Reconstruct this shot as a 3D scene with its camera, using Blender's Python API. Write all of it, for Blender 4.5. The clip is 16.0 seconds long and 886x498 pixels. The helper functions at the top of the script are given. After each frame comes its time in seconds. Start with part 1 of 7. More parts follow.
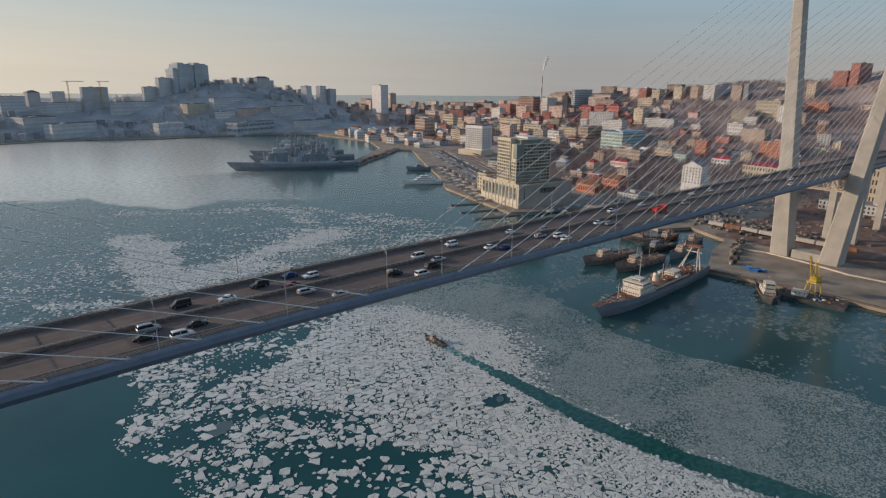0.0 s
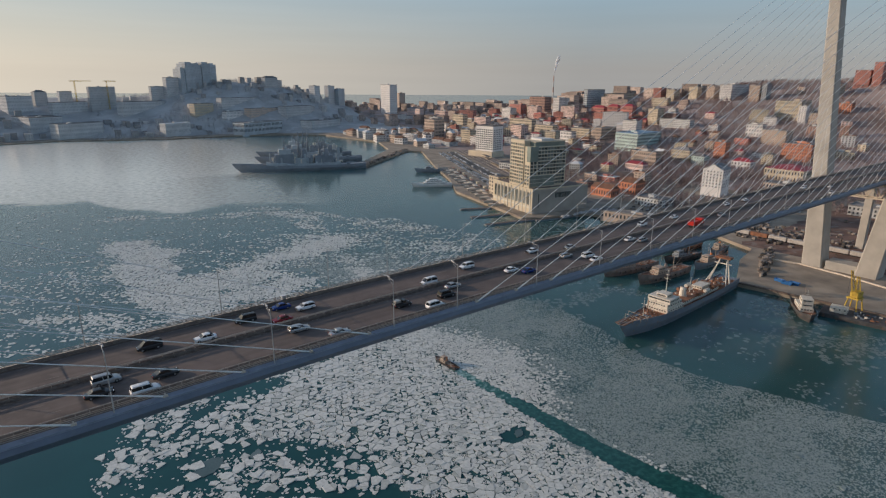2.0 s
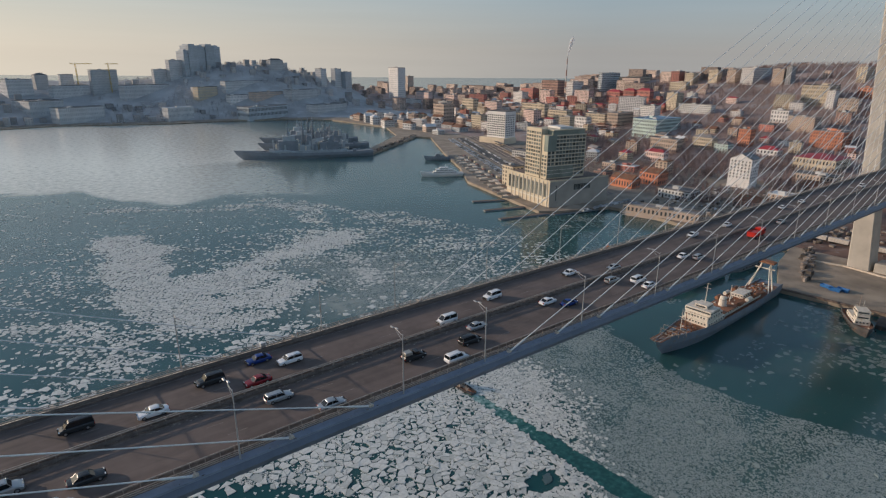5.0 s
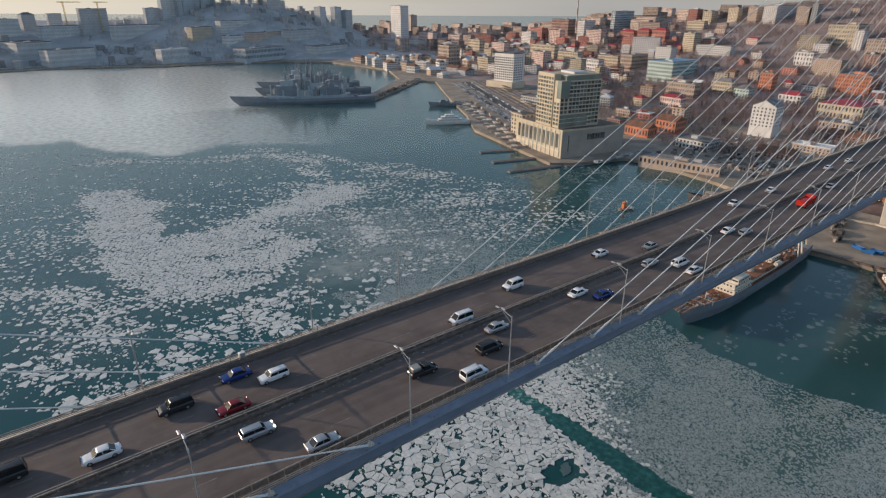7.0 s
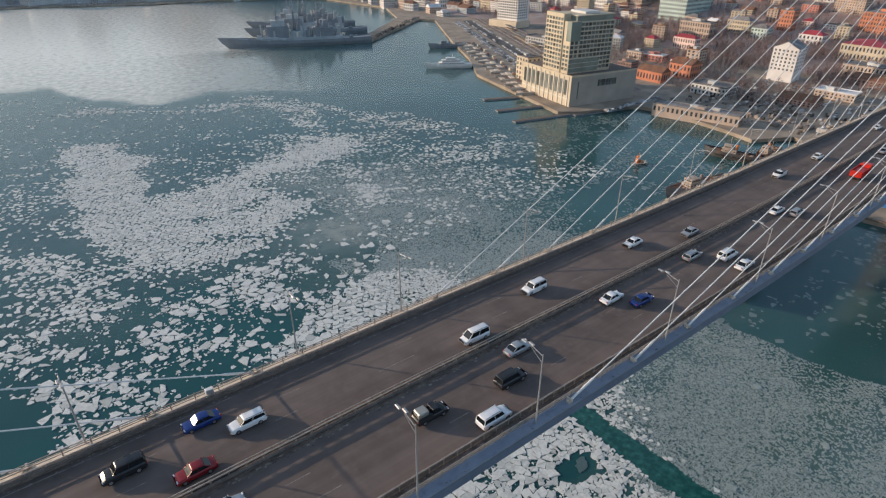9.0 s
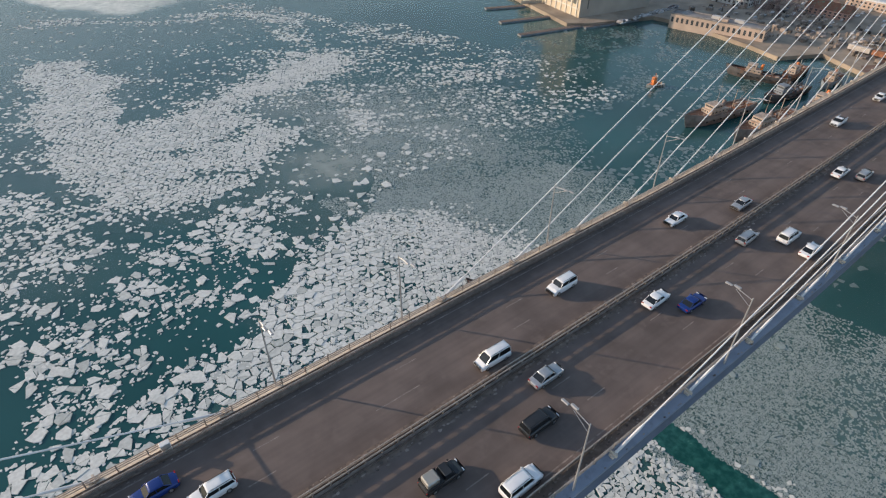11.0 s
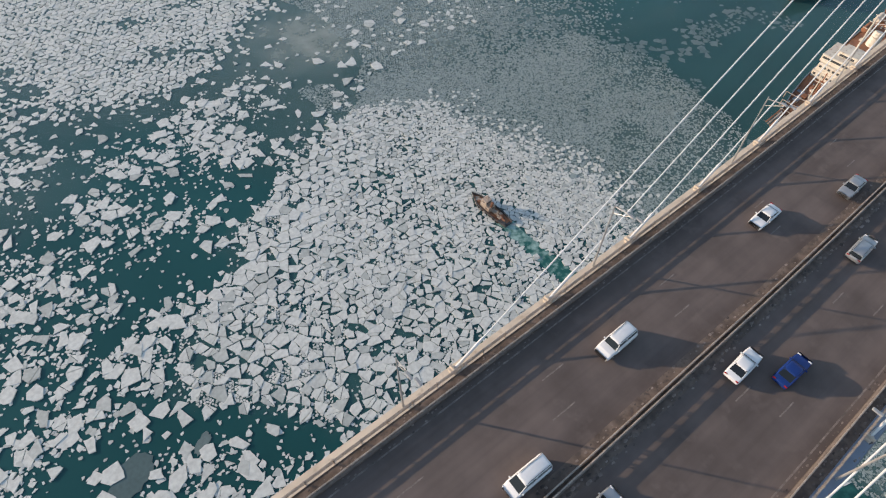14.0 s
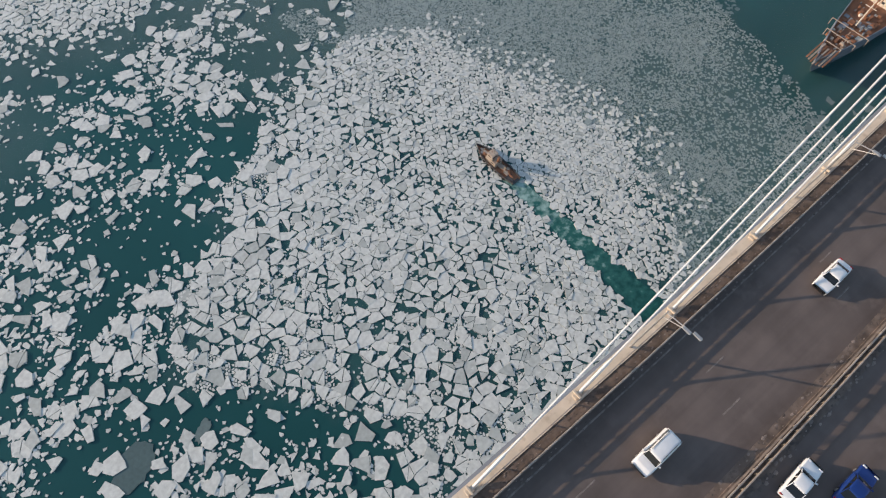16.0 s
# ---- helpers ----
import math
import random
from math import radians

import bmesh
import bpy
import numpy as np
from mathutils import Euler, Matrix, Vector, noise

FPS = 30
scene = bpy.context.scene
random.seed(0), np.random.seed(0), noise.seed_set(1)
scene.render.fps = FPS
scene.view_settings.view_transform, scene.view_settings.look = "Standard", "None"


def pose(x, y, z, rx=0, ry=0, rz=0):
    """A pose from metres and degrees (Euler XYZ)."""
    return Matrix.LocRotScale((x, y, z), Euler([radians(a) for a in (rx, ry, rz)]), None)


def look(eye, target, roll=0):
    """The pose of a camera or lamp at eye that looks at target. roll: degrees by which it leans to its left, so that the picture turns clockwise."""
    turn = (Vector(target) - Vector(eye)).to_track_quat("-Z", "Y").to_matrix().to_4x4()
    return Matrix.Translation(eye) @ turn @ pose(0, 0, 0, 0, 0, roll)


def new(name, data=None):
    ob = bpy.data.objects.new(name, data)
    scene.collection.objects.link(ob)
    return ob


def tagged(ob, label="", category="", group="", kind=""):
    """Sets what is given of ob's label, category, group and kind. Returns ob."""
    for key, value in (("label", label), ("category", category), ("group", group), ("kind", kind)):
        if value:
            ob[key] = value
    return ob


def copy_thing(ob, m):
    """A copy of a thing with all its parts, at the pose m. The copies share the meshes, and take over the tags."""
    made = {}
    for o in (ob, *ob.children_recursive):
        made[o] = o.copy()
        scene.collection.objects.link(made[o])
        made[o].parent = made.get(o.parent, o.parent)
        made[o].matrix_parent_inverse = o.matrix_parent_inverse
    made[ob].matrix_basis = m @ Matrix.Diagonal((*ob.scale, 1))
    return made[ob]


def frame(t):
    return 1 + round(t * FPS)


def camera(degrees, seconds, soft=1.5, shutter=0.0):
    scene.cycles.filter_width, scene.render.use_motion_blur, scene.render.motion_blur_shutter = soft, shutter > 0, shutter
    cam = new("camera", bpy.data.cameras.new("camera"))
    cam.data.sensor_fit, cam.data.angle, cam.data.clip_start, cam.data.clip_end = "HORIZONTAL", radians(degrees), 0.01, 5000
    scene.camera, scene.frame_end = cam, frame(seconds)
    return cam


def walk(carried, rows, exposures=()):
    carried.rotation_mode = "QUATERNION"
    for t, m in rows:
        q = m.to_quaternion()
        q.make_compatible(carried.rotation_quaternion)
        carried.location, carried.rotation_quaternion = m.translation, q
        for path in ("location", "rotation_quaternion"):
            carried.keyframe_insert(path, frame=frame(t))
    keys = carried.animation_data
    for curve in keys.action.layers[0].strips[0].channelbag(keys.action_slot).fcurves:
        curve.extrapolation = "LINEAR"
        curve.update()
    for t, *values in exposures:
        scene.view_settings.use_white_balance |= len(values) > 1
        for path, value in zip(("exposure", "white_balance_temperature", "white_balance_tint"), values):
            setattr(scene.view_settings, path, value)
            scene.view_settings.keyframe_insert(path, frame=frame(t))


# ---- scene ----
# ---- camera: seconds, eye, heading, tilt down, lean ----
cam = camera(74.88, 16.0, soft=1.2)
PATH = [
    (0, (-85.40, -130.92, 121.72), 50.77, 16.20, 0.32),
    (0.5, (-82.09, -126.18, 121.77), 51.01, 16.22, 0.31),
    (1, (-78.77, -121.45, 121.83), 51.22, 16.23, 0.33),
    (1.5, (-75.57, -116.74, 121.87), 51.45, 16.23, 0.31),
    (2, (-72.42, -112.17, 121.94), 51.63, 16.25, 0.32),
    (2.5, (-69.38, -107.56, 122.09), 51.81, 16.23, 0.32),
    (3, (-66.44, -103.00, 122.22), 51.96, 16.28, 0.33),
    (3.5, (-63.47, -98.39, 122.37), 52.10, 16.25, 0.32),
    (4, (-60.61, -93.92, 122.45), 52.22, 16.42, 0.34),
    (6.5, (-45.91, -71.36, 122.93), 52.72, 21.79, 0.32),
    (7, (-43.10, -66.93, 123.18), 52.79, 23.27, 0.27),
    (7.5, (-40.45, -62.77, 123.31), 52.74, 24.59, 0.23),
    (8, (-37.62, -58.33, 123.50), 52.77, 26.04, 0.18),
    (8.5, (-34.75, -53.99, 123.69), 52.75, 27.45, 0.13),
    (9, (-31.83, -49.55, 123.95), 52.75, 28.89, 0.11),
    (11.5, (-17.10, -26.63, 124.65), 52.12, 40.27, 0.38),
    (12, (-13.72, -21.86, 124.72), 52.06, 42.86, 0.34),
    (12.5, (-10.46, -17.33, 124.79), 51.98, 45.61, 0.24),
    (13, (-7.24, -12.76, 124.92), 51.96, 48.45, 0.11),
    (13.5, (-4.18, -8.39, 125.18), 51.88, 51.14, 0.04),
    (14, (-1.00, -3.86, 125.44), 51.80, 53.89, 0.03),
    (14.5, (2.18, 0.62, 125.70), 51.72, 56.65, -0.02),
    (15, (5.51, 5.36, 125.93), 51.62, 59.48, -0.07),
    (15.5, (8.69, 9.95, 126.23), 51.44, 62.27, -0.12),
    (16, (12.00, 14.77, 126.53), 51.28, 65.20, -0.14),
]


def heading(eye, yaw, tilt, lean):
    a, b = radians(yaw), radians(tilt)
    way = Vector((math.cos(a) * math.cos(b), math.sin(a) * math.cos(b), -math.sin(b)))
    return look(eye, Vector(eye) + way, lean)


# the clip's camera opens up and warms as it tilts down: seconds, stops, kelvin, tint
EXPOSURE = [(0, 0.14, 6500, 10), (4, 0.14, 6500, 10), (6.5, 0.28, 6550, 10), (9, 0.60, 6640, 10), (12.5, 0.80, 6740, 10), (16, 0.76, 6760, 10)]
walk(cam, [(t, heading(eye, yaw, tilt, lean)) for t, eye, yaw, tilt, lean in PATH], EXPOSURE)

# ---- world, sun ----
SUN_EL, SUN_AZ = radians(13.0), radians(129.0)
world = bpy.data.worlds.new("winter_sky")
scene.world = world
world.use_nodes = True
wn = world.node_tree.nodes
sky = wn.new("ShaderNodeTexSky")
sky.sky_type, sky.sun_disc = "NISHITA", False
sky.sun_elevation, sky.sun_rotation = SUN_EL, radians(90) - SUN_AZ
sky.air_density, sky.dust_density, sky.ozone_density, sky.altitude = 1.0, 0.8, 1.6, 0
wl = world.node_tree.links
wn["Background"].inputs[1].default_value = 0.15
aim = wn.new("ShaderNodeTexCoord")
floor_z = wn.new("ShaderNodeVectorMath")
floor_z.operation = "MAXIMUM"
floor_z.inputs[1].default_value = (-2.0, -2.0, 0.015)
wl.new(aim.outputs["Generated"], floor_z.inputs[0])
wl.new(floor_z.outputs[0], sky.inputs[0])
# winter haze: thick at the horizon, warm towards the sun, thinning upwards
dot = wn.new("ShaderNodeVectorMath")
dot.operation = "DOT_PRODUCT"
dot.inputs[1].default_value = (math.cos(SUN_AZ), math.sin(SUN_AZ), 0.15)
wl.new(aim.outputs["Generated"], dot.inputs[0])
warm = wn.new("ShaderNodeMapRange")
warm.inputs["From Min"].default_value, warm.inputs["From Max"].default_value = 0.0, 0.85
wl.new(dot.outputs["Value"], warm.inputs["Value"])
haze = wn.new("ShaderNodeMix")
haze.data_type = "RGBA"
high = wn.new("ShaderNodeMix")
high.data_type = "RGBA"
high.inputs["A"].default_value, high.inputs["B"].default_value = (2.10, 2.08, 2.10, 1), (1.62, 2.20, 2.72, 1)
haze.inputs["B"].default_value = (4.1, 3.75, 3.25, 1)
split = wn.new("ShaderNodeSeparateXYZ")
wl.new(aim.outputs["Generated"], split.inputs[0])
rise = wn.new("ShaderNodeMapRange")
rise.inputs["From Min"].default_value, rise.inputs["From Max"].default_value = 0.02, 0.13
wl.new(split.outputs["Z"], rise.inputs["Value"])
wl.new(rise.outputs["Result"], high.inputs["Factor"])
wl.new(high.outputs["Result"], haze.inputs["A"])
cool = wn.new("ShaderNodeMath")
cool.operation = "MULTIPLY_ADD"
cool.inputs[1].default_value, cool.inputs[2].default_value = -0.6, 1.0
wl.new(rise.outputs["Result"], cool.inputs[0])
glow = wn.new("ShaderNodeMath")
glow.operation = "MULTIPLY"
wl.new(cool.outputs[0], glow.inputs[0])
wl.new(warm.outputs["Result"], glow.inputs[1])
wl.new(glow.outputs[0], haze.inputs["Factor"])
thin = wn.new("ShaderNodeMapRange")
thin.interpolation_type = "SMOOTHSTEP"
thin.inputs["From Min"].default_value, thin.inputs["From Max"].default_value = 0.0, 0.45
thin.inputs["To Min"].default_value, thin.inputs["To Max"].default_value = 0.93, 0.1
wl.new(split.outputs["Z"], thin.inputs["Value"])
veil = wn.new("ShaderNodeMix")
veil.data_type = "RGBA"
wl.new(thin.outputs["Result"], veil.inputs["Factor"])
wl.new(sky.outputs[0], veil.inputs["A"])
# faint level bands in the haze
bands = wn.new("ShaderNodeTexNoise")
bands.inputs["Scale"].default_value, bands.inputs["Detail"].default_value = 2.2, 4
stretch = wn.new("ShaderNodeVectorMath")
stretch.operation = "MULTIPLY"
stretch.inputs[1].default_value = (1.0, 1.0, 22.0)
wl.new(aim.outputs["Generated"], stretch.inputs[0])
wl.new(stretch.outputs[0], bands.inputs["Vector"])
band_gain = wn.new("ShaderNodeMapRange")
band_gain.inputs["From Min"].default_value, band_gain.inputs["From Max"].default_value = 0.3, 0.7
band_gain.inputs["To Min"].default_value, band_gain.inputs["To Max"].default_value = 0.965, 1.025
wl.new(bands.outputs["Fac"], band_gain.inputs["Value"])
banded = wn.new("ShaderNodeVectorMath")
banded.operation = "SCALE"
wl.new(haze.outputs["Result"], banded.inputs[0])
wl.new(band_gain.outputs["Result"], banded.inputs["Scale"])
wl.new(banded.outputs[0], veil.inputs["B"])
wl.new(veil.outputs["Result"], wn["Background"].inputs[0])
lamp = bpy.data.lights.new("sun", "SUN")
lamp.energy, lamp.angle, lamp.color = 2.9, radians(0.6), (1.0, 0.80, 0.62)
sun = new("sun", lamp)
sun.matrix_world = look((-200, 250, 300), (-200 + math.cos(SUN_AZ) * -100, 250 - math.sin(SUN_AZ) * 100, 300 - math.tan(SUN_EL) * 100))

# ---- materials ----


def material(name, base, rough=0.7, metal=0.0, spread=0.12, grain=2.0, bump=0.15, fine=30.0, per_object=0.0, wear=None, per_island=0.0):
    """A surface with variation at two scales. grain, fine: features per metre."""
    m = bpy.data.materials.new(name)
    m.use_nodes = True
    n, l = m.node_tree.nodes, m.node_tree.links
    b = n["Principled BSDF"]
    b.inputs["Roughness"].default_value, b.inputs["Metallic"].default_value = rough, metal
    tc = n.new("ShaderNodeTexCoord")
    big = n.new("ShaderNodeTexNoise")
    big.inputs["Scale"].default_value, big.inputs["Detail"].default_value = grain, 5
    small = n.new("ShaderNodeTexNoise")
    small.inputs["Scale"].default_value, small.inputs["Detail"].default_value = fine, 3
    l.new(tc.outputs["Object"], big.inputs["Vector"])
    l.new(tc.outputs["Object"], small.inputs["Vector"])
    ramp = n.new("ShaderNodeValToRGB")
    lo = [max(0, c * (1 - spread * 1.6)) for c in base]
    hi = [min(1, c * (1 + spread)) for c in base]
    ramp.color_ramp.elements[0].position, ramp.color_ramp.elements[1].position = 0.3, 0.7
    ramp.color_ramp.elements[0].color, ramp.color_ramp.elements[1].color = (*lo, 1), (*hi, 1)
    l.new(big.outputs["Fac"], ramp.inputs["Fac"])
    out = ramp.outputs["Color"]
    if wear:
        mix = n.new("ShaderNodeMix")
        mix.data_type = "RGBA"
        gate = n.new("ShaderNodeMapRange")
        gate.inputs["From Min"].default_value, gate.inputs["From Max"].default_value = 0.55, 0.7
        w = n.new("ShaderNodeTexNoise")
        w.inputs["Scale"].default_value, w.inputs["Detail"].default_value = grain * 2.3, 8
        l.new(tc.outputs["Object"], w.inputs["Vector"])
        l.new(w.outputs["Fac"], gate.inputs["Value"])
        l.new(gate.outputs["Result"], mix.inputs["Factor"])
        l.new(out, mix.inputs["A"])
        mix.inputs["B"].default_value = (*wear, 1)
        out = mix.outputs["Result"]
    if per_object or per_island:
        hsv = n.new("ShaderNodeHueSaturation")
        src = n.new("ShaderNodeObjectInfo") if per_object else n.new("ShaderNodeNewGeometry")
        amount = per_object or per_island
        mr = n.new("ShaderNodeMapRange")
        mr.inputs["To Min"].default_value, mr.inputs["To Max"].default_value = 1 - amount, 1 + amount
        l.new(src.outputs["Random" if per_object else "Random Per Island"], mr.inputs["Value"])
        l.new(mr.outputs["Result"], hsv.inputs["Value"])
        l.new(out, hsv.inputs["Color"])
        out = hsv.outputs["Color"]
    l.new(out, b.inputs["Base Color"])
    if bump:
        bp = n.new("ShaderNodeBump")
        bp.inputs["Strength"].default_value, bp.inputs["Distance"].default_value = bump, 0.02
        l.new(small.outputs["Fac"], bp.inputs["Height"])
        l.new(bp.outputs["Normal"], b.inputs["Normal"])
    return m


def water_material():
    m = bpy.data.materials.new("sea_water")
    m.use_nodes = True
    n, l = m.node_tree.nodes, m.node_tree.links
    b = n["Principled BSDF"]
    tc = n.new("ShaderNodeTexCoord")
    b.inputs["Roughness"].default_value = 0.14
    b.inputs["IOR"].default_value = 1.33
    a = n.new("ShaderNodeTexNoise")
    a.inputs["Scale"].default_value, a.inputs["Detail"].default_value = 0.012, 6
    l.new(tc.outputs["Object"], a.inputs["Vector"])
    ramp = n.new("ShaderNodeValToRGB")
    ramp.color_ramp.elements[0].position, ramp.color_ramp.elements[1].position = 0.35, 0.7
    ramp.color_ramp.elements[0].color, ramp.color_ramp.elements[1].color = (0.010, 0.062, 0.064, 1), (0.020, 0.098, 0.100, 1)
    l.new(a.outputs["Fac"], ramp.inputs["Fac"])
    l.new(ramp.outputs["Color"], b.inputs["Base Color"])
    w = n.new("ShaderNodeTexNoise")
    w.inputs["Scale"].default_value, w.inputs["Detail"].default_value = 0.5, 4
    l.new(tc.outputs["Object"], w.inputs["Vector"])
    bp = n.new("ShaderNodeBump")
    bp.inputs["Strength"].default_value, bp.inputs["Distance"].default_value = 0.14, 0.06
    l.new(w.outputs["Fac"], bp.inputs["Height"])
    l.new(bp.outputs["Normal"], b.inputs["Normal"])
    return m


M_WATER = water_material()
M_ASPHALT = material("asphalt", (0.140, 0.107, 0.094), 0.9, 0, 0.16, 0.22, 0.3, 40, wear=(0.152, 0.117, 0.103))
def drag(mat, along, across, lo, hi):
    """Streaks drawn out along x over a material's colour: wheel tracks and drifted grit."""
    n, l = mat.node_tree.nodes, mat.node_tree.links
    b = n["Principled BSDF"]
    src = b.inputs["Base Color"].links[0].from_socket
    tc = n.new("ShaderNodeTexCoord")
    sc = n.new("ShaderNodeVectorMath")
    sc.operation = "MULTIPLY"
    sc.inputs[1].default_value = (along, across, 1.0)
    l.new(tc.outputs["Object"], sc.inputs[0])
    tex = n.new("ShaderNodeTexNoise")
    tex.inputs["Scale"].default_value, tex.inputs["Detail"].default_value = 1.0, 5
    l.new(sc.outputs[0], tex.inputs["Vector"])
    mr = n.new("ShaderNodeMapRange")
    mr.inputs["From Min"].default_value, mr.inputs["From Max"].default_value = 0.32, 0.68
    mr.inputs["To Min"].default_value, mr.inputs["To Max"].default_value = lo, hi
    l.new(tex.outputs["Fac"], mr.inputs["Value"])
    hsv = n.new("ShaderNodeHueSaturation")
    l.new(mr.outputs["Result"], hsv.inputs["Value"])
    l.new(src, hsv.inputs["Color"])
    l.new(hsv.outputs["Color"], b.inputs["Base Color"])


drag(M_ASPHALT, 0.012, 0.75, 0.86, 1.13)
M_CONCRETE = material("pale_concrete", (0.44, 0.40, 0.35), 0.85, 0, 0.10, 0.12, 0.1, 8)
M_DIRTY = material("dusty_walkway", (0.185, 0.138, 0.112), 0.9, 0, 0.3, 0.9, 0.3, 20, wear=(0.10, 0.08, 0.07))
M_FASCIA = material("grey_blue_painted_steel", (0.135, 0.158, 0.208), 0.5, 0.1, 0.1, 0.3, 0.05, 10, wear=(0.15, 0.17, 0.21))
# edge beam paint for the side away from the sun, shade mixed into the colour
M_EDGE_SHADE = material("shade_tinted_edge_paint", (0.235, 0.262, 0.32), 0.55, 0, 0.1, 0.4, 0.05, 10, wear=(0.19, 0.21, 0.26))
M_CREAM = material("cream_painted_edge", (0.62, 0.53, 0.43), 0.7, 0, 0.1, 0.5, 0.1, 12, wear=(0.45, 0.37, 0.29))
M_STEEL = material("dusty_galvanised_steel", (0.40, 0.34, 0.29), 0.6, 0.2, 0.15, 1.5, 0.05, 30, wear=(0.25, 0.18, 0.13))
M_BEAM = material("grimy_guard_beam", (0.205, 0.165, 0.14), 0.65, 0.15, 0.2, 1.5, 0.08, 30, wear=(0.13, 0.095, 0.08))
M_GRIT = material("grit_and_old_snow", (0.22, 0.175, 0.15), 0.95, 0, 0.2, 2.0, 0.3, 12, per_island=0.6)
M_CABLE = material("white_cable_sheath", (0.78, 0.76, 0.73), 0.45, 0, 0.06, 0.3, 0.03, 20)
M_LINE = material("worn_white_paint", (0.235, 0.19, 0.165), 0.8, 0, 0.35, 1.5, 0.1, 30)
M_QUAY = material("quay_concrete", (0.335, 0.27, 0.205), 0.9, 0, 0.24, 0.06, 0.2, 5, wear=(0.25, 0.20, 0.16))
M_GROUND = material("winter_hillside", (0.36, 0.275, 0.245), 0.95, 0, 0.3, 0.012, 0.3, 0.6, wear=(0.36, 0.355, 0.35))

# ---- mesh helpers ----


def mesh_object(name, bm, mat, parent=None, label="", smooth=False):
    me = bpy.data.meshes.new(name)
    if smooth:
        for f in bm.faces:
            f.smooth = True
    bm.to_mesh(me)
    bm.free()
    for m in (mat if isinstance(mat, (list, tuple)) else [mat]):
        me.materials.append(m)
    ob = new(name, me)
    if parent:
        ob.parent = parent
    if label:
        ob["label"] = label
    return ob


def part(name, bm, mat, parent, label="", smooth=False):
    return mesh_object(name, bm, mat, parent, label, smooth)


def thing(name, m=None, label="", category="", group="", kind=""):
    ob = new(name)
    if m is not None:
        ob.matrix_basis = m
    return tagged(ob, label, category, group, kind)


def pydata(name, verts, faces, mat, parent=None, label=""):
    me = bpy.data.meshes.new(name)
    me.from_pydata(verts, [], faces)
    for m in (mat if isinstance(mat, (list, tuple)) else [mat]):
        me.materials.append(m)
    ob = new(name, me)
    if parent:
        ob.parent = parent
    if label:
        ob["label"] = label
    return ob


def box(bm, x0, y0, z0, x1, y1, z1, bevel=0.0, mi=0):
    vs = [bm.verts.new(p) for p in ((x0, y0, z0), (x1, y0, z0), (x1, y1, z0), (x0, y1, z0), (x0, y0, z1), (x1, y0, z1), (x1, y1, z1), (x0, y1, z1))]
    fs = [bm.faces.new([vs[i] for i in f]) for f in ((3, 2, 1, 0), (4, 5, 6, 7), (0, 1, 5, 4), (1, 2, 6, 5), (2, 3, 7, 6), (3, 0, 4, 7))]
    for f in fs:
        f.material_index = mi
    if bevel:
        es = list({e for f in fs for e in f.edges})
        r = bmesh.ops.bevel(bm, geom=es, offset=bevel, segments=1, affect="EDGES", profile=0.5)
        for f in r["faces"]:
            f.material_index = mi
    return bm


def tube(bm, a, b, r0, r1=None, n=6, cap=True, mi=0):
    a, b = Vector(a), Vector(b)
    r1 = r0 if r1 is None else r1
    w = (b - a).normalized()
    u = w.orthogonal().normalized()
    v = w.cross(u)
    ring = []
    for p, r in ((a, r0), (b, r1)):
        ring.append([bm.verts.new(p + (u * math.cos(6.28318 * i / n) + v * math.sin(6.28318 * i / n)) * r) for i in range(n)])
    for i in range(n):
        f = bm.faces.new((ring[0][i], ring[0][(i + 1) % n], ring[1][(i + 1) % n], ring[1][i]))
        f.material_index = mi
    if cap:
        bm.faces.new(ring[0][::-1]).material_index = mi
        bm.faces.new(ring[1]).material_index = mi
    return bm


def loft(bm, rings, close=True, caps=True, mi=0):
    """Skin a list of rings, each the same number of points."""
    vs = [[bm.verts.new(p) for p in r] for r in rings]
    n = len(vs[0])
    for a, b in zip(vs, vs[1:]):
        for i in range(n if close else n - 1):
            bm.faces.new((a[i], a[(i + 1) % n], b[(i + 1) % n], b[i])).material_index = mi
    if caps:
        bm.faces.new(vs[0][::-1]).material_index = mi
        bm.faces.new(vs[-1]).material_index = mi
    return bm


B = bmesh.new

# ---- the sea ----
bm = B()
bmesh.ops.create_grid(bm, x_segments=2, y_segments=2, size=9000)
sea = tagged(mesh_object("water", bm, M_WATER), "dark teal harbour water with drifting winter ice", "water", kind="structure")

# ---- the bridge ----


def soft_ramp(d, k):
    return (math.sqrt(d * d + k * k) + d) / 2


def axis_y(x):
    """The deck's line in plan: straight, then a slight bend to the far pylon."""
    return 0.033 * (soft_ramp(x - 62, 25) - soft_ramp(-62, 25)) if x > 0 else 0.0


def deck_z(x):
    """The deck's gentle vertical curve."""
    return 70.55 - 0.0178 * (soft_ramp(abs(x) - 40, 30) - soft_ramp(-40, 30))


def on_deck(x, y, z=0.0):
    return Vector((x, y + axis_y(x), deck_z(x) + z))


def bearing(x):
    return math.degrees(math.atan2(axis_y(x + 1) - axis_y(x - 1), 2))


PX, PY, GAP = 362.0, 9.3, 13.35
bridge = thing("bridge", label="cable-stayed six-lane road bridge high over icy water", category="bridge")
STATIONS = [-420 + 12.0 * i for i in range(0, 92)]


def ribbon(name, profile, mat, label="", lo=-420, hi=672, parent=None):
    """A section (y, z above the deck line) swept along the bridge."""
    bm = B()
    loft(bm, [[on_deck(x, y, z) for y, z in profile] for x in STATIONS if lo <= x <= hi])
    bmesh.ops.recalc_face_normals(bm, faces=bm.faces)
    return part(name, bm, mat, parent or bridge, label)


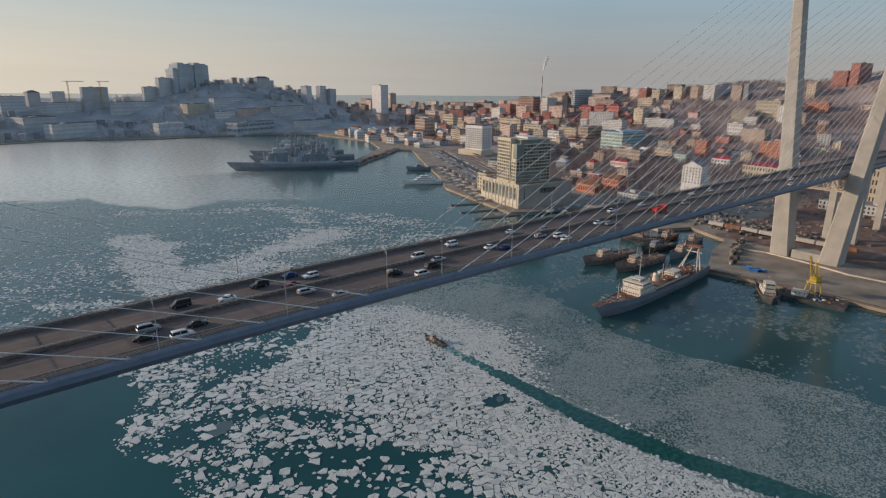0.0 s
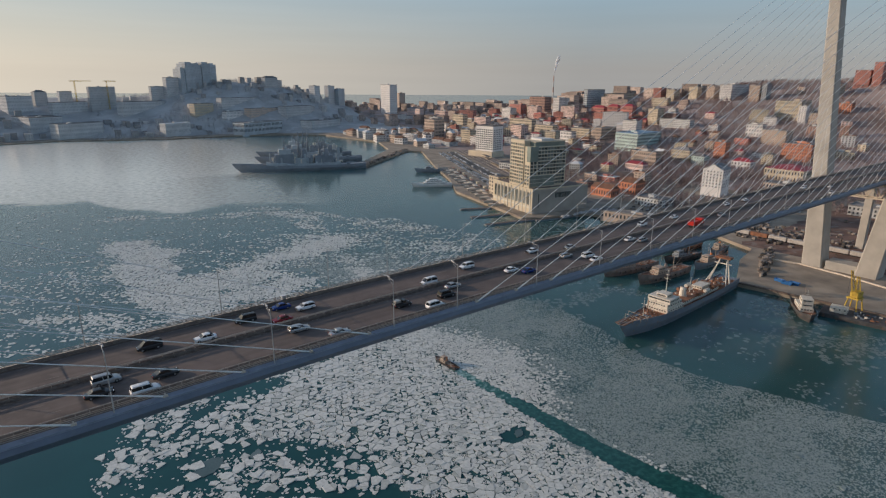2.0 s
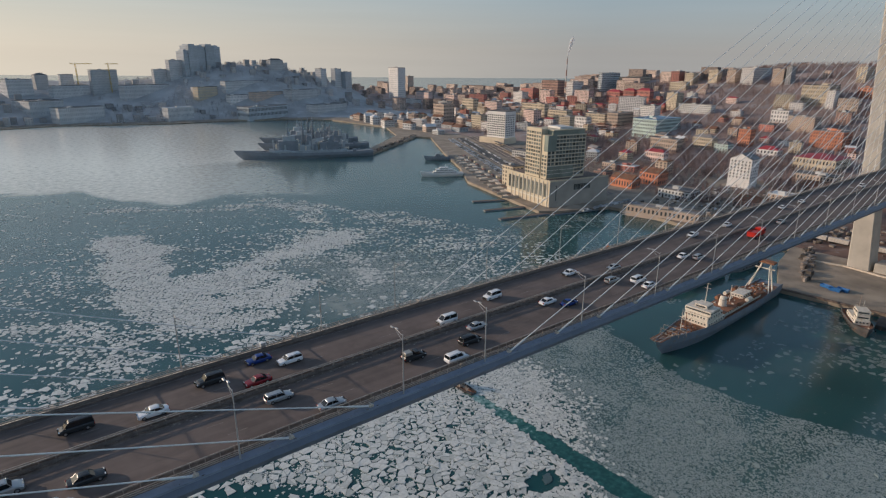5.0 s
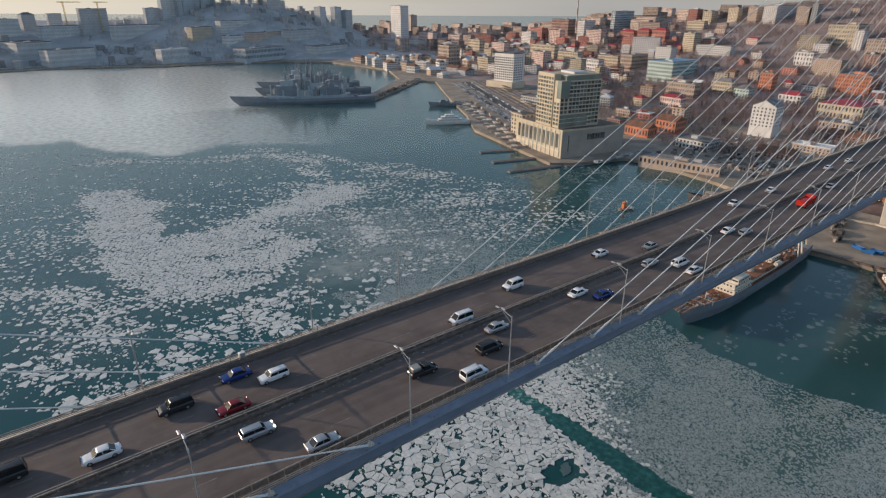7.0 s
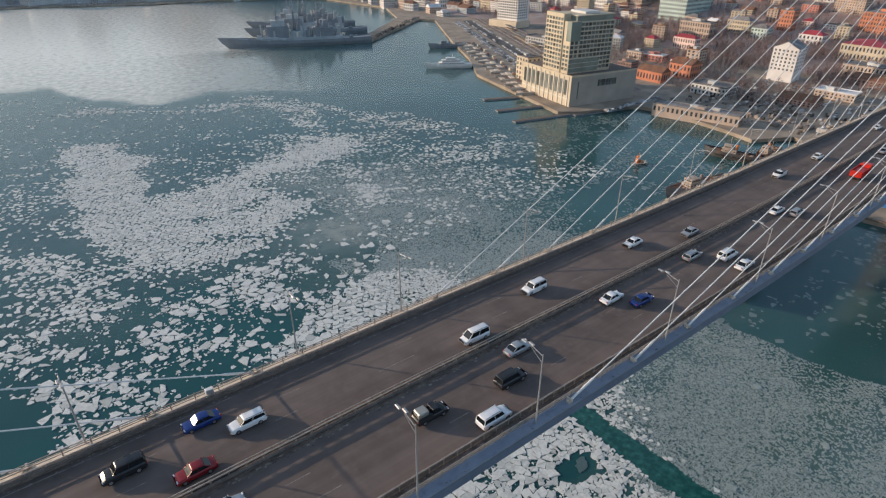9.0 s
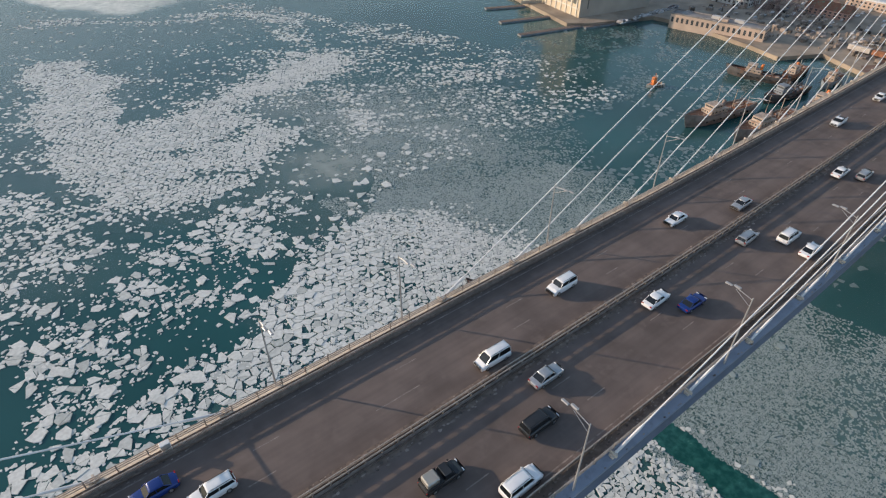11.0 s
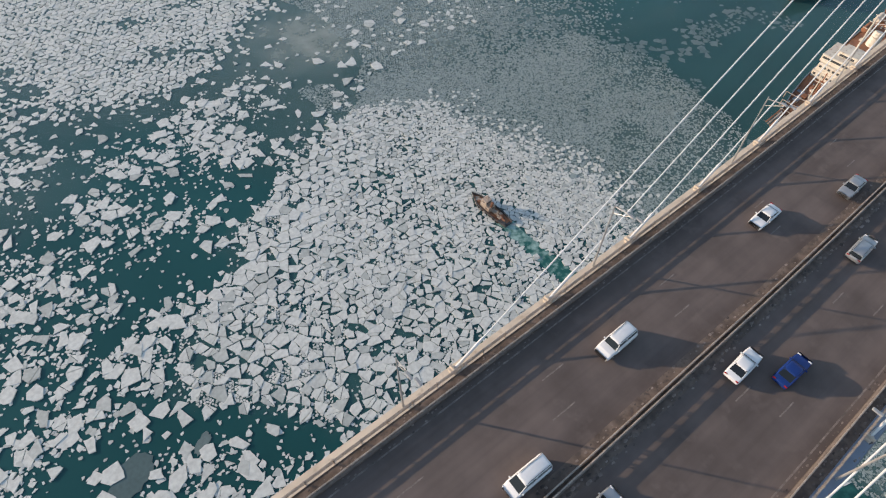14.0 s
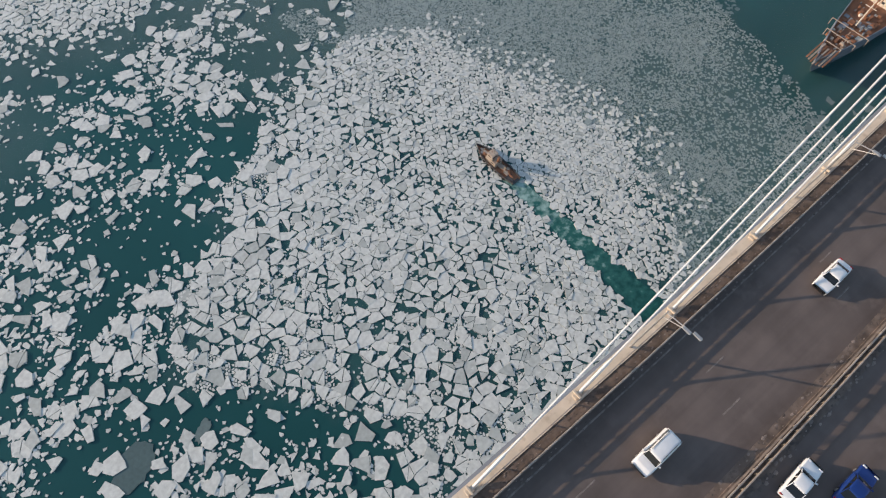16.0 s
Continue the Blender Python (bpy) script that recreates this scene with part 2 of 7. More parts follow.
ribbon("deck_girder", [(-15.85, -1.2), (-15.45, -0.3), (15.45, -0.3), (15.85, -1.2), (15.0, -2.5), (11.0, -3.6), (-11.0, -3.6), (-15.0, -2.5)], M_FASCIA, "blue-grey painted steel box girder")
ribbon("carriageway", [(0.55, -0.25), (13.0, -0.25), (13.0, 0.0), (0.55, 0.0)], M_ASPHALT, "brown-grey dusty asphalt")
ribbon("carriageway", [(-13.0, -0.25), (-0.55, -0.25), (-0.55, 0.0), (-13.0, 0.0)], M_ASPHALT, "brown-grey dusty asphalt")
ribbon("median", [(-0.55, -0.25), (0.55, -0.25), (0.55, 0.14), (-0.55, 0.14)], M_DIRTY, "sandy raised median strip")
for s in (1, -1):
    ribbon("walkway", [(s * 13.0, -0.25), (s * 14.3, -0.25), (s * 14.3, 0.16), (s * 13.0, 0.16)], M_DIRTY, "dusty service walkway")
    # the near beam gets the blue-grey version, its shade painted in
    ribbon("edge_beam", [(s * 14.3, -0.29), (s * 15.5, -0.29), (s * 15.5, 0.02), (s * 14.3, 0.22)], M_CREAM if s > 0 else M_EDGE_SHADE, "cream painted steel edge beam" if s > 0 else "edge beam tinted blue-grey for its shaded side")
    ribbon("gutter_line", [(s * 12.2, 0.002), (s * 12.36, 0.002), (s * 12.36, 0.006), (s * 12.2, 0.006)], M_LINE, "worn white edge line", -200, 400)
ribbon("sand_strip", [(0.55, 0.001), (1.35, 0.001), (1.35, 0.005), (0.55, 0.012)], M_DIRTY, "sand along the median")
ribbon("sand_strip", [(-0.55, 0.001), (-1.2, 0.001), (-1.2, 0.005), (-0.55, 0.012)], M_DIRTY, "sand along the median")
# broken lane lines, one mark a part near the middle of the span
bm = B()
box(bm, -1.5, -0.07, 0.002, 1.5, 0.07, 0.006)
mark = part("lane_mark", bm, M_LINE, bridge)
mark.matrix_basis = pose(*on_deck(0, 4.9, 0.002))
for y in (4.9, 8.5, -4.9, -8.5):
    for i in range(-8, 24, 2):
        x = i * 9.0 + (3 if y > 0 else 0) + (2 if abs(y) > 6 else 0)
        o = mark.copy()
        scene.collection.objects.link(o)
        o.matrix_basis = pose(*on_deck(x, y, 0.0), 0, 0, bearing(x))

# guard rails: a thick lower beam, a slit and a top rail on posts
bm = B()
box(bm, -0.06, -0.06, 0, 0.06, 0.06, 1.05, 0.012)
box(bm, -0.10, -0.05, 0.66, 0.10, 0.05, 0.90)
post_mesh = bpy.data.meshes.new("post")
bm.to_mesh(post_mesh)
bm.free()
post_mesh.materials.append(M_STEEL)


def guard_rail(y, face, base, beams=((0.04, 0.38), (0.385, 0.74))):
    rail = thing("guard_rail", label="dusty galvanised road guard rail on short posts", category="guard rail", group="guard rails of the bridge")
    f = face
    for z0, z1 in beams:
        prof = [(y + f * 0.06, z0), (y + f * 0.15, z0 + 0.06), (y + f * 0.10, (z0 + z1) / 2), (y + f * 0.15, z1 - 0.06), (y + f * 0.06, z1), (y + f * 0.03, (z0 + z1) / 2)]
        ribbon("beam", [(a, b + base) for a, b in prof], M_BEAM, parent=rail)
    ribbon("top_rail", [(y - 0.06, 0.86 + base), (y + 0.06, 0.86 + base), (y + 0.08, 0.95 + base), (y + 0.05, 1.02 + base), (y - 0.05, 1.02 + base), (y - 0.08, 0.95 + base)], M_STEEL, parent=rail)
    rest = B()
    x = -200.0
    while x < 400:
        if -36 <= x <= 120:
            o = new("post", post_mesh)
            o.parent = rail
            o.matrix_basis = pose(*on_deck(x, y, base - 0.02), 0, 0, bearing(x))
        else:
            p = on_deck(x, y, base)
            box(rest, p.x - 0.06, p.y - 0.06, p.z - 0.02, p.x + 0.06, p.y + 0.06, p.z + 1.0)
        x += 2.0
    tagged(part("far_post_row", rest, M_STEEL, rail), kind="stuff")


guard_rail(13.15, -1, 0.14)
guard_rail(-13.15, 1, 0.14)
guard_rail(0.24, 1, 0.12, ((0.06, 0.29), (0.30, 0.53)))
guard_rail(-0.24, -1, 0.12, ((0.06, 0.29), (0.30, 0.53)))


def handrail(y):
    rail = thing("handrail", label="thin steel handrail along the outer bridge edge", category="handrail", group="handrails of the bridge")
    for z in (0.55, 0.85, 1.15):
        ribbon("rail", [(y - 0.045, z - 0.045), (y + 0.045, z - 0.045), (y + 0.045, z + 0.045), (y - 0.045, z + 0.045)], M_STEEL, parent=rail, lo=-200, hi=400)
    bm = B()
    box(bm, -0.06, -0.06, 0, 0.06, 0.06, 1.2)
    me = bpy.data.meshes.new("baluster")
    bm.to_mesh(me)
    bm.free()
    me.materials.append(M_STEEL)
    for i in range(-13, 40):
        x = i * 3.0 + 0.7
        o = new("baluster", me)
        o.parent = rail
        o.matrix_basis = pose(*on_deck(x, y, 0.1), 0, 0, bearing(x))


handrail(14.45)
handrail(-14.45)


# grit, old snow and rubbish gathered along the rails and on the edges
rs = random.Random(31)
bm = B()
for y0, y1, gap, big in ((0.62, 1.25, 0.7, 0.30), (-1.5, -0.62, 0.55, 0.42), (13.2, 14.25, 0.5, 0.22), (-14.25, -13.2, 0.45, 0.30), (-15.35, -14.5, 0.6, 0.34), (12.3, 12.95, 0.7, 0.24), (-12.95, -12.5, 0.8, 0.22)):
    x = -45.0
    while x < 150:
        x += 0.6 * gap * rs.uniform(0.3, 1.8)
        y, r = rs.uniform(y0, y1), 0.36 * big * rs.uniform(0.35, 1.5)
        lift = 0.17 if 13 < abs(y) < 14.3 else (0.05 if abs(y) > 14.3 else 0.004)
        o = on_deck(x, y, lift)
        ring = [bm.verts.new(o + Vector((r * 1.7 * rs.uniform(0.6, 1.2) * math.cos(a * 1.0472), r * rs.uniform(0.6, 1.2) * math.sin(a * 1.0472), 0))) for a in range(6)]
        top = bm.verts.new(o + Vector((0, 0, r * 0.2)))
        for a in range(6):
            bm.faces.new((ring[a], ring[(a + 1) % 6], top))
tagged(part("grit", bm, M_GRIT, bridge, "grit and old snow along the rails"), kind="stuff")


# pylons: two legs that spread upwards from the foot, with a truss below the deck
def leg_mid(z, s=-1):
    return 16.6 + 0.0895 * z if s > 0 else 14.3 + 0.1015 * z


def pylon_at(x, y):
    p = thing("pylon", pose(x, y, 0), "tall V-shaped pale concrete bridge pylon", "pylon", group="pylons of the bridge")
    for s in (1, -1):
        bm = B()
        rings = []
        for z, w, d in ((1.0, 12.6, 13.5), (62, 9.6, 11.0), (120, 8.4, 9.4), (226, 6.0, 7.5)):
            h, g, k = w / 2, d / 2, 0.7
            ring = [(-g, -h + k), (-g + k, -h), (g - k, -h), (g, -h + k), (g, h - k), (g - k, h), (-g + k, h), (-g, h - k)]
            rings.append([(a, s * leg_mid(z, s) + b, z) for a, b in ring])
        loft(bm, rings)
        bmesh.ops.recalc_face_normals(bm, faces=bm.faces)
        part("leg", bm, M_CONCRETE, p)
    bm = B()
    box(bm, -6.0, -9.0, 0.8, 6.0, 9.0, 8.2, 0.3)
    part("plinth_wall", bm, M_CONCRETE, p)
    zt = deck_z(x) - 4.2
    for dx in (-3.2, 3.2):
        bm = B()
        tube(bm, (dx, -15.5, zt - 8.2), (dx, 15.5, zt - 8.2), 0.5, n=8)
        part("lower_chord", bm, M_CREAM, p)
        bm = B()
        tube(bm, (dx, -15.5, zt), (dx, 15.5, zt), 0.45, n=8)
        part("upper_chord", bm, M_CREAM, p)
        for i in range(8):
            y0 = -15 + i * 3.75
            bm = B()
            tube(bm, (dx, y0, zt - (8.2 if i % 2 else 0)), (dx, y0 + 3.75, zt - (0 if i % 2 else 8.2)), 0.32)
            part("brace", bm, M_CREAM, p)
    return p


pylon_at(PX, PY)
pylon_at(-PX, 0)


# stays: a white sheath from a steel anchor at the deck's edge up to the pylon leg
def stay(x0, i, side, pylon_x, pylon_y):
    s = 1 if side > 0 else -1
    top_z = 206.0 - i * 4.4
    a = on_deck(x0, s * 14.9, 0.1)
    b = Vector((pylon_x - math.copysign(2.8, pylon_x), pylon_y + s * (leg_mid(top_z, s) - 1.5), top_z))
    way = (b - a).normalized()
    st = thing("stay_cable", label="white sheathed bridge stay cable with a steel anchor tube", category="cable", group="stay cables of the bridge")
    st.location = a
    bm = B()
    tube(bm, way * 4.6, b - a, 0.095, n=6)
    part("sheath", bm, M_CABLE, st)
    bm = B()
    tube(bm, way * -0.3, way * 4.2, 0.17, n=8)
    tube(bm, way * 4.2, way * 4.8, 0.17, 0.1, n=8)
    part("anchor_tube", bm, M_CABLE, st)
    bm = B()
    box(bm, -0.42, -0.3, -0.12, 0.42, 0.3, 0.28, 0.05)
    box(bm, -0.12, -0.5, 0.1, 0.12, 0.5, 0.5, 0.04)
    part("bracket", bm, M_CREAM, st, "pale steel anchor bracket")


for k in range(25):
    for side in (1, -1):
        stay(15.1 + GAP * k, k, side, PX, PY)
        stay(-15.1 - GAP * k, k, side, -PX, 0)


# street lamps on the outer edges
def street_lamp(x, s):
    st = thing("street_lamp", pose(*on_deck(x, s * 15.0, -0.1), 0, 0, bearing(x) + (0 if s > 0 else 180)), "slim grey steel street lamp with two heads", "street lamp", group="street lamps of the bridge")
    bm = B()
    tube(bm, (0, 0, 0), (0, 0, 11.0), 0.13, 0.07, 8)
    part("pole", bm, M_LAMP, st)
    bm = B()
    tube(bm, (0, 0, 10.7), (0, -2.3, 11.2), 0.05, n=6)
    tube(bm, (0, 0, 9.7), (0, -2.0, 10.9), 0.035, n=6)
    part("arm", bm, M_LAMP, st)
    for dx, y in ((-0.35, -2.0), (0.35, -2.9)):
        bm = B()
        box(bm, dx * 0.4 - 0.16, y - 0.42, 11.12, dx * 0.4 + 0.16, y + 0.42, 11.3, 0.05)
        part("lamp_head", bm, M_LAMP, st)


M_LAMP = material("grey_lamp_housing", (0.42, 0.41, 0.40), 0.4, 0.3, 0.05, 2, 0.02, 20)
for s in (1, -1):
    for k in range(13):
        street_lamp(8.9 + 27.0 * k, s)
        if k < 4:
            street_lamp(-8.9 - 27.0 * k, s)

# a small white cabinet on the edge of the walkway
cab = thing("control_cabinet", pose(*on_deck(-21.6, 13.75, 0.14)), "small white steel cabinet on the bridge walkway", "cabinet")
bm = B()
box(bm, -0.5, -0.3, 0, 0.5, 0.3, 1.5, 0.04)
part("body", bm, M_CABLE, cab)
bm = B()
box(bm, -0.42, -0.325, 0.15, 0.42, -0.305, 1.4, 0.005)
part("door", bm, M_LAMP, cab)

# ---- traffic ----
M_GLASS = material("dark_car_glass", (0.012, 0.015, 0.018), 0.08, 0, 0.05, 1, 0)
M_TYRE = material("black_rubber", (0.02, 0.02, 0.02), 0.9, 0, 0.1, 5, 0.1)
M_RIM = material("alloy", (0.45, 0.45, 0.46), 0.35, 0.8, 0.05, 5, 0)
M_HEAD = material("clear_headlight", (0.75, 0.76, 0.78), 0.1, 0.2, 0.05, 5, 0)
M_TAIL = material("red_tail_light", (0.35, 0.01, 0.01), 0.2, 0, 0.05, 5, 0)
M_TRIM = material("black_plastic", (0.03, 0.03, 0.032), 0.6, 0, 0.1, 5, 0.05)
PAINT = {
    "white": material("white_car_paint", (0.78, 0.78, 0.78), 0.25, 0, 0.04, 1.2, 0),
    "silver": material("silver_car_paint", (0.42, 0.43, 0.44), 0.3, 0.5, 0.05, 1.2, 0),
    "sand": material("beige_car_paint", (0.42, 0.39, 0.34), 0.3, 0.4, 0.05, 1.2, 0),
    "dark": material("dark_grey_car_paint", (0.035, 0.037, 0.04), 0.25, 0.2, 0.08, 1.2, 0),
    "blue": material("blue_car_paint", (0.012, 0.04, 0.19), 0.25, 0.1, 0.05, 1.2, 0),
    "red": material("dark_red_car_paint", (0.22, 0.015, 0.02), 0.25, 0.1, 0.05, 1.2, 0),
    "orange": material("red_lorry_paint", (0.55, 0.025, 0.015), 0.4, 0, 0.08, 1.2, 0.02),
}
# kind: length, width, bonnet height, roof height, ends of the cabin at the sill and at the roof as shares of the length (from the front)
SHAPES = {
    "sedan": (4.55, 1.76, 0.92, 1.46, 0.27, 0.86, 0.41, 0.70, 0.98),
    "wagon": (4.6, 1.76, 0.95, 1.52, 0.27, 0.985, 0.40, 0.93, 1.0),
    "suv": (4.75, 1.88, 1.10, 1.82, 0.26, 0.985, 0.37, 0.94, 1.05),
    "van": (4.75, 1.78, 1.05, 1.90, 0.15, 0.985, 0.32, 0.95, 1.05),
}
made = {}


def wheel(bx, by, r, car):
    bm = B()
    rings = []
    for y, k in ((-0.11, 0.86), (-0.08, 1.0), (0.08, 1.0), (0.11, 0.86)):
        rings.append([(r * k * math.cos(a * math.pi / 7), y, r * k * math.sin(a * math.pi / 7)) for a in range(14)])
    loft(bm, rings)
    bmesh.ops.recalc_face_normals(bm, faces=bm.faces)
    w = part("wheel", bm, M_TYRE, car)
    w.location = (bx, by, r)
    s = 1 if by > 0 else -1
    bm = B()
    tube(bm, (0, s * 0.09, 0), (0, s * 0.118, 0), r * 0.62, r * 0.55, 12)
    part("rim", bm, M_RIM, w)


def build_car(kind, paint, label):
    L, W, hb, hr, s0, s1, r0, r1, tail = SHAPES[kind]
    car = thing("car", label=label, category="car", group="cars on the bridge")
    X = lambda u: L / 2 - u * L
    h = W / 2
    bm = B()
    # lower body: stations along the length with bonnet, sill and tail
    st = [(0.0, 0.42, 0.66, 0.80), (0.03, 0.26, 0.74, 0.93), (0.12, 0.22, hb - 0.08, 0.98), (s0, 0.22, hb, 1.0), (0.6, 0.22, hb + 0.02, 1.0), (s1 - 0.02, 0.22, hb + 0.03, 0.99), (0.965, 0.28, hb * tail * 0.97, 0.95), (1.0, 0.42, hb * 0.86, 0.86)]
    rings = []
    for u, lo, hi, k in st:
        y = h * k
        rings.append([(X(u), -y * 0.94, lo), (X(u), -y, lo + 0.14), (X(u), -y, hi - 0.16), (X(u), -y * 0.86, hi), (X(u), y * 0.86, hi), (X(u), y, hi - 0.16), (X(u), y, lo + 0.14), (X(u), y * 0.94, lo)])
    loft(bm, rings)
    bmesh.ops.recalc_face_normals(bm, faces=bm.faces)
    bmesh.ops.bevel(bm, geom=list(bm.edges), offset=0.045, segments=2, affect="EDGES", profile=0.6)
    part("body", bm, PAINT[paint], car, smooth=True)
    # glasshouse
    bm = B()
    w0, w1 = h * 0.9, h * 0.74
    base = [(X(s0), -w0 * 0.92, hb - 0.03), (X(s0), w0 * 0.92, hb - 0.03), (X(s1), w0 * 0.92, hb), (X(s1), -w0 * 0.92, hb)]
    top = [(X(r0), -w1, hr - 0.05), (X(r0), w1, hr - 0.05), (X(r1), w1, hr - 0.05), (X(r1), -w1, hr - 0.05)]
    loft(bm, [base, top])
    bmesh.ops.recalc_face_normals(bm, faces=bm.faces)
    part("cabin_glass", bm, M_GLASS, car, "dark tinted glass")
    bm = B()
    rings = []
    for u, z, k in ((r0 - 0.015, hr - 0.06, 0.98), (r0 + 0.04, hr - 0.01, 1.0), ((r0 + r1) / 2, hr + 0.02, 1.0), (r1 - 0.03, hr - 0.01, 1.0), (r1 + 0.012, hr - 0.07, 0.97)):
        y = (w1 + 0.03) * k
        rings.append([(X(u), -y, z - 0.06), (X(u), -y * 0.93, z - 0.015), (X(u), -y * 0.6, z + 0.01), (X(u), y * 0.6, z + 0.01), (X(u), y * 0.93, z - 0.015), (X(u), y, z - 0.06)])
    loft(bm, rings)
    bmesh.ops.recalc_face_normals(bm, faces=bm.faces)
    part("roof", bm, PAINT[paint], car, smooth=True)
    # pillars
    for s in (1, -1):
        for ua, ub in ((s0 + 0.005, r0 - 0.005), ((s0 + s1) / 2 - 0.02, (r0 + r1) / 2 - 0.03), (s1 - 0.005, r1)):
            bm = B()
            tube(bm, (X(ua), s * w0 * 0.925, hb - 0.02), (X(ub), s * (w1 + 0.005), hr - 0.06), 0.045, 0.04, 4)
            part("pillar", bm, PAINT[paint], car)
        bm = B()
        box(bm, X(s0 + 0.06) - 0.07, s * (h + 0.03) - 0.1, hb - 0.02, X(s0 + 0.06) + 0.07, s * (h + 0.03) + 0.1, hb + 0.15, 0.03)
        part("mirror", bm, PAINT[paint], car)
        bm = B()
        box(bm, X(0.035) - 0.06, s * h * 0.68 - 0.2, 0.66, X(0.035) + 0.09, s * h * 0.68 + 0.2, 0.80, 0.03)
        part("headlight", bm, M_HEAD, car)
        bm = B()
        box(bm, X(0.985) - 0.06, s * h * 0.72 - 0.17, 0.72, X(0.985) + 0.05, s * h * 0.72 + 0.17, 0.9, 0.03)
        part("tail_light", bm, M_TAIL, car)
        for u in (0.19, 0.79):
            wheel(X(u), s * (h - 0.1), 0.33 if kind != "suv" else 0.37, car)
    bm = B()
    box(bm, X(0.0) - 0.06, -0.5, 0.5, X(0.0) + 0.02, 0.5, 0.66, 0.02)
    part("grille", bm, M_TRIM, car)
    if kind in ("suv", "wagon", "van"):
        for s in (1, -1):
            bm = B()
            tube(bm, (X(r0 + 0.05), s * w1 * 0.9, hr + 0.04), (X(r1 - 0.03), s * w1 * 0.9, hr + 0.04), 0.025, n=4)
            part("roof_rail", bm, M_TRIM, car)
    return car


def build_lorry(paint, label):
    car = thing("lorry", label=label, category="lorry")
    bm = B()
    box(bm, 2.0, -1.2, 0.9, 4.1, 1.2, 2.9, 0.15)
    cabin = part("cabin", bm, PAINT[paint], car)
    bm = B()
    box(bm, 4.05, -1.0, 1.9, 4.13, 1.0, 2.65, 0.02)
    part("windscreen", bm, M_GLASS, cabin)
    for s in (1, -1):
        bm = B()
        box(bm, 2.7, s * 1.19 - 0.03, 1.9, 3.8, s * 1.19 + 0.03, 2.6, 0.01)
        part("side_window", bm, M_GLASS, cabin)
        for x in (3.1, -1.6, -2.8):
            wheel(x, s * 1.05, 0.5, car)
    bm = B()
    box(bm, -4.2, -1.1, 0.7, 3.6, 1.1, 1.0, 0.05)
    part("chassis", bm, M_TRIM, car)
    bm = B()
    # tipper body with open top and ribs
    box(bm, -4.3, -1.25, 1.05, 1.8, 1.25, 1.2)
    for s in (1, -1):
        box(bm, -4.3, s * 1.25 - 0.06, 1.2, 1.8, s * 1.25 + 0.06, 2.6)
        for i in range(6):
            box(bm, -4.2 + i * 1.15, s * 1.33 - 0.05, 1.1, -4.05 + i * 1.15, s * 1.33 + 0.05, 2.6)
    box(bm, -4.36, -1.25, 1.2, -4.24, 1.25, 2.6)
    box(bm, 1.72, -1.25, 1.2, 1.86, 1.25, 3.0)
    part("tipper_body", bm, PAINT[paint], car, "bright red ribbed tipper body")
    bm = B()
    bmesh.ops.create_grid(bm, x_segments=10, y_segments=5, size=1)
    for v in bm.verts:
        v.co = (v.co.x * 2.95 - 1.25, v.co.y * 1.16, 2.2 + 0.25 * math.cos(v.co.x * 1.5) * math.cos(v.co.y * 1.4) + random.uniform(-0.04, 0.04))
    part("load", bm, PAINT[paint], car, "red covered load")
    return car


def build_pickup(paint, label, cargo=None):
    car = build_car("van", paint, label)
    for o in list(car.children):
        if o.name.startswith(("cabin_glass", "roof", "pillar", "roof_rail")):
            bpy.data.objects.remove(o)
    bm = B()
    loft(bm, [[(1.25, -0.8, 1.03), (1.25, 0.8, 1.03), (-0.1, 0.8, 1.03), (-0.1, -0.8, 1.03)], [(0.75, -0.68, 1.66), (0.75, 0.68, 1.66), (0.0, 0.68, 1.66), (0.0, -0.68, 1.66)]])
    bmesh.ops.recalc_face_normals(bm, faces=bm.faces)
    part("cabin_glass", bm, M_GLASS, car)
    bm = B()
    box(bm, -0.06, -0.7, 1.62, 0.82, 0.7, 1.72, 0.04)
    part("roof", bm, PAINT[paint], car)
    bm = B()
    box(bm, -2.2, -0.78, 1.06, -0.25, 0.78, 1.12, 0.02)
    part("load_bed", bm, M_TRIM, car)
    for s in (1, -1):
        bm = B()
        box(bm, -2.25, s * 0.82 - 0.04, 0.9, -0.2, s * 0.82 + 0.04, 1.4, 0.02)
        part("bed_side", bm, PAINT[paint], car)
    if cargo:
        bm = B()
        box(bm, -2.1, -0.7, 1.13, -0.6, 0.7, 1.9, 0.12)
        part("cargo", bm, PAINT[cargo], car, "tarpaulin-covered cargo")
    return car


def put_car(kind, paint, x, y, turn=0.0):
    """Cars on the far side (y > 0) drive towards -x."""
    heading_deg = bearing(x) + (180 if y > 0 else 0) + turn
    m = pose(*on_deck(x, y, 0.012), 0, 0, heading_deg)
    if (kind, paint) in made:
        return copy_thing(made[kind, paint], m)
    words = {"white": "white", "silver": "silver-grey", "sand": "pale beige", "dark": "dark grey", "blue": "bright blue", "red": "dark red", "orange": "bright red"}[paint]
    if kind == "lorry":
        c = build_lorry(paint, "bright red tipper lorry on the bridge road")
    elif kind == "pickup":
        c = build_pickup(paint, words + " pickup truck on the bridge road", "sand" if paint == "dark" else None)
        tagged(c, category="pickup")
    else:
        c = build_car(kind, paint, words + " " + {"sedan": "saloon car", "wagon": "estate car", "suv": "off-road car", "van": "minivan"}[kind] + " on dusty bridge asphalt")
    c.matrix_basis = m
    made[kind, paint] = c
    return c


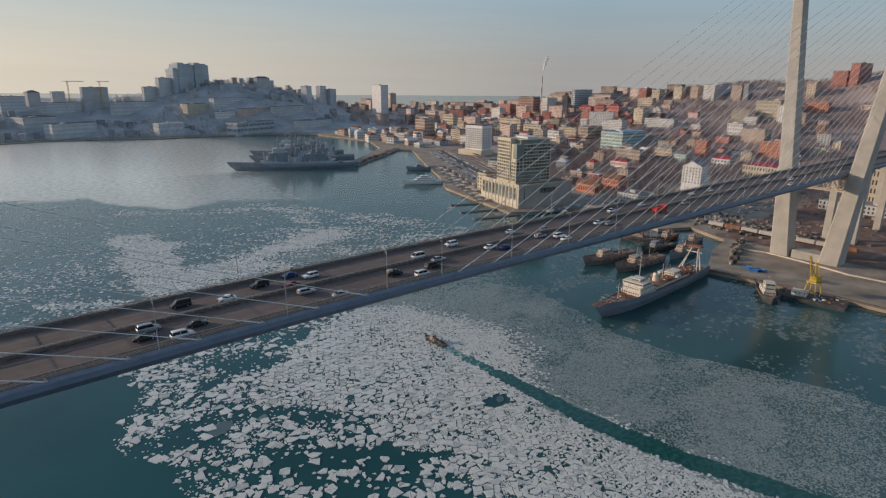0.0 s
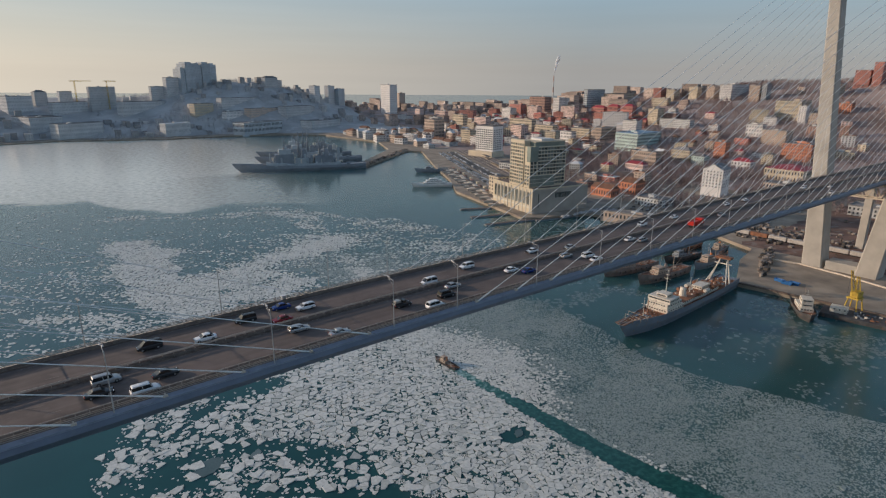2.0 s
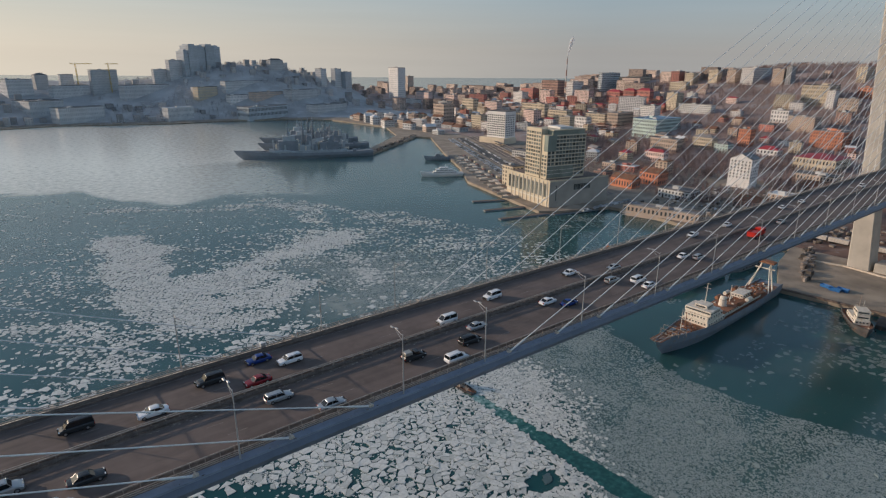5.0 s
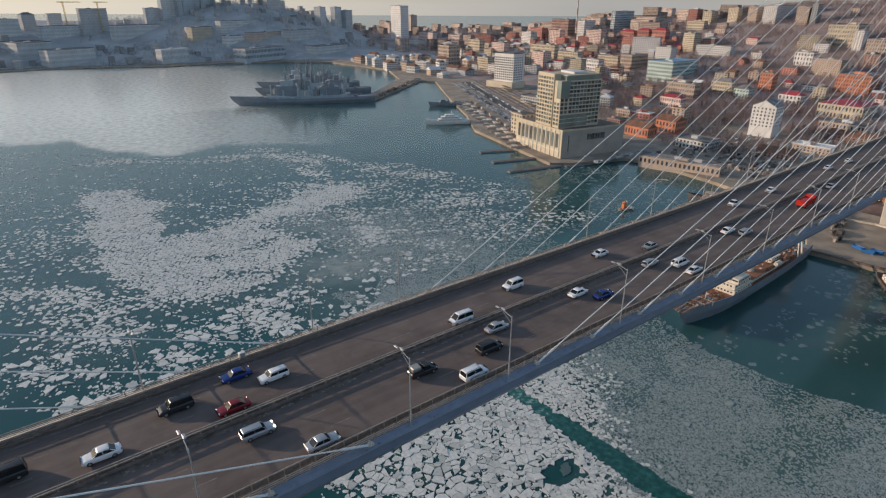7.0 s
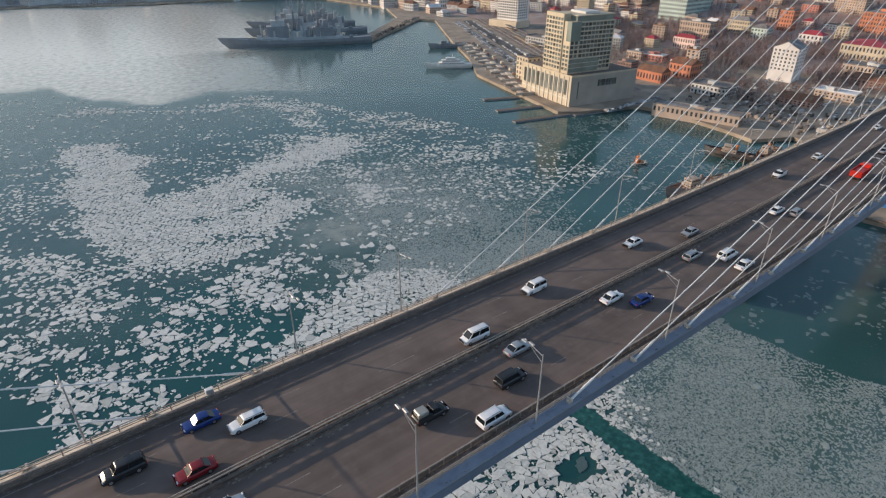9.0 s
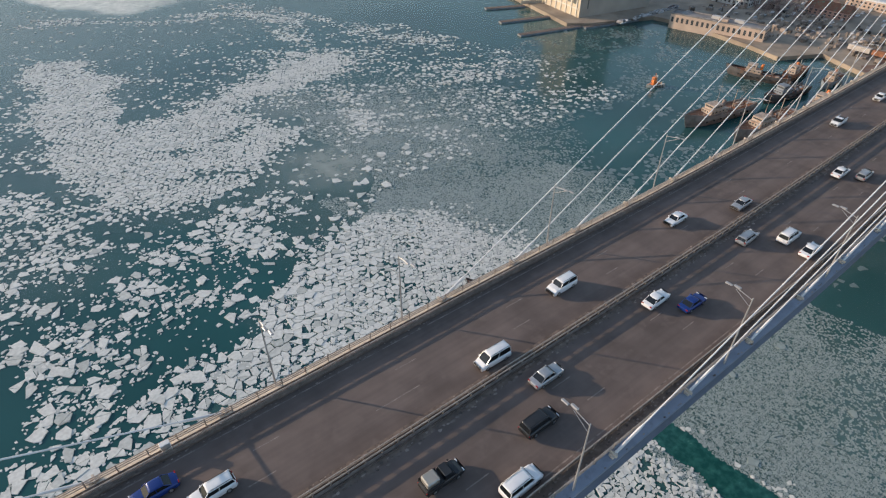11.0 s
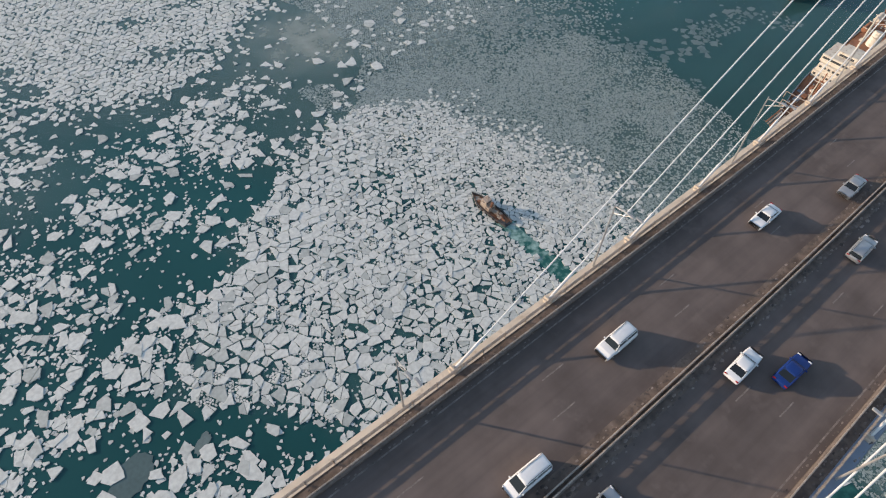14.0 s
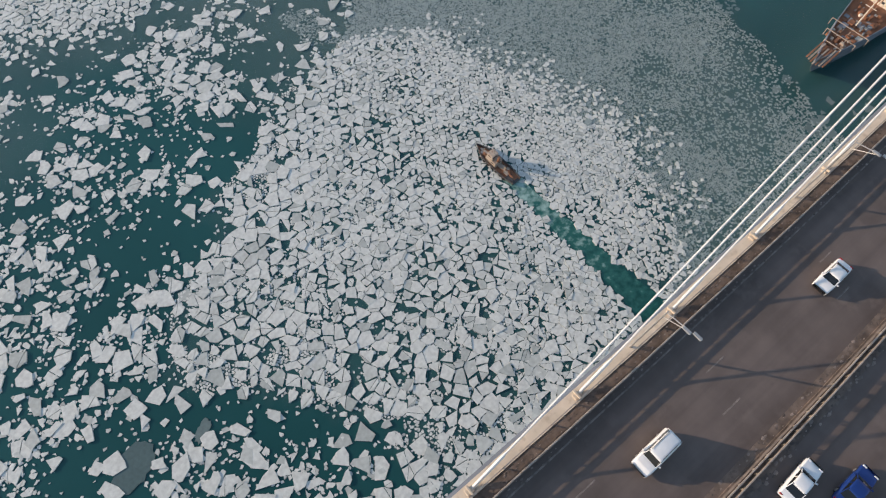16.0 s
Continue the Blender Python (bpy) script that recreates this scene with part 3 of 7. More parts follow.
for kind, paint, x, y, turn in (
    ("sedan", "dark", -63.9, -7.6, -0.3),
    ("suv", "silver", -62.1, -3.4, 1.3),
    ("suv", "white", -57.4, -11.3, 0.4),
    ("sedan", "dark", -53.3, -7.3, 1.3),
    ("van", "dark", -52.9, 6.4, 0.5),
    ("sedan", "white", -43.0, 3.5, -0.9),
    ("suv", "dark", -33.2, 7.6, 1.1),
    ("sedan", "red", -26.8, 2.6, 0.5),
    ("wagon", "silver", -25.9, -4.2, -0.6),
    ("sedan", "blue", -24.0, 9.8, 0.3),
    ("wagon", "white", -19.5, 6.3, 0.9),
    ("sedan", "silver", -20.0, -11.2, -0.8),
    ("pickup", "dark", -0.8, -6.2, -1.4),
    ("suv", "white", 5.1, -11.5, 0.7),
    ("suv", "dark", 11.6, -7.5, 0.4),
    ("van", "white", 13.7, 2.5, -1.4),
    ("sedan", "silver", 16.9, -3.4, 0.1),
    ("suv", "white", 30.3, 6.7, 0.3),
    ("sedan", "white", 38.5, -3.1, 1.2),
    ("sedan", "blue", 41.9, -6.5, -1.5),
    ("sedan", "white", 57.6, 6.8, -0.6),
    ("wagon", "silver", 62.3, -3.1, 1.0),
    ("sedan", "white", 67.0, -10.8, -0.7),
    ("suv", "white", 68.0, -7.0, -0.9),
    ("sedan", "silver", 70.8, 2.6, -0.5),
    ("sedan", "white", 96.3, -3.2, -1.4),
    ("wagon", "silver", 99.0, -6.4, 0.3),
    ("pickup", "white", 119.4, 6.6, -0.9),
    ("lorry", "orange", 136.5, -6.2, 1.4),
    ("sedan", "white", 142.5, 6.4, -0.6),
    ("sedan", "silver", 163.8, -3.1, 0.2),
    ("sedan", "white", 189.3, 6.7, -0.7),
    ("sedan", "white", 207.8, 6.2, -1.1),
    ("sedan", "white", 270.1, -11.2, -1.1),
    ("suv", "white", 273.4, 3.4, -1.5),
    ("sedan", "white", 292.3, -3.8, -0.4),
):
    put_car(kind, paint, x, y, turn)

# ---- drift ice ----


def ice_material(name, lo, hi, rough):
    m = bpy.data.materials.new(name)
    m.use_nodes = True
    n, l = m.node_tree.nodes, m.node_tree.links
    b = n["Principled BSDF"]
    b.inputs["Roughness"].default_value = rough
    tc = n.new("ShaderNodeTexCoord")
    geo = n.new("ShaderNodeNewGeometry")
    info = n.new("ShaderNodeObjectInfo")
    add = n.new("ShaderNodeMath")
    add.operation = "ADD"
    l.new(geo.outputs["Random Per Island"], add.inputs[0])
    l.new(info.outputs["Random"], add.inputs[1])
    frac = n.new("ShaderNodeMath")
    frac.operation = "FRACT"
    l.new(add.outputs[0], frac.inputs[0])
    ramp = n.new("ShaderNodeValToRGB")
    ramp.color_ramp.elements[0].position, ramp.color_ramp.elements[1].position = 0.0, 0.35
    ramp.color_ramp.elements[0].color, ramp.color_ramp.elements[1].color = (*lo, 1), (*hi, 1)
    l.new(frac.outputs[0], ramp.inputs["Fac"])
    noise_a = n.new("ShaderNodeTexNoise")
    noise_a.inputs["Scale"].default_value, noise_a.inputs["Detail"].default_value = 1.1, 6
    l.new(tc.outputs["Object"], noise_a.inputs["Vector"])
    mr = n.new("ShaderNodeMapRange")
    mr.inputs["From Min"].default_value, mr.inputs["From Max"].default_value = 0.3, 0.7
    mr.inputs["To Min"].default_value, mr.inputs["To Max"].default_value = 0.8, 1.06
    l.new(noise_a.outputs["Fac"], mr.inputs["Value"])
    hsv = n.new("ShaderNodeHueSaturation")
    l.new(ramp.outputs["Color"], hsv.inputs["Color"])
    l.new(mr.outputs["Result"], hsv.inputs["Value"])
    l.new(hsv.outputs["Color"], b.inputs["Base Color"])
    fine = n.new("ShaderNodeTexNoise")
    fine.inputs["Scale"].default_value, fine.inputs["Detail"].default_value = 6.0, 5
    l.new(tc.outputs["Object"], fine.inputs["Vector"])
    bp = n.new("ShaderNodeBump")
    bp.inputs["Strength"].default_value, bp.inputs["Distance"].default_value = 0.35, 0.04
    l.new(fine.outputs["Fac"], bp.inputs["Height"])
    l.new(bp.outputs["Normal"], b.inputs["Normal"])
    return m


M_ICE = ice_material("snowy_floe_ice", (0.46, 0.485, 0.46), (0.70, 0.705, 0.665), 0.75)
M_BRASH = ice_material("grey_brash_ice", (0.15, 0.200, 0.194), (0.31, 0.365, 0.352), 0.6)
M_WET = ice_material("wet_grey_ice", (0.085, 0.135, 0.135), (0.155, 0.205, 0.20), 0.3)

rng = np.random.default_rng(7)


def hash2(a, b, k):
    v = np.sin(a * 127.1 + b * 311.7 + k * 74.7) * 43758.5453
    return v - np.floor(v)


def smooth_noise(x, y, k=0.0):
    """Value noise, one feature per unit, 0 to 1."""
    i, j = np.floor(x), np.floor(y)
    u, v = x - i, y - j
    u, v = u * u * (3 - 2 * u), v * v * (3 - 2 * v)
    a, b = hash2(i, j, k), hash2(i + 1, j, k)
    c, d = hash2(i, j + 1, k), hash2(i + 1, j + 1, k)
    return (a * (1 - u) + b * u) * (1 - v) + (c * (1 - u) + d * u) * v


def fractal(x, y, k=0.0):
    return (smooth_noise(x, y, k) * 0.55 + smooth_noise(x * 2.1, y * 2.1, k + 3) * 0.28 + smooth_noise(x * 4.3, y * 4.3, k + 7) * 0.17)


def cells(x0, y0, x1, y1, s):
    """Honeycomb cells with shaken corners: centres (n, 2) and corners (n, 6, 2)."""
    i, j = np.meshgrid(np.arange(int((x1 - x0) / s) + 1), np.arange(int((y1 - y0) / (s * 0.866)) + 1), indexing="ij")
    i, j = i.ravel(), j.ravel()
    cx, cy = x0 + s * (i + 0.5 * (j % 2)), y0 + j * s * 0.866
    r = s / math.sqrt(3)
    corner = []
    for q in range(6):
        a = radians(30 + 60 * q)
        px, py = cx + r * math.cos(a), cy + r * math.sin(a)
        kx, ky = np.round(px / s * 4), np.round(py / s * 4)
        shake = r * 0.46
        corner.append(np.stack([px + (hash2(kx, ky, 1) - 0.5) * 2 * shake, py + (hash2(kx, ky, 2) - 0.5) * 2 * shake], 1))
    return np.stack([cx, cy], 1), np.stack(corner, 1)


def left_edge(y):
    """West rim of the closed pack."""
    return np.interp(y, (-150, -60, -20, 0, 20, 36, 48, 64, 72, 80, 86, 94, 99, 106, 110, 121, 126, 130, 149, 160), (6, 12, 18, 18, 12, 12, 5, -9, -19, -17, -11, 0, 8, 9, 20, 36, 48, 68, 92, 120))


def loose_rim(y):
    """West rim of the loose floes outside the pack."""
    return np.interp(y, (-150, -40, 0, 38, 51, 71, 89, 103, 118, 128, 150, 165), (-62, -60, -57, -54, -55, -68, -57, -49, -47, -52, -75, -95))


def slush_edge(y):
    return np.interp(y, (-120, -63, -25, 0, 14, 34, 53, 91, 110, 123, 135), (84, 79, 73, 71, 80, 103, 102, 97, 90, 80, 60))


def outer_edge(y):
    return np.interp(y, (-120, -85, -43, -11, 24, 53, 83, 116, 125, 145, 160), (184, 177, 168, 154, 150, 160, 166, 156, 116, 72, 40))


def wake_x(y):
    return np.interp(y, (-110, -85, -51, -18, 12, 28, 68), (103, 94, 83, 77.5, 76.5, 76, 74.4))


def streak(x, y, k=0.0):
    """Noise drawn out along the drift."""
    u, v = x * 0.87 - y * 0.49, x * 0.49 + y * 0.87
    return fractal(u / 30, v / 8, k)


def near_stroke(x, y, pts, width):
    """1 on a bent line through pts, 0 past its width."""
    best = np.full(x.shape, 1e9)
    for (ax, ay), (bx, by) in zip(pts, pts[1:]):
        dx, dy = bx - ax, by - ay
        t = np.clip(((x - ax) * dx + (y - ay) * dy) / (dx * dx + dy * dy), 0, 1)
        best = np.minimum(best, np.hypot(x - ax - t * dx, y - ay - t * dy))
    return np.clip(1.4 - best / width, 0, 1)


# bands of ice in the bay: a bent line, its width, its cover
SWIRL = [
    (((2, 368), (8, 330), (2, 300), (-4, 272), (-2, 248), (12, 232)), 21, 1.0),
    (((0, 246), (36, 244), (66, 250), (96, 266), (132, 286)), 23, 1.0),
    (((-4, 224), (14, 206), (40, 208), (70, 214)), 15, 0.95),
    (((4, 196), (24, 182), (46, 196)), 13, 0.7),
    (((-7, 474), (21, 470), (87, 424), (137, 432), (147, 384), (134, 318), (118, 262), (106, 196)), 13, 0.5),
    (((-60, 236), (-45, 232), (-38, 205), (-30, 186), (-24, 166)), 14, 0.5),
    (((40, 330), (80, 352), (118, 330)), 16, 0.28),
    (((-40, 300), (-34, 350), (-10, 410), (40, 430)), 16, 0.22),
    (((160, 400), (186, 340), (200, 270), (190, 215)), 15, 0.30),
]
# bands of loose floes between the pack and the bay, and the dark leads across them
BANDS = [
    (((-48, 120), (-36, 125), (-22, 127), (-12, 136), (-2, 146), (14, 147)), 9, 0.95),
    (((14, 147), (32, 153), (17, 178), (2, 193)), 10, 0.8),
    (((-4, 158), (10, 134), (32, 141), (40, 128)), 8, 0.8),
    (((-47, 106), (-34, 101), (-22, 88), (-12, 97), (-4, 98)), 5, 0.9),
    (((-46, 122), (-30, 112), (-8, 117), (14, 121)), 4, 0.7),
    (((-64, 71), (-44, 82), (-26, 76), (-20, 86)), 7, 0.85),
    (((-52, 52), (-34, 58), (-14, 40), (2, 24)), 9, 0.75),
    (((-52, 30), (-24, 16), (8, -6)), 11, 0.75),
    (((-52, 2), (-10, -30), (8, -60)), 14, 0.8),
    (((-62, 150), (-44, 164), (-30, 164)), 7, 0.6),
]
LEADS = [
    (((76, 160), (56, 141), (38, 133), (28, 117), (14, 112)), 5),
    (((70, 186), (64, 150), (44, 135)), 10),
    (((8, 101), (-3, 104), (-12, 101), (-22, 97), (-34, 92)), 3.2),
    (((-30, 82), (-16, 64), (-5, 51), (8, 36), (15, 33)), 3.4),
    (((6, 13), (26, -3)), 2.2),
    (((-40, 158), (-30, 146), (-20, 149), (-11, 163), (11, 162), (31, 172), (54, 174)), 6),
    (((-24, 135), (-9, 125), (2, 113)), 2.8),
]


def open_lead(x, y):
    c = np.zeros(x.shape)
    xx, yy = x + 7 * (fractal(x / 7, y / 7, 171) - 0.5), y + 7 * (fractal(x / 7, y / 7, 173) - 0.5)
    for pts, w in LEADS:
        c = np.maximum(c, near_stroke(xx, yy, pts, w))
    return c


def bay_cover(x, y):
    c = np.zeros(x.shape)
    xx, yy = x + 20 * (fractal(x / 26, y / 26, 71) - 0.5), y + 20 * (fractal(x / 26, y / 26, 73) - 0.5)
    for pts, w, k in SWIRL:
        c = np.maximum(c, k * near_stroke(xx, yy, pts, w))
    calm = np.interp(x, (-60, 3, 28, 67, 112, 157, 182, 214, 250), (560, 545, 485, 448, 455, 432, 355, 320, 180))
    bald = np.clip(1.3 - np.hypot((x - 88) / 26, (y - 243) / 22), 0, 1)
    c = 0.98 * np.clip(c * 1.4 - 0.24, 0, 1) * (1 - 0.85 * bald) + 0.13 * (y < 330) + 0.05
    solid = 0.75 * np.clip((c - 0.6) * 3, 0, 1)
    c = c * (solid + (1 - solid) * (0.12 + 1.25 * np.clip((streak(x, y, 5) - 0.32) * 3.4, 0, 1))) * (1 - 0.8 * open_lead(x, y))
    c = np.where(y < 215, np.maximum(c, (0.62 - 0.004 * np.abs(y - 175)) * np.clip((streak(x, y, 25) - 0.36) * 4.5, 0, 1) * np.clip((x + 66) / 20, 0, 1) * np.clip((78 - x) / 25, 0, 1) * (1 - 0.8 * open_lead(x, y))), c)
    return np.where((y > calm) | (x < -140 - 0.1 * y), 0, c)


def floes(name, size, area, chance, mat, thick, shrink, keep=None, hold=None, split=0.0):
    """Angular floes: chance(x, y) gives the cover; those inside keep become pieces of their own."""
    c, k = cells(*area, size)
    p = chance(c[:, 0], c[:, 1])
    ok = rng.random(len(c)) < p
    c, k, p = c[ok], k[ok], p[ok]
    mid = k.mean(1, keepdims=True)
    f = shrink * (0.88 + 0.14 * rng.random((len(c), 1, 1))) * np.where(rng.random((len(c), 1, 1)) < 0.12, 0.7, 1.0)
    k = mid + (k - mid) * f
    k = k + (rng.random((len(c), 1, 2)) - 0.5) * size * 1.15 * (1 - np.clip(p, 0, 1))[:, None, None]
    mid = k.mean(1, keepdims=True)
    turn = (rng.random(len(c)) - 0.5) * np.where(p < 0.7, 1.6, 0.3)
    cs, sn = np.cos(turn)[:, None], np.sin(turn)[:, None]
    d = k - mid
    k = mid + np.stack([d[..., 0] * cs - d[..., 1] * sn, d[..., 0] * sn + d[..., 1] * cs], 2)
    drop = rng.integers(0, 6, (len(c), 2))
    ndrop = rng.choice([0, 1, 2], len(c), p=[0.35, 0.45, 0.20])
    top = thick * (0.55 + 0.9 * rng.random(len(c)))
    verts, faces, single = [], [], 0
    broken, cutter = rng.random(len(c)) < split, rng.integers(0, 6, len(c))
    pieces = []
    for q in range(len(c)):
        gone = set(drop[q][:ndrop[q]].tolist())
        ring = [tuple(k[q, a]) for a in range(6) if a not in gone]
        if broken[q] and len(ring) > 4:
            # a floe cracked in two across a chord
            a = cutter[q] % len(ring)
            ring = ring[a:] + ring[:a]
            for half in (ring[:4], ring[3:] + ring[:1]):
                mx, my = sum(p[0] for p in half) / len(half), sum(p[1] for p in half) / len(half)
                pieces.append((q, [(mx + (x - mx) * 0.91, my + (y - my) * 0.91) for x, y in half]))
        else:
            pieces.append((q, ring))
    for q, ring in pieces:
        n = len(ring)
        if keep and keep(c[q, 0], c[q, 1]) and single < 300:
            single += 1
            mx, my = mid[q, 0]
            vs = [(x - mx, y - my, -0.08) for x, y in ring] + [((x - mx) * 0.985, (y - my) * 0.985, top[q]) for x, y in ring]
            fs = [tuple(range(n, 2 * n))] + [(a, (a + 1) % n, n + (a + 1) % n, n + a) for a in range(n)]
            o = pydata("ice_floe", vs, fs, mat, hold)
            o.location = (mx, my, 0)
            continue
        b = len(verts)
        verts.extend((x, y, -0.08) for x, y in ring)
        verts.extend((x, y, top[q]) for x, y in ring)
        faces.append(tuple(range(b + n, b + 2 * n)))
        faces.extend((b + a, b + (a + 1) % n, b + n + (a + 1) % n, b + n + a) for a in range(n))
    return verts, faces


def in_wake(x, y):
    return (np.abs(x - wake_x(y)) < np.clip(1.6 + (66 - y) * 0.034, 1.6, 4.6) * (0.75 + 0.5 * smooth_noise(y / 3, x * 0, 4))) & (y > -140) & (y < 66)


def field_cover(x, y):
    """The closed pack: place across it (0 west rim, 1 slush) and cover."""
    l, s = left_edge(y), slush_edge(y)
    d = x + 9 * (fractal(x / 9, y / 9, 2) - 0.5) - l
    u = d / np.maximum(s - l, 1)
    rho = np.where(d > 0, 0.78 + 0.20 * np.clip(d / 14, 0, 1), 0) * (1 - 0.85 * open_lead(x, y))
    hole = ((x - 60) / 7) ** 2 + ((y - 13) / 4) ** 2 < 1
    rho = rho * np.clip((y + 150 + 50 * (fractal(x / 30, y / 30, 91) - 0.5)) / 45, 0, 1)
    return u, np.where(hole | in_wake(x, y), 0, rho)


def size_band(lo, hi):
    def chance(x, y):
        u, rho = field_cover(x, y)
        w = u + 0.10 * (fractal(x / 6, y / 6, 11) - 0.5)
        past = x + 26 * (fractal(x / 20, y / 20, 61) - 0.5) - slush_edge(y)
        return np.where((w >= lo) & (w < hi) & (y < 140), rho * np.clip(1 - (past + 6) / 20, 0, 1) ** 1.5, 0)
    return chance


def brash_cover(x, y):
    wob = 10 * (fractal(x / 18, y / 18, 6) - 0.5)
    u, rho = field_cover(x, y)
    inside = (x + wob > slush_edge(y) - 3) & (x + wob < outer_edge(y)) & ((rho > 0) | (np.abs(x - wake_x(y)) > 6))
    fade = np.clip((outer_edge(y) - x - wob) / 30, 0.15, 1)
    return np.where(inside, np.clip((0.55 + 0.6 * fractal(x / 11, y / 11, 8)) * (0.6 + 0.45 * fade) * np.clip((fractal(x / 30, y / 22, 21) - 0.2) * 3, 0.45, 1), 0, 0.97), 0)


def drift_cover(x, y):
    """Loose floes west of the closed pack."""
    c = np.full(x.shape, 0.36)
    xx, yy = x + 12 * (fractal(x / 11, y / 11, 12) - 0.5), y + 12 * (fractal(x / 11, y / 11, 14) - 0.5)
    for pts, w, k in BANDS:
        c = np.maximum(c, k * near_stroke(xx, yy, pts, w))
    c = np.where(x < loose_rim(y) + 14, c * 0.75, c) * (0.30 + 1.0 * np.clip((streak(x, y, 15) - 0.31) * 3.4, 0, 1)) * (1 - 0.74 * np.clip(open_lead(x, y), 0, 1) ** 1.6)
    c = c * np.clip((x + 10 * (fractal(x / 10, y / 10, 16) - 0.5) - loose_rim(y)) / 5, 0, 1)
    d = x + 9 * (fractal(x / 9, y / 9, 2) - 0.5) - left_edge(y)
    return np.where((d < 0) & (y < 168), np.clip(c, 0, 0.80), 0)


verts, faces = [], []


def gather(v, f):
    b = len(verts)
    verts.extend(v)
    faces.extend(tuple(i + b for i in q) for q in f)


ice = tagged(new("ice_field", bpy.data.meshes.new("ice_field")), "broken grey-white ice floes packed on dark water", "ice", kind="stuff")
near_bit = lambda x, y: -16 < x < 26 and 36 < y < 82
gather(*floes("floes", 3.2, (-80, -160, 120, 140), size_band(-0.06, 0.30), M_ICE, 0.22, 0.98, near_bit, ice, 0.35))
gather(*floes("floes", 2.5, (-80, -160, 120, 140), size_band(0.30, 0.62), M_ICE, 0.2, 1.0, split=0.4))
gather(*floes("floes", 1.75, (-80, -160, 150, 140), size_band(0.62, 0.85), M_ICE, 0.18, 1.0, split=0.35))
gather(*floes("floes", 1.2, (-80, -160, 150, 140), size_band(0.85, 1.6), M_ICE, 0.16, 1.0, split=0.3))
gather(*floes("floes", 3.9, (-110, -160, 110, 170), drift_cover, M_ICE, 0.22, 0.93, split=0.3))
gather(*floes("floes", 1.7, (-110, -160, 110, 170), lambda x, y: 0.5 * drift_cover(x, y), M_ICE, 0.14, 0.9, split=0.3))
# crumbs and rubble between the larger floes
gather(*floes("crumbs", 0.8, (-70, -60, 105, 135), lambda x, y: np.where(field_cover(x, y)[1] > 0.2, 0.22 + 0.62 * np.clip((fractal(x / 9, y / 9, 41) - 0.45) * 6, 0, 1), 0) * (x < slush_edge(y)), M_ICE, 0.10, 0.85))
gather(*floes("crumbs", 0.9, (-70, 30, 60, 168), lambda x, y: 0.32 * np.clip(drift_cover(x, y) * 1.5, 0, 1), M_ICE, 0.10, 0.8))
ice.data.from_pydata(verts, [], faces)
ice.data.materials.append(M_ICE)
verts, faces = [], []
in_bay = lambda x, y: np.where((x > left_edge(y)) & (y < 140) | (y < 168) & (drift_cover(x, y) > 0.02) | (y < 145), 0, bay_cover(x, y))
gather(*floes("bay", 2.5, (-200, 130, 240, 560), in_bay, M_ICE, 0.18, 0.92, split=0.35))
gather(*floes("bay", 1.5, (-200, 130, 240, 430), lambda x, y: 0.6 * in_bay(x, y), M_ICE, 0.12, 0.85))
tagged(pydata("bay_ice", verts, faces, M_ICE), "loose swirls of thin white ice floes in the bay", "ice", kind="stuff")
verts, faces = [], []
gather(*floes("brash", 0.62, (55, -100, 190, 150), lambda x, y: np.clip(1.25 * brash_cover(x, y), 0, 0.97), M_BRASH, 0.05, 0.99))
gather(*floes("brash", 0.95, (10, 100, 205, 270), lambda x, y: np.where((x < slush_edge(y)) & (y < 126), 0, np.clip(1.55 - np.hypot((x - 104) / 62, (y - 172) / 66), 0, 0.9) * (0.45 + fractal(x / 14, y / 14, 31)) * (x + 20 * fractal(x / 20, y / 20, 33) > left_edge(np.minimum(y, 145)) + 8)), M_BRASH, 0.07, 0.9))
gather(*floes("plates", 2.6, (70, -110, 200, 140), lambda x, y: np.where(brash_cover(x, y) > 0, 0.012, 0), M_BRASH, 0.2, 0.8))
tagged(pydata("brash_ice", verts, faces, M_BRASH), "fine grey crushed brash ice on the water", "ice", kind="stuff")
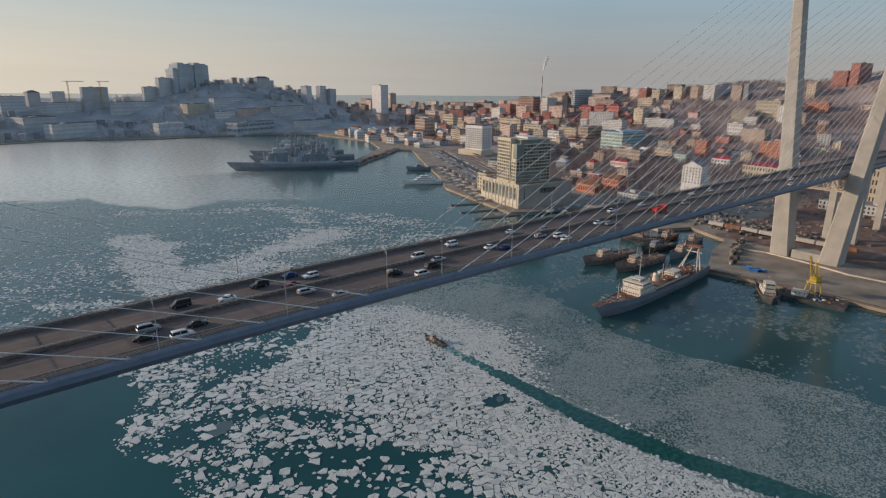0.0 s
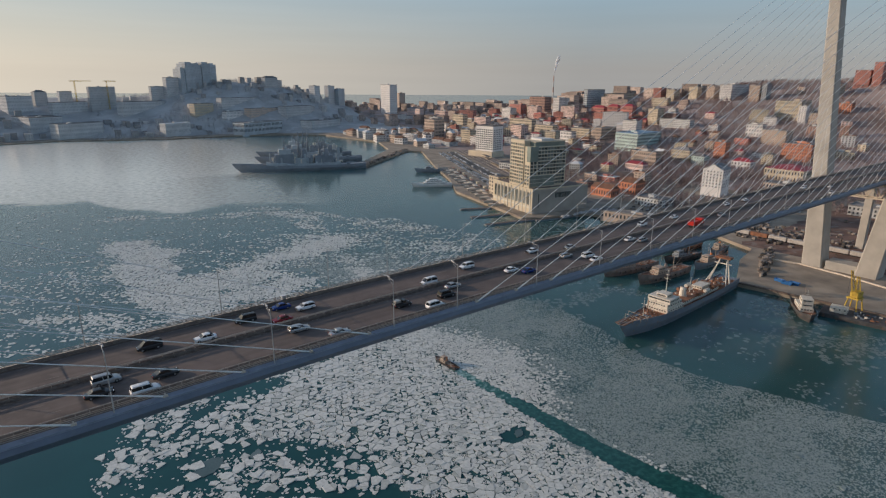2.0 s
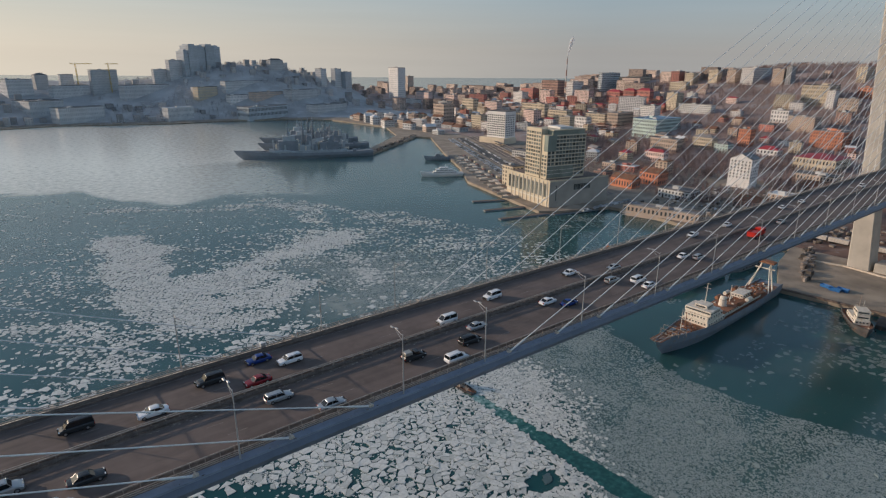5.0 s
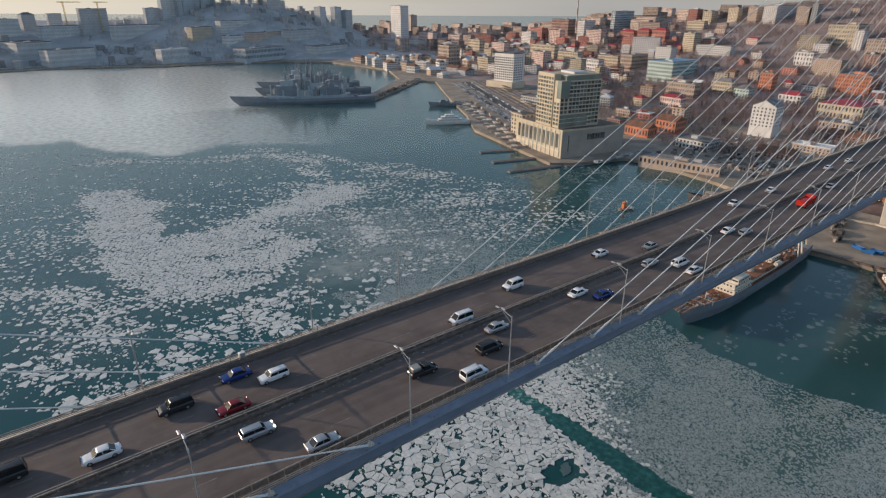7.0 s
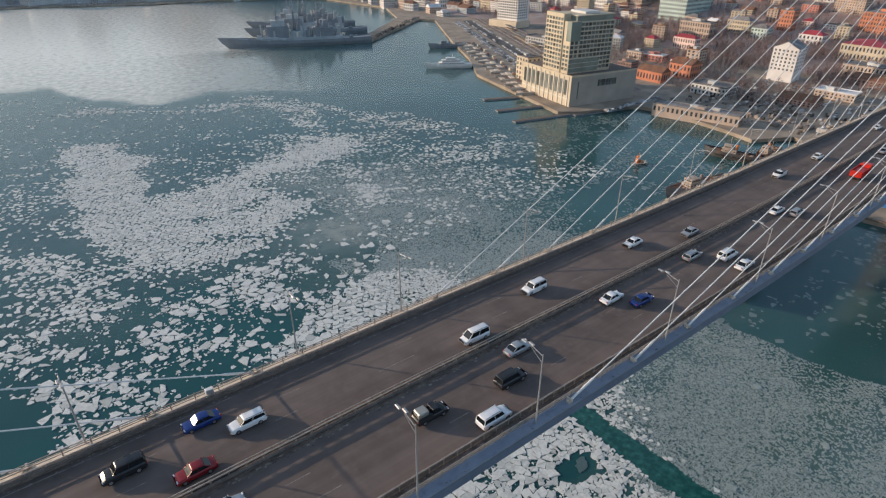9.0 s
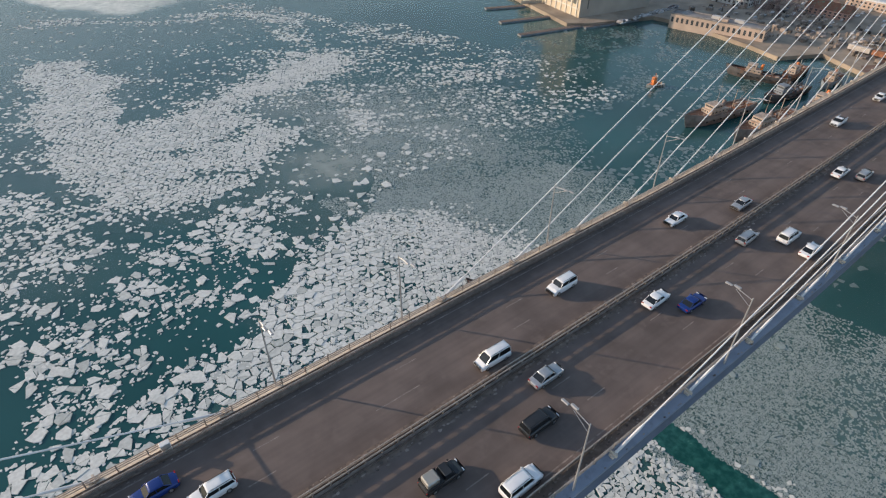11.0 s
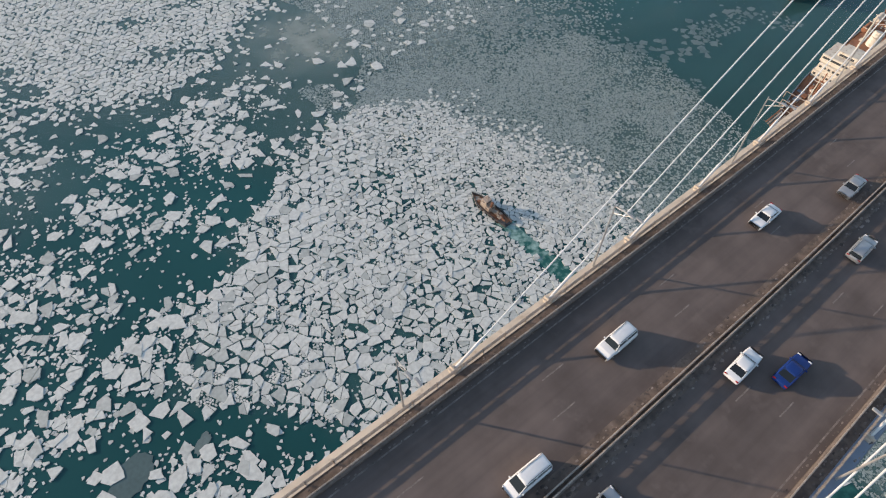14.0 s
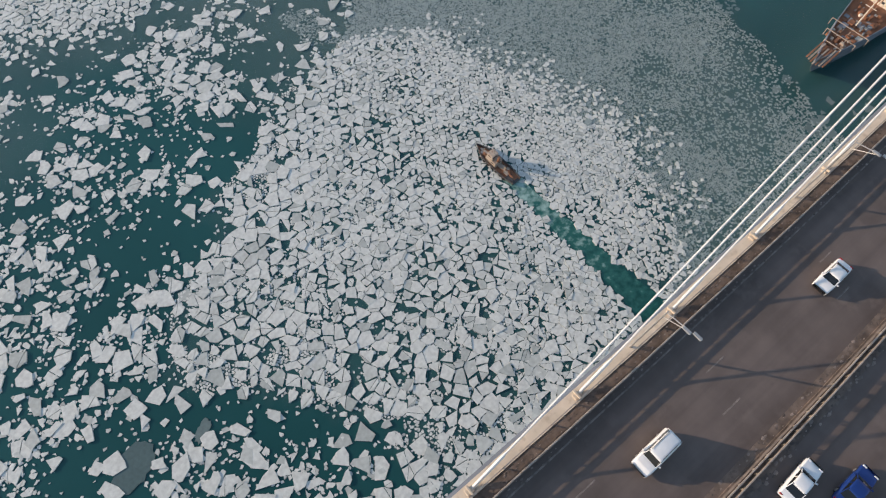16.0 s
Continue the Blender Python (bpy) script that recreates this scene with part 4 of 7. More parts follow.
# one sheet of new ice and slush on the water, dense between the brash, thin elsewhere; over the calm bay its pale cover
# paints the sky's sheen
def sheet_cover(x, y):
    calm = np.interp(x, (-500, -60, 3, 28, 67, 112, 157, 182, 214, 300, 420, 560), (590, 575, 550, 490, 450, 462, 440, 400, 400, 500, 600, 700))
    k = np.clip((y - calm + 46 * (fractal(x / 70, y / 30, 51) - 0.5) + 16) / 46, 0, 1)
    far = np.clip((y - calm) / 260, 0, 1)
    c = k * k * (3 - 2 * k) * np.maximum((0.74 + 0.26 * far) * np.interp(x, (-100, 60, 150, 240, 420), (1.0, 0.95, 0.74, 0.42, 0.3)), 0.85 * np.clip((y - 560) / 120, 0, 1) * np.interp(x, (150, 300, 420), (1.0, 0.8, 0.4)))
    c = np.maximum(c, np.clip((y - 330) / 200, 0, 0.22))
    warp = 30 * (fractal(x / 45, y / 45, 71) - 0.5)
    for pts, w, q in SWIRL:
        c = np.maximum(c, 0.27 * q * near_stroke(x + warp, y + warp, pts, w * 1.5))
    c = np.maximum(c, 0.40 * np.clip(1.5 - np.hypot((x - 106) / 66, (y - 178) / 68), 0, 1) * (0.5 + fractal(x / 26, y / 18, 31)))
    c = np.maximum(c, 0.42 * np.clip(1.5 - np.hypot((x - 88) / 30, (y - 243) / 24), 0, 1))
    c = np.maximum(c, 0.07 * (field_cover(x, y)[1] > 0.3))
    past = outer_edge(y) - x + 16 * (fractal(x / 18, y / 18, 6) - 0.5)
    slush = np.clip((x - slush_edge(y) + 14) / 22, 0, 1) * np.clip(past / 9, 0, 1) * (y < 150) * np.clip((150 - y) / 14, 0, 1)
    c = np.maximum(c, 0.30 * slush * (0.72 + 0.5 * fractal(x / 16, y / 12, 21)))
    basin = (x > outer_edge(y) - 8) & (y < 240) & ((x < 282) | (y > 60)) & ~((y < 66) & (y > 24) & (x > 150))
    c = np.maximum(c, np.where(basin, 0.13 * np.clip((streak(x, y, 17) - 0.45) * 4, 0, 1) * np.clip((300 - x) / 90, 0.2, 1), 0))
    open_water = (np.abs(x - wake_x(y)) < 5.5) & (y < 66) | (((x - 60) / 7) ** 2 + ((y - 13) / 4) ** 2 < 1)
    return np.where(open_water, 0, c)


def sheet_material():
    m = bpy.data.materials.new("new_ice_and_sky_sheen")
    m.use_nodes = True
    n, l = m.node_tree.nodes, m.node_tree.links
    b = n["Principled BSDF"]
    b.inputs["Roughness"].default_value = 0.2
    tc = n.new("ShaderNodeTexCoord")
    cover = n.new("ShaderNodeAttribute")
    cover.attribute_name = "cover"
    a = n.new("ShaderNodeTexNoise")
    a.inputs["Scale"].default_value, a.inputs["Detail"].default_value, a.inputs["Roughness"].default_value = 0.16, 10, 0.68
    l.new(tc.outputs["Object"], a.inputs["Vector"])
    mr = n.new("ShaderNodeMapRange")
    mr.inputs["From Min"].default_value, mr.inputs["From Max"].default_value = 0.32, 0.66
    mr.inputs["To Min"].default_value, mr.inputs["To Max"].default_value = 0.72, 1.3
    l.new(a.outputs["Fac"], mr.inputs["Value"])
    mul = n.new("ShaderNodeMath")
    mul.operation, mul.use_clamp = "MULTIPLY", True
    l.new(cover.outputs["Fac"], mul.inputs[0])
    l.new(mr.outputs["Result"], mul.inputs[1])
    l.new(mul.outputs[0], b.inputs["Alpha"])
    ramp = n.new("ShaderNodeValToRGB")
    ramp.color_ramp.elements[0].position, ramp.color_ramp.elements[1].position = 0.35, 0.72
    # high cover turns warm and pale: reflected sky glow put into the base colour
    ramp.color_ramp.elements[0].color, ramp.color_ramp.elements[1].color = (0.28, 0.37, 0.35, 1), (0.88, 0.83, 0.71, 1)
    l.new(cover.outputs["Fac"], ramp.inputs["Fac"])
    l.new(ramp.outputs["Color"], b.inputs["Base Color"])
    return m


sx = np.concatenate([np.arange(-500, -200, 10.0), np.arange(-200, 300, 3.0), np.arange(300, 590, 10.0)])
sy = np.concatenate([np.arange(-150, 260, 3.0), np.arange(260, 600, 5.0), np.arange(600, 1290, 10.0)])
gx, gy = np.meshgrid(sx, sy, indexing="ij")
ny = len(sy)
verts = np.stack([gx.ravel(), gy.ravel(), np.full(gx.size, 0.03)], 1).tolist()
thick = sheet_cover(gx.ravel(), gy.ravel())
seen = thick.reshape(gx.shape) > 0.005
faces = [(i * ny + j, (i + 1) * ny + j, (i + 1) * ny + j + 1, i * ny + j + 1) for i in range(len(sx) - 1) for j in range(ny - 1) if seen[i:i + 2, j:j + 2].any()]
sheet = tagged(pydata("ice_film", verts, faces, sheet_material()), "thin film of new ice and slush, with sky sheen painted pale on the calm bay", "ice", kind="stuff")
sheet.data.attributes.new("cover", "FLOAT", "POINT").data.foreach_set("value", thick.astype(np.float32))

BASIN = lambda x, y: (x > outer_edge(y) - 4) & (x > 90) & (y < 240) & ((x < 282) | (y > 62)) & (x < 345) & ~((y < 66) & (y > 24) & (x > 158)) & ~((y > 66) & (y < 108) & (x > 226))

# thin plates drifting on the open basin beside the ships
verts, faces = [], []
gather(*floes("thin", 3.0, (90, -150, 345, 240), lambda x, y: np.where(BASIN(x, y), np.clip((fractal(x / 20, y / 14, 81) - 0.52) * 3.0, 0, 0.5), 0), M_WET, 0.05, 0.92))
gather(*floes("thin", 1.4, (90, -150, 345, 240), lambda x, y: np.where(BASIN(x, y), np.clip((fractal(x / 16, y / 12, 83) - 0.50) * 3.0, 0, 0.5), 0), M_WET, 0.05, 0.9))
tagged(pydata("thin_ice", verts, faces, M_WET), "thin wet grey ice plates on dark harbour water", "ice", kind="stuff")


def slab(x, y, r, squash):
    bm = B()
    n = 26
    ring = []
    for a in range(n):
        t = 6.28318 * a / n
        q = r * (0.82 + 0.34 * random.random())
        ring.append((q * math.cos(t), q * squash * math.sin(t)))
    loft(bm, [[(u, v, -0.05) for u, v in ring], [(u, v, 0.07) for u, v in ring]])
    bmesh.ops.recalc_face_normals(bm, faces=bm.faces)
    o = tagged(mesh_object("grey_floe", bm, M_WET), "flat dark grey thin ice floe on the water", "ice floe", group="grey ice floes")
    o.matrix_basis = pose(x, y, 0.08, 0, 0, 35)


slab(-31.8, 62.1, 5.0, 0.75)
slab(-17.2, 59.2, 2.6, 0.5)
slab(62, 13, 2.6, 0.6)


# the boat's wake: churned water between the floes
def wake_material():
    m = bpy.data.materials.new("churned_water")
    m.use_nodes = True
    n, l = m.node_tree.nodes, m.node_tree.links
    b = n["Principled BSDF"]
    b.inputs["Roughness"].default_value = 0.25
    tc = n.new("ShaderNodeTexCoord")
    a = n.new("ShaderNodeTexNoise")
    a.inputs["Scale"].default_value, a.inputs["Detail"].default_value = 0.55, 9
    l.new(tc.outputs["Object"], a.inputs["Vector"])
    sep = n.new("ShaderNodeSeparateXYZ")
    l.new(tc.outputs["Object"], sep.inputs[0])
    near = n.new("ShaderNodeMapRange")
    near.inputs["From Min"].default_value, near.inputs["From Max"].default_value = 18, 62
    near.inputs["To Min"].default_value, near.inputs["To Max"].default_value = -0.06, 0.27
    l.new(sep.outputs["Y"], near.inputs["Value"])
    add = n.new("ShaderNodeMath")
    l.new(a.outputs["Fac"], add.inputs[0])
    l.new(near.outputs["Result"], add.inputs[1])
    ramp = n.new("ShaderNodeValToRGB")
    e = ramp.color_ramp.elements
    e[0].position, e[0].color = 0.36, (0.008, 0.066, 0.060, 1)
    e[1].position, e[1].color = 0.88, (0.34, 0.50, 0.46, 1)
    mid = e.new(0.62)
    mid.color = (0.026, 0.128, 0.110, 1)
    l.new(add.outputs[0], ramp.inputs["Fac"])
    l.new(ramp.outputs["Color"], b.inputs["Base Color"])
    bp = n.new("ShaderNodeBump")
    bp.inputs["Strength"].default_value, bp.inputs["Distance"].default_value = 0.5, 0.15
    l.new(a.outputs["Fac"], bp.inputs["Height"])
    l.new(bp.outputs["Normal"], b.inputs["Normal"])
    return m


bm = B()
ys = [66 - 3.0 * i for i in range(58)]
rows = []
for y in ys:
    w = float(np.clip(1.8 + (66 - y) * 0.034, 1.8, 5.0))
    x = float(wake_x(y))
    rows.append([bm.verts.new((x + w * k + random.uniform(-0.4, 0.4), y, 0.045)) for k in (-1, -0.3, 0.3, 1)])
for a, b in zip(rows, rows[1:]):
    for i in range(3):
        bm.faces.new((a[i], b[i], b[i + 1], a[i + 1]))
tagged(mesh_object("wake", bm, wake_material()), "green churned boat wake through broken ice", "wake", kind="stuff")

# ---- ships ----
M_HULLG = material("grey_hull_paint", (0.22, 0.25, 0.28), 0.55, 0, 0.12, 0.15, 0.05, 4, wear=(0.20, 0.20, 0.20))
M_HULLP = material("pale_grey_hull", (0.20, 0.225, 0.265), 0.5, 0, 0.1, 0.2, 0.05, 4, wear=(0.24, 0.20, 0.18))
M_HULLD = material("black_rusty_hull", (0.07, 0.068, 0.07), 0.7, 0, 0.3, 0.3, 0.1, 6, wear=(0.17, 0.10, 0.065))
M_HULLW = material("weathered_grey_hull", (0.26, 0.215, 0.195), 0.7, 0, 0.25, 0.3, 0.1, 6, wear=(0.26, 0.14, 0.09))
M_TRAWL = material("rusty_cream_deckhouse", (0.46, 0.37, 0.30), 0.75, 0, 0.2, 0.5, 0.1, 6, wear=(0.28, 0.15, 0.09))
M_RUST = material("rust_red_deck", (0.30, 0.13, 0.07), 0.85, 0, 0.25, 0.4, 0.2, 6, wear=(0.20, 0.12, 0.08))
M_SHIPW = material("cream_ship_paint", (0.74, 0.67, 0.57), 0.5, 0, 0.08, 0.4, 0.05, 8, wear=(0.50, 0.38, 0.28))
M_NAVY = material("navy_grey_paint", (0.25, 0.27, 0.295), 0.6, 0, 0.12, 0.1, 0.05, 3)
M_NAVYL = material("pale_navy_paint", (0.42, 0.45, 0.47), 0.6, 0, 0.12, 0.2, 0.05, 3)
M_YELLOW = material("yellow_crane_paint", (0.62, 0.42, 0.06), 0.55, 0, 0.12, 0.5, 0.05, 8, wear=(0.40, 0.22, 0.06))
M_ORANGE = material("orange_boat_paint", (0.70, 0.20, 0.05), 0.5, 0, 0.1, 0.6, 0.05, 8)
M_WINDOW = material("dark_window_glass", (0.075, 0.08, 0.085), 0.12, 0, 0.2, 0.3, 0)


def hull(ship, L, W, free, mat, deck_mat, bow_up=1.5, stern=0.75, dark=None):
    """A ship's hull, bow at +x, with sheer, flare and bulwark; returns the deck height at u (0 stern, 1 bow)."""
    def half(u):
        return W / 2 * (stern + (1 - stern) * min(1, u / 0.25)) if u < 0.62 else W / 2 * max(0.02, 1 - ((u - 0.62) / 0.38) ** 2.1)

    def sheer(u):
        return free + bow_up * max(0, (u - 0.45) / 0.55) ** 2 + 0.25 * bow_up * max(0, (0.2 - u) / 0.2) ** 2
    bm = B()
    us = [0, 0.04, 0.12, 0.25, 0.4, 0.55, 0.66, 0.76, 0.85, 0.92, 0.97, 1.0]
    rings = []
    for u in us:
        x = -L / 2 + u * L
        y, z = half(u), sheer(u)
        rake = 0.045 * L * max(0, (u - 0.8) / 0.2)
        rings.append([(x - rake, -y * 0.72, -0.6), (x, -y, z * 0.55), (x + rake * 0.4, -y, z), (x + rake * 0.4, -y + min(0.25, y * 0.4), z), (x + rake * 0.4, -y + min(0.25, y * 0.4), z - 0.9), (x + rake * 0.4, y - min(0.25, y * 0.4), z - 0.9), (x + rake * 0.4, y - min(0.25, y * 0.4), z), (x + rake * 0.4, y, z), (x, y, z * 0.55), (x - rake, y * 0.72, -0.6)])
    loft(bm, rings)
    bmesh.ops.recalc_face_normals(bm, faces=bm.faces)
    part("hull", bm, mat, ship)
    bm = B()
    vs = []
    for u in us[1:-1]:
        x = -L / 2 + u * L
        rake = 0.045 * L * max(0, (u - 0.8) / 0.2)
        y = half(u) - 0.3
        vs.append((bm.verts.new((x + rake * 0.4, -max(y, 0.05), sheer(u) - 0.86)), bm.verts.new((x + rake * 0.4, max(y, 0.05), sheer(u) - 0.86))))
    for a, b in zip(vs, vs[1:]):
        bm.faces.new((a[0], b[0], b[1], a[1]))
    part("deck", bm, deck_mat, ship)
    return sheer


bm = B()
box(bm, -0.4, -0.03, -0.35, 0.4, 0.03, 0.35)
PORT = bpy.data.meshes.new("window")
bm.to_mesh(PORT)
bm.free()
PORT.materials.append(M_WINDOW)


def house(ship, x0, x1, w, z0, z1, mat, name="deckhouse", glaze=True, step=2.4):
    """A deckhouse with a band of square windows on all sides."""
    bm = B()
    box(bm, x0, -w / 2, z0, x1, w / 2, z1, 0.12)
    d = part(name, bm, mat, ship)
    if glaze:
        zc = z1 - 0.95
        for s in (1, -1):
            x = x0 + 0.7
            while x < x1 - 0.9:
                o = new("window", PORT)
                o.parent = d
                o.location = (x + 0.4, s * w / 2, zc)
                x += step
        for xe in (x0, x1):
            y = -w / 2 + 0.5
            while y < w / 2 - 0.9:
                o = new("window", PORT)
                o.parent = d
                o.matrix_basis = pose(xe, y + 0.4, zc, 0, 0, 90)
                y += step * 0.6
    return d


def mast(ship, x, y, z0, z1, mat, yards=2, r=0.18):
    bm = B()
    tube(bm, (x, y, z0), (x, y, z1), r, r * 0.4, 6)
    for i in range(yards):
        z = z0 + (z1 - z0) * (0.62 + 0.2 * i)
        w = (z1 - z0) * (0.16 - 0.05 * i)
        tube(bm, (x, y - w, z), (x, y + w, z), r * 0.4, n=5)
    return part("mast", bm, mat, ship)


def derrick(ship, x, z0, h, reach, mat):
    bm = B()
    tube(bm, (x, 0, z0), (x, 0, z0 + h), 0.22, 0.16, 6)
    tube(bm, (x, 0, z0 + 0.8), (x + reach, 0.6, z0 + h * 0.75), 0.12, 0.08, 5)
    tube(bm, (x, 0, z0 + h), (x + reach, 0.6, z0 + h * 0.75), 0.03, n=4)
    return part("derrick", bm, mat, ship)


def clutter(ship, x0, x1, w, z, n, mats, seed, big=1.2):
    r = random.Random(seed)
    for i in range(n):
        x, y = r.uniform(x0, x1), r.uniform(-w / 2, w / 2)
        a, b, c = r.uniform(0.3, big), r.uniform(0.3, big), r.uniform(0.3, big * 1.1)
        bm = B()
        if r.random() < 0.4:
            tube(bm, (x, y, z), (x, y, z + c * 1.2), a * 0.4, n=7)
        else:
            box(bm, x - a, y - b * 0.7, z, x + a, y + b * 0.7, z + c, 0.06)
        part("deck_gear", bm, r.choice(mats), ship)


# the long research ship in the basin: bow to -x
ship = thing("research_ship", pose(221.5, 41.0, 0, 0, 0, 182.5), "long pale grey research ship with cream deckhouse and rusty deck", "ship")
hull(ship, 119, 14.5, 6.6, M_HULLP, M_RUST, 2.6, 0.8)
for o in ship.children:
    o.location.x += 3.5
for i in range(7):
    bm = B()
    box(bm, 58.5 - 0.5 * abs(i - 3), -2.4 + i * 0.8 - 0.22, 8.5, 66.2 - 0.35 * abs(i - 3), -2.4 + i * 0.8 + 0.22, 8.8, 0.04)
    part("bow_plank", bm, M_TRAWL if i % 2 else M_RUST, ship, "rusty plank of the bow platform")
for x0, w0 in ((57.5, 5.0), (53.5, 8.6), (49.0, 11.0)):
    bm = B()
    for q in (-1, 1):
        tube(bm, (x0, q * w0 / 2, 7.4), (x0, q * w0 / 2, 9.6), 0.1, n=6)
    tube(bm, (x0, -w0 / 2, 9.55), (x0, w0 / 2, 9.55), 0.1, n=6)
    part("bow_frame", bm, M_TRAWL, ship, "rusty cream steel frame")
house(ship, 14, 31, 12.4, 5.4, 8.6, M_SHIPW)
house(ship, 16, 30.5, 11.4, 8.6, 11.2, M_SHIPW)
house(ship, 20, 29.5, 12.6, 11.2, 13.7, M_SHIPW, "wheelhouse", step=1.3)
house(ship, 21, 27, 6.0, 13.7, 15.2, M_SHIPW, "chart_room", step=1.3)
house(ship, -30, 14, 9.6, 5.6, 8.3, M_SHIPW)
bm = B()
box(bm, -31, -5.6, 8.3, 14, 5.6, 8.55, 0.05)
part("boat_deck", bm, M_RUST, ship, "rust-red upper deck")
house(ship, -22, -12, 6.0, 8.55, 10.6, M_SHIPW)
bm = B()
for k, (z0, z1, r0, r1) in enumerate(((8.5, 11.6, 1.9, 1.75), (11.6, 12.5, 1.8, 1.72), (12.5, 13.2, 1.72, 1.6))):
    tube(bm, (4 - 0.2 * k, 0, z0), (3.8 - 0.2 * k, 0, z1), r0, r1, 12)
part("funnel", bm, M_SHIPW, ship, "cream funnel")
bm = B()
tube(bm, (3.55, 0, 11.7), (3.5, 0, 12.3), 1.84, 1.8, 12)
part("funnel_band", bm, M_RUST, ship, "rust-red funnel band")
mast(ship, 23, 0, 15.2, 27.0, M_SHIPW, 3, 0.25)
mast(ship, 44, 0, 7.5, 17.5, M_SHIPW, 1, 0.2)
derrick(ship, 40, 7.0, 8, -7, M_RUST)
derrick(ship, -4, 8.4, 9, -8, M_SHIPW)
# stern gantry: two legs that meet over a platform
bm = B()
for s in (1, -1):
    tube(bm, (-41, s * 6.2, 6.0), (-44, s * 2.0, 21.0), 0.45, 0.35, 6)
    tube(bm, (-36, s * 6.2, 6.0), (-43, s * 2.0, 19.0), 0.3, 0.25, 6)
tube(bm, (-43, -5, 17.5), (-43, 5, 17.5), 0.35, n=6)
part("gantry", bm, M_SHIPW, ship, "cream steel stern gantry")
bm = B()
box(bm, -46, -4.5, 20.6, -41.5, 4.5, 21.6, 0.1)
part("gantry_platform", bm, M_RUST, ship)
for i in range(7):
    bm = B()
    tube(bm, (-45 + 0.6 * i, -3.5 + i * 1.1, 21.6), (-45 + 0.6 * i, -3.5 + i * 1.1, 24.0 + (i % 3)), 0.1, n=5)
    part("aerial", bm, M_RUST, ship)
for i in range(3):
    for s in (1, -1):
        bm = B()
        tube(bm, (-6 - i * 9, s * 5.6, 9.3), (-1.5 - i * 9, s * 5.6, 9.3), 1.0, n=8)
        part("lifeboat", bm, M_RUST if (i + s) % 2 else M_SHIPW, ship, "covered ship's lifeboat")
clutter(ship, 35, 52, 7, 6.3, 34, (M_RUST, M_SHIPW, M_HULLP), 3, 1.3)
clutter(ship, -35, -8, 8, 8.4, 26, (M_RUST, M_SHIPW, M_HULLP), 4, 1.1)
clutter(ship, -52, -36, 10, 5.6, 18, (M_RUST, M_HULLG), 5, 1.2)

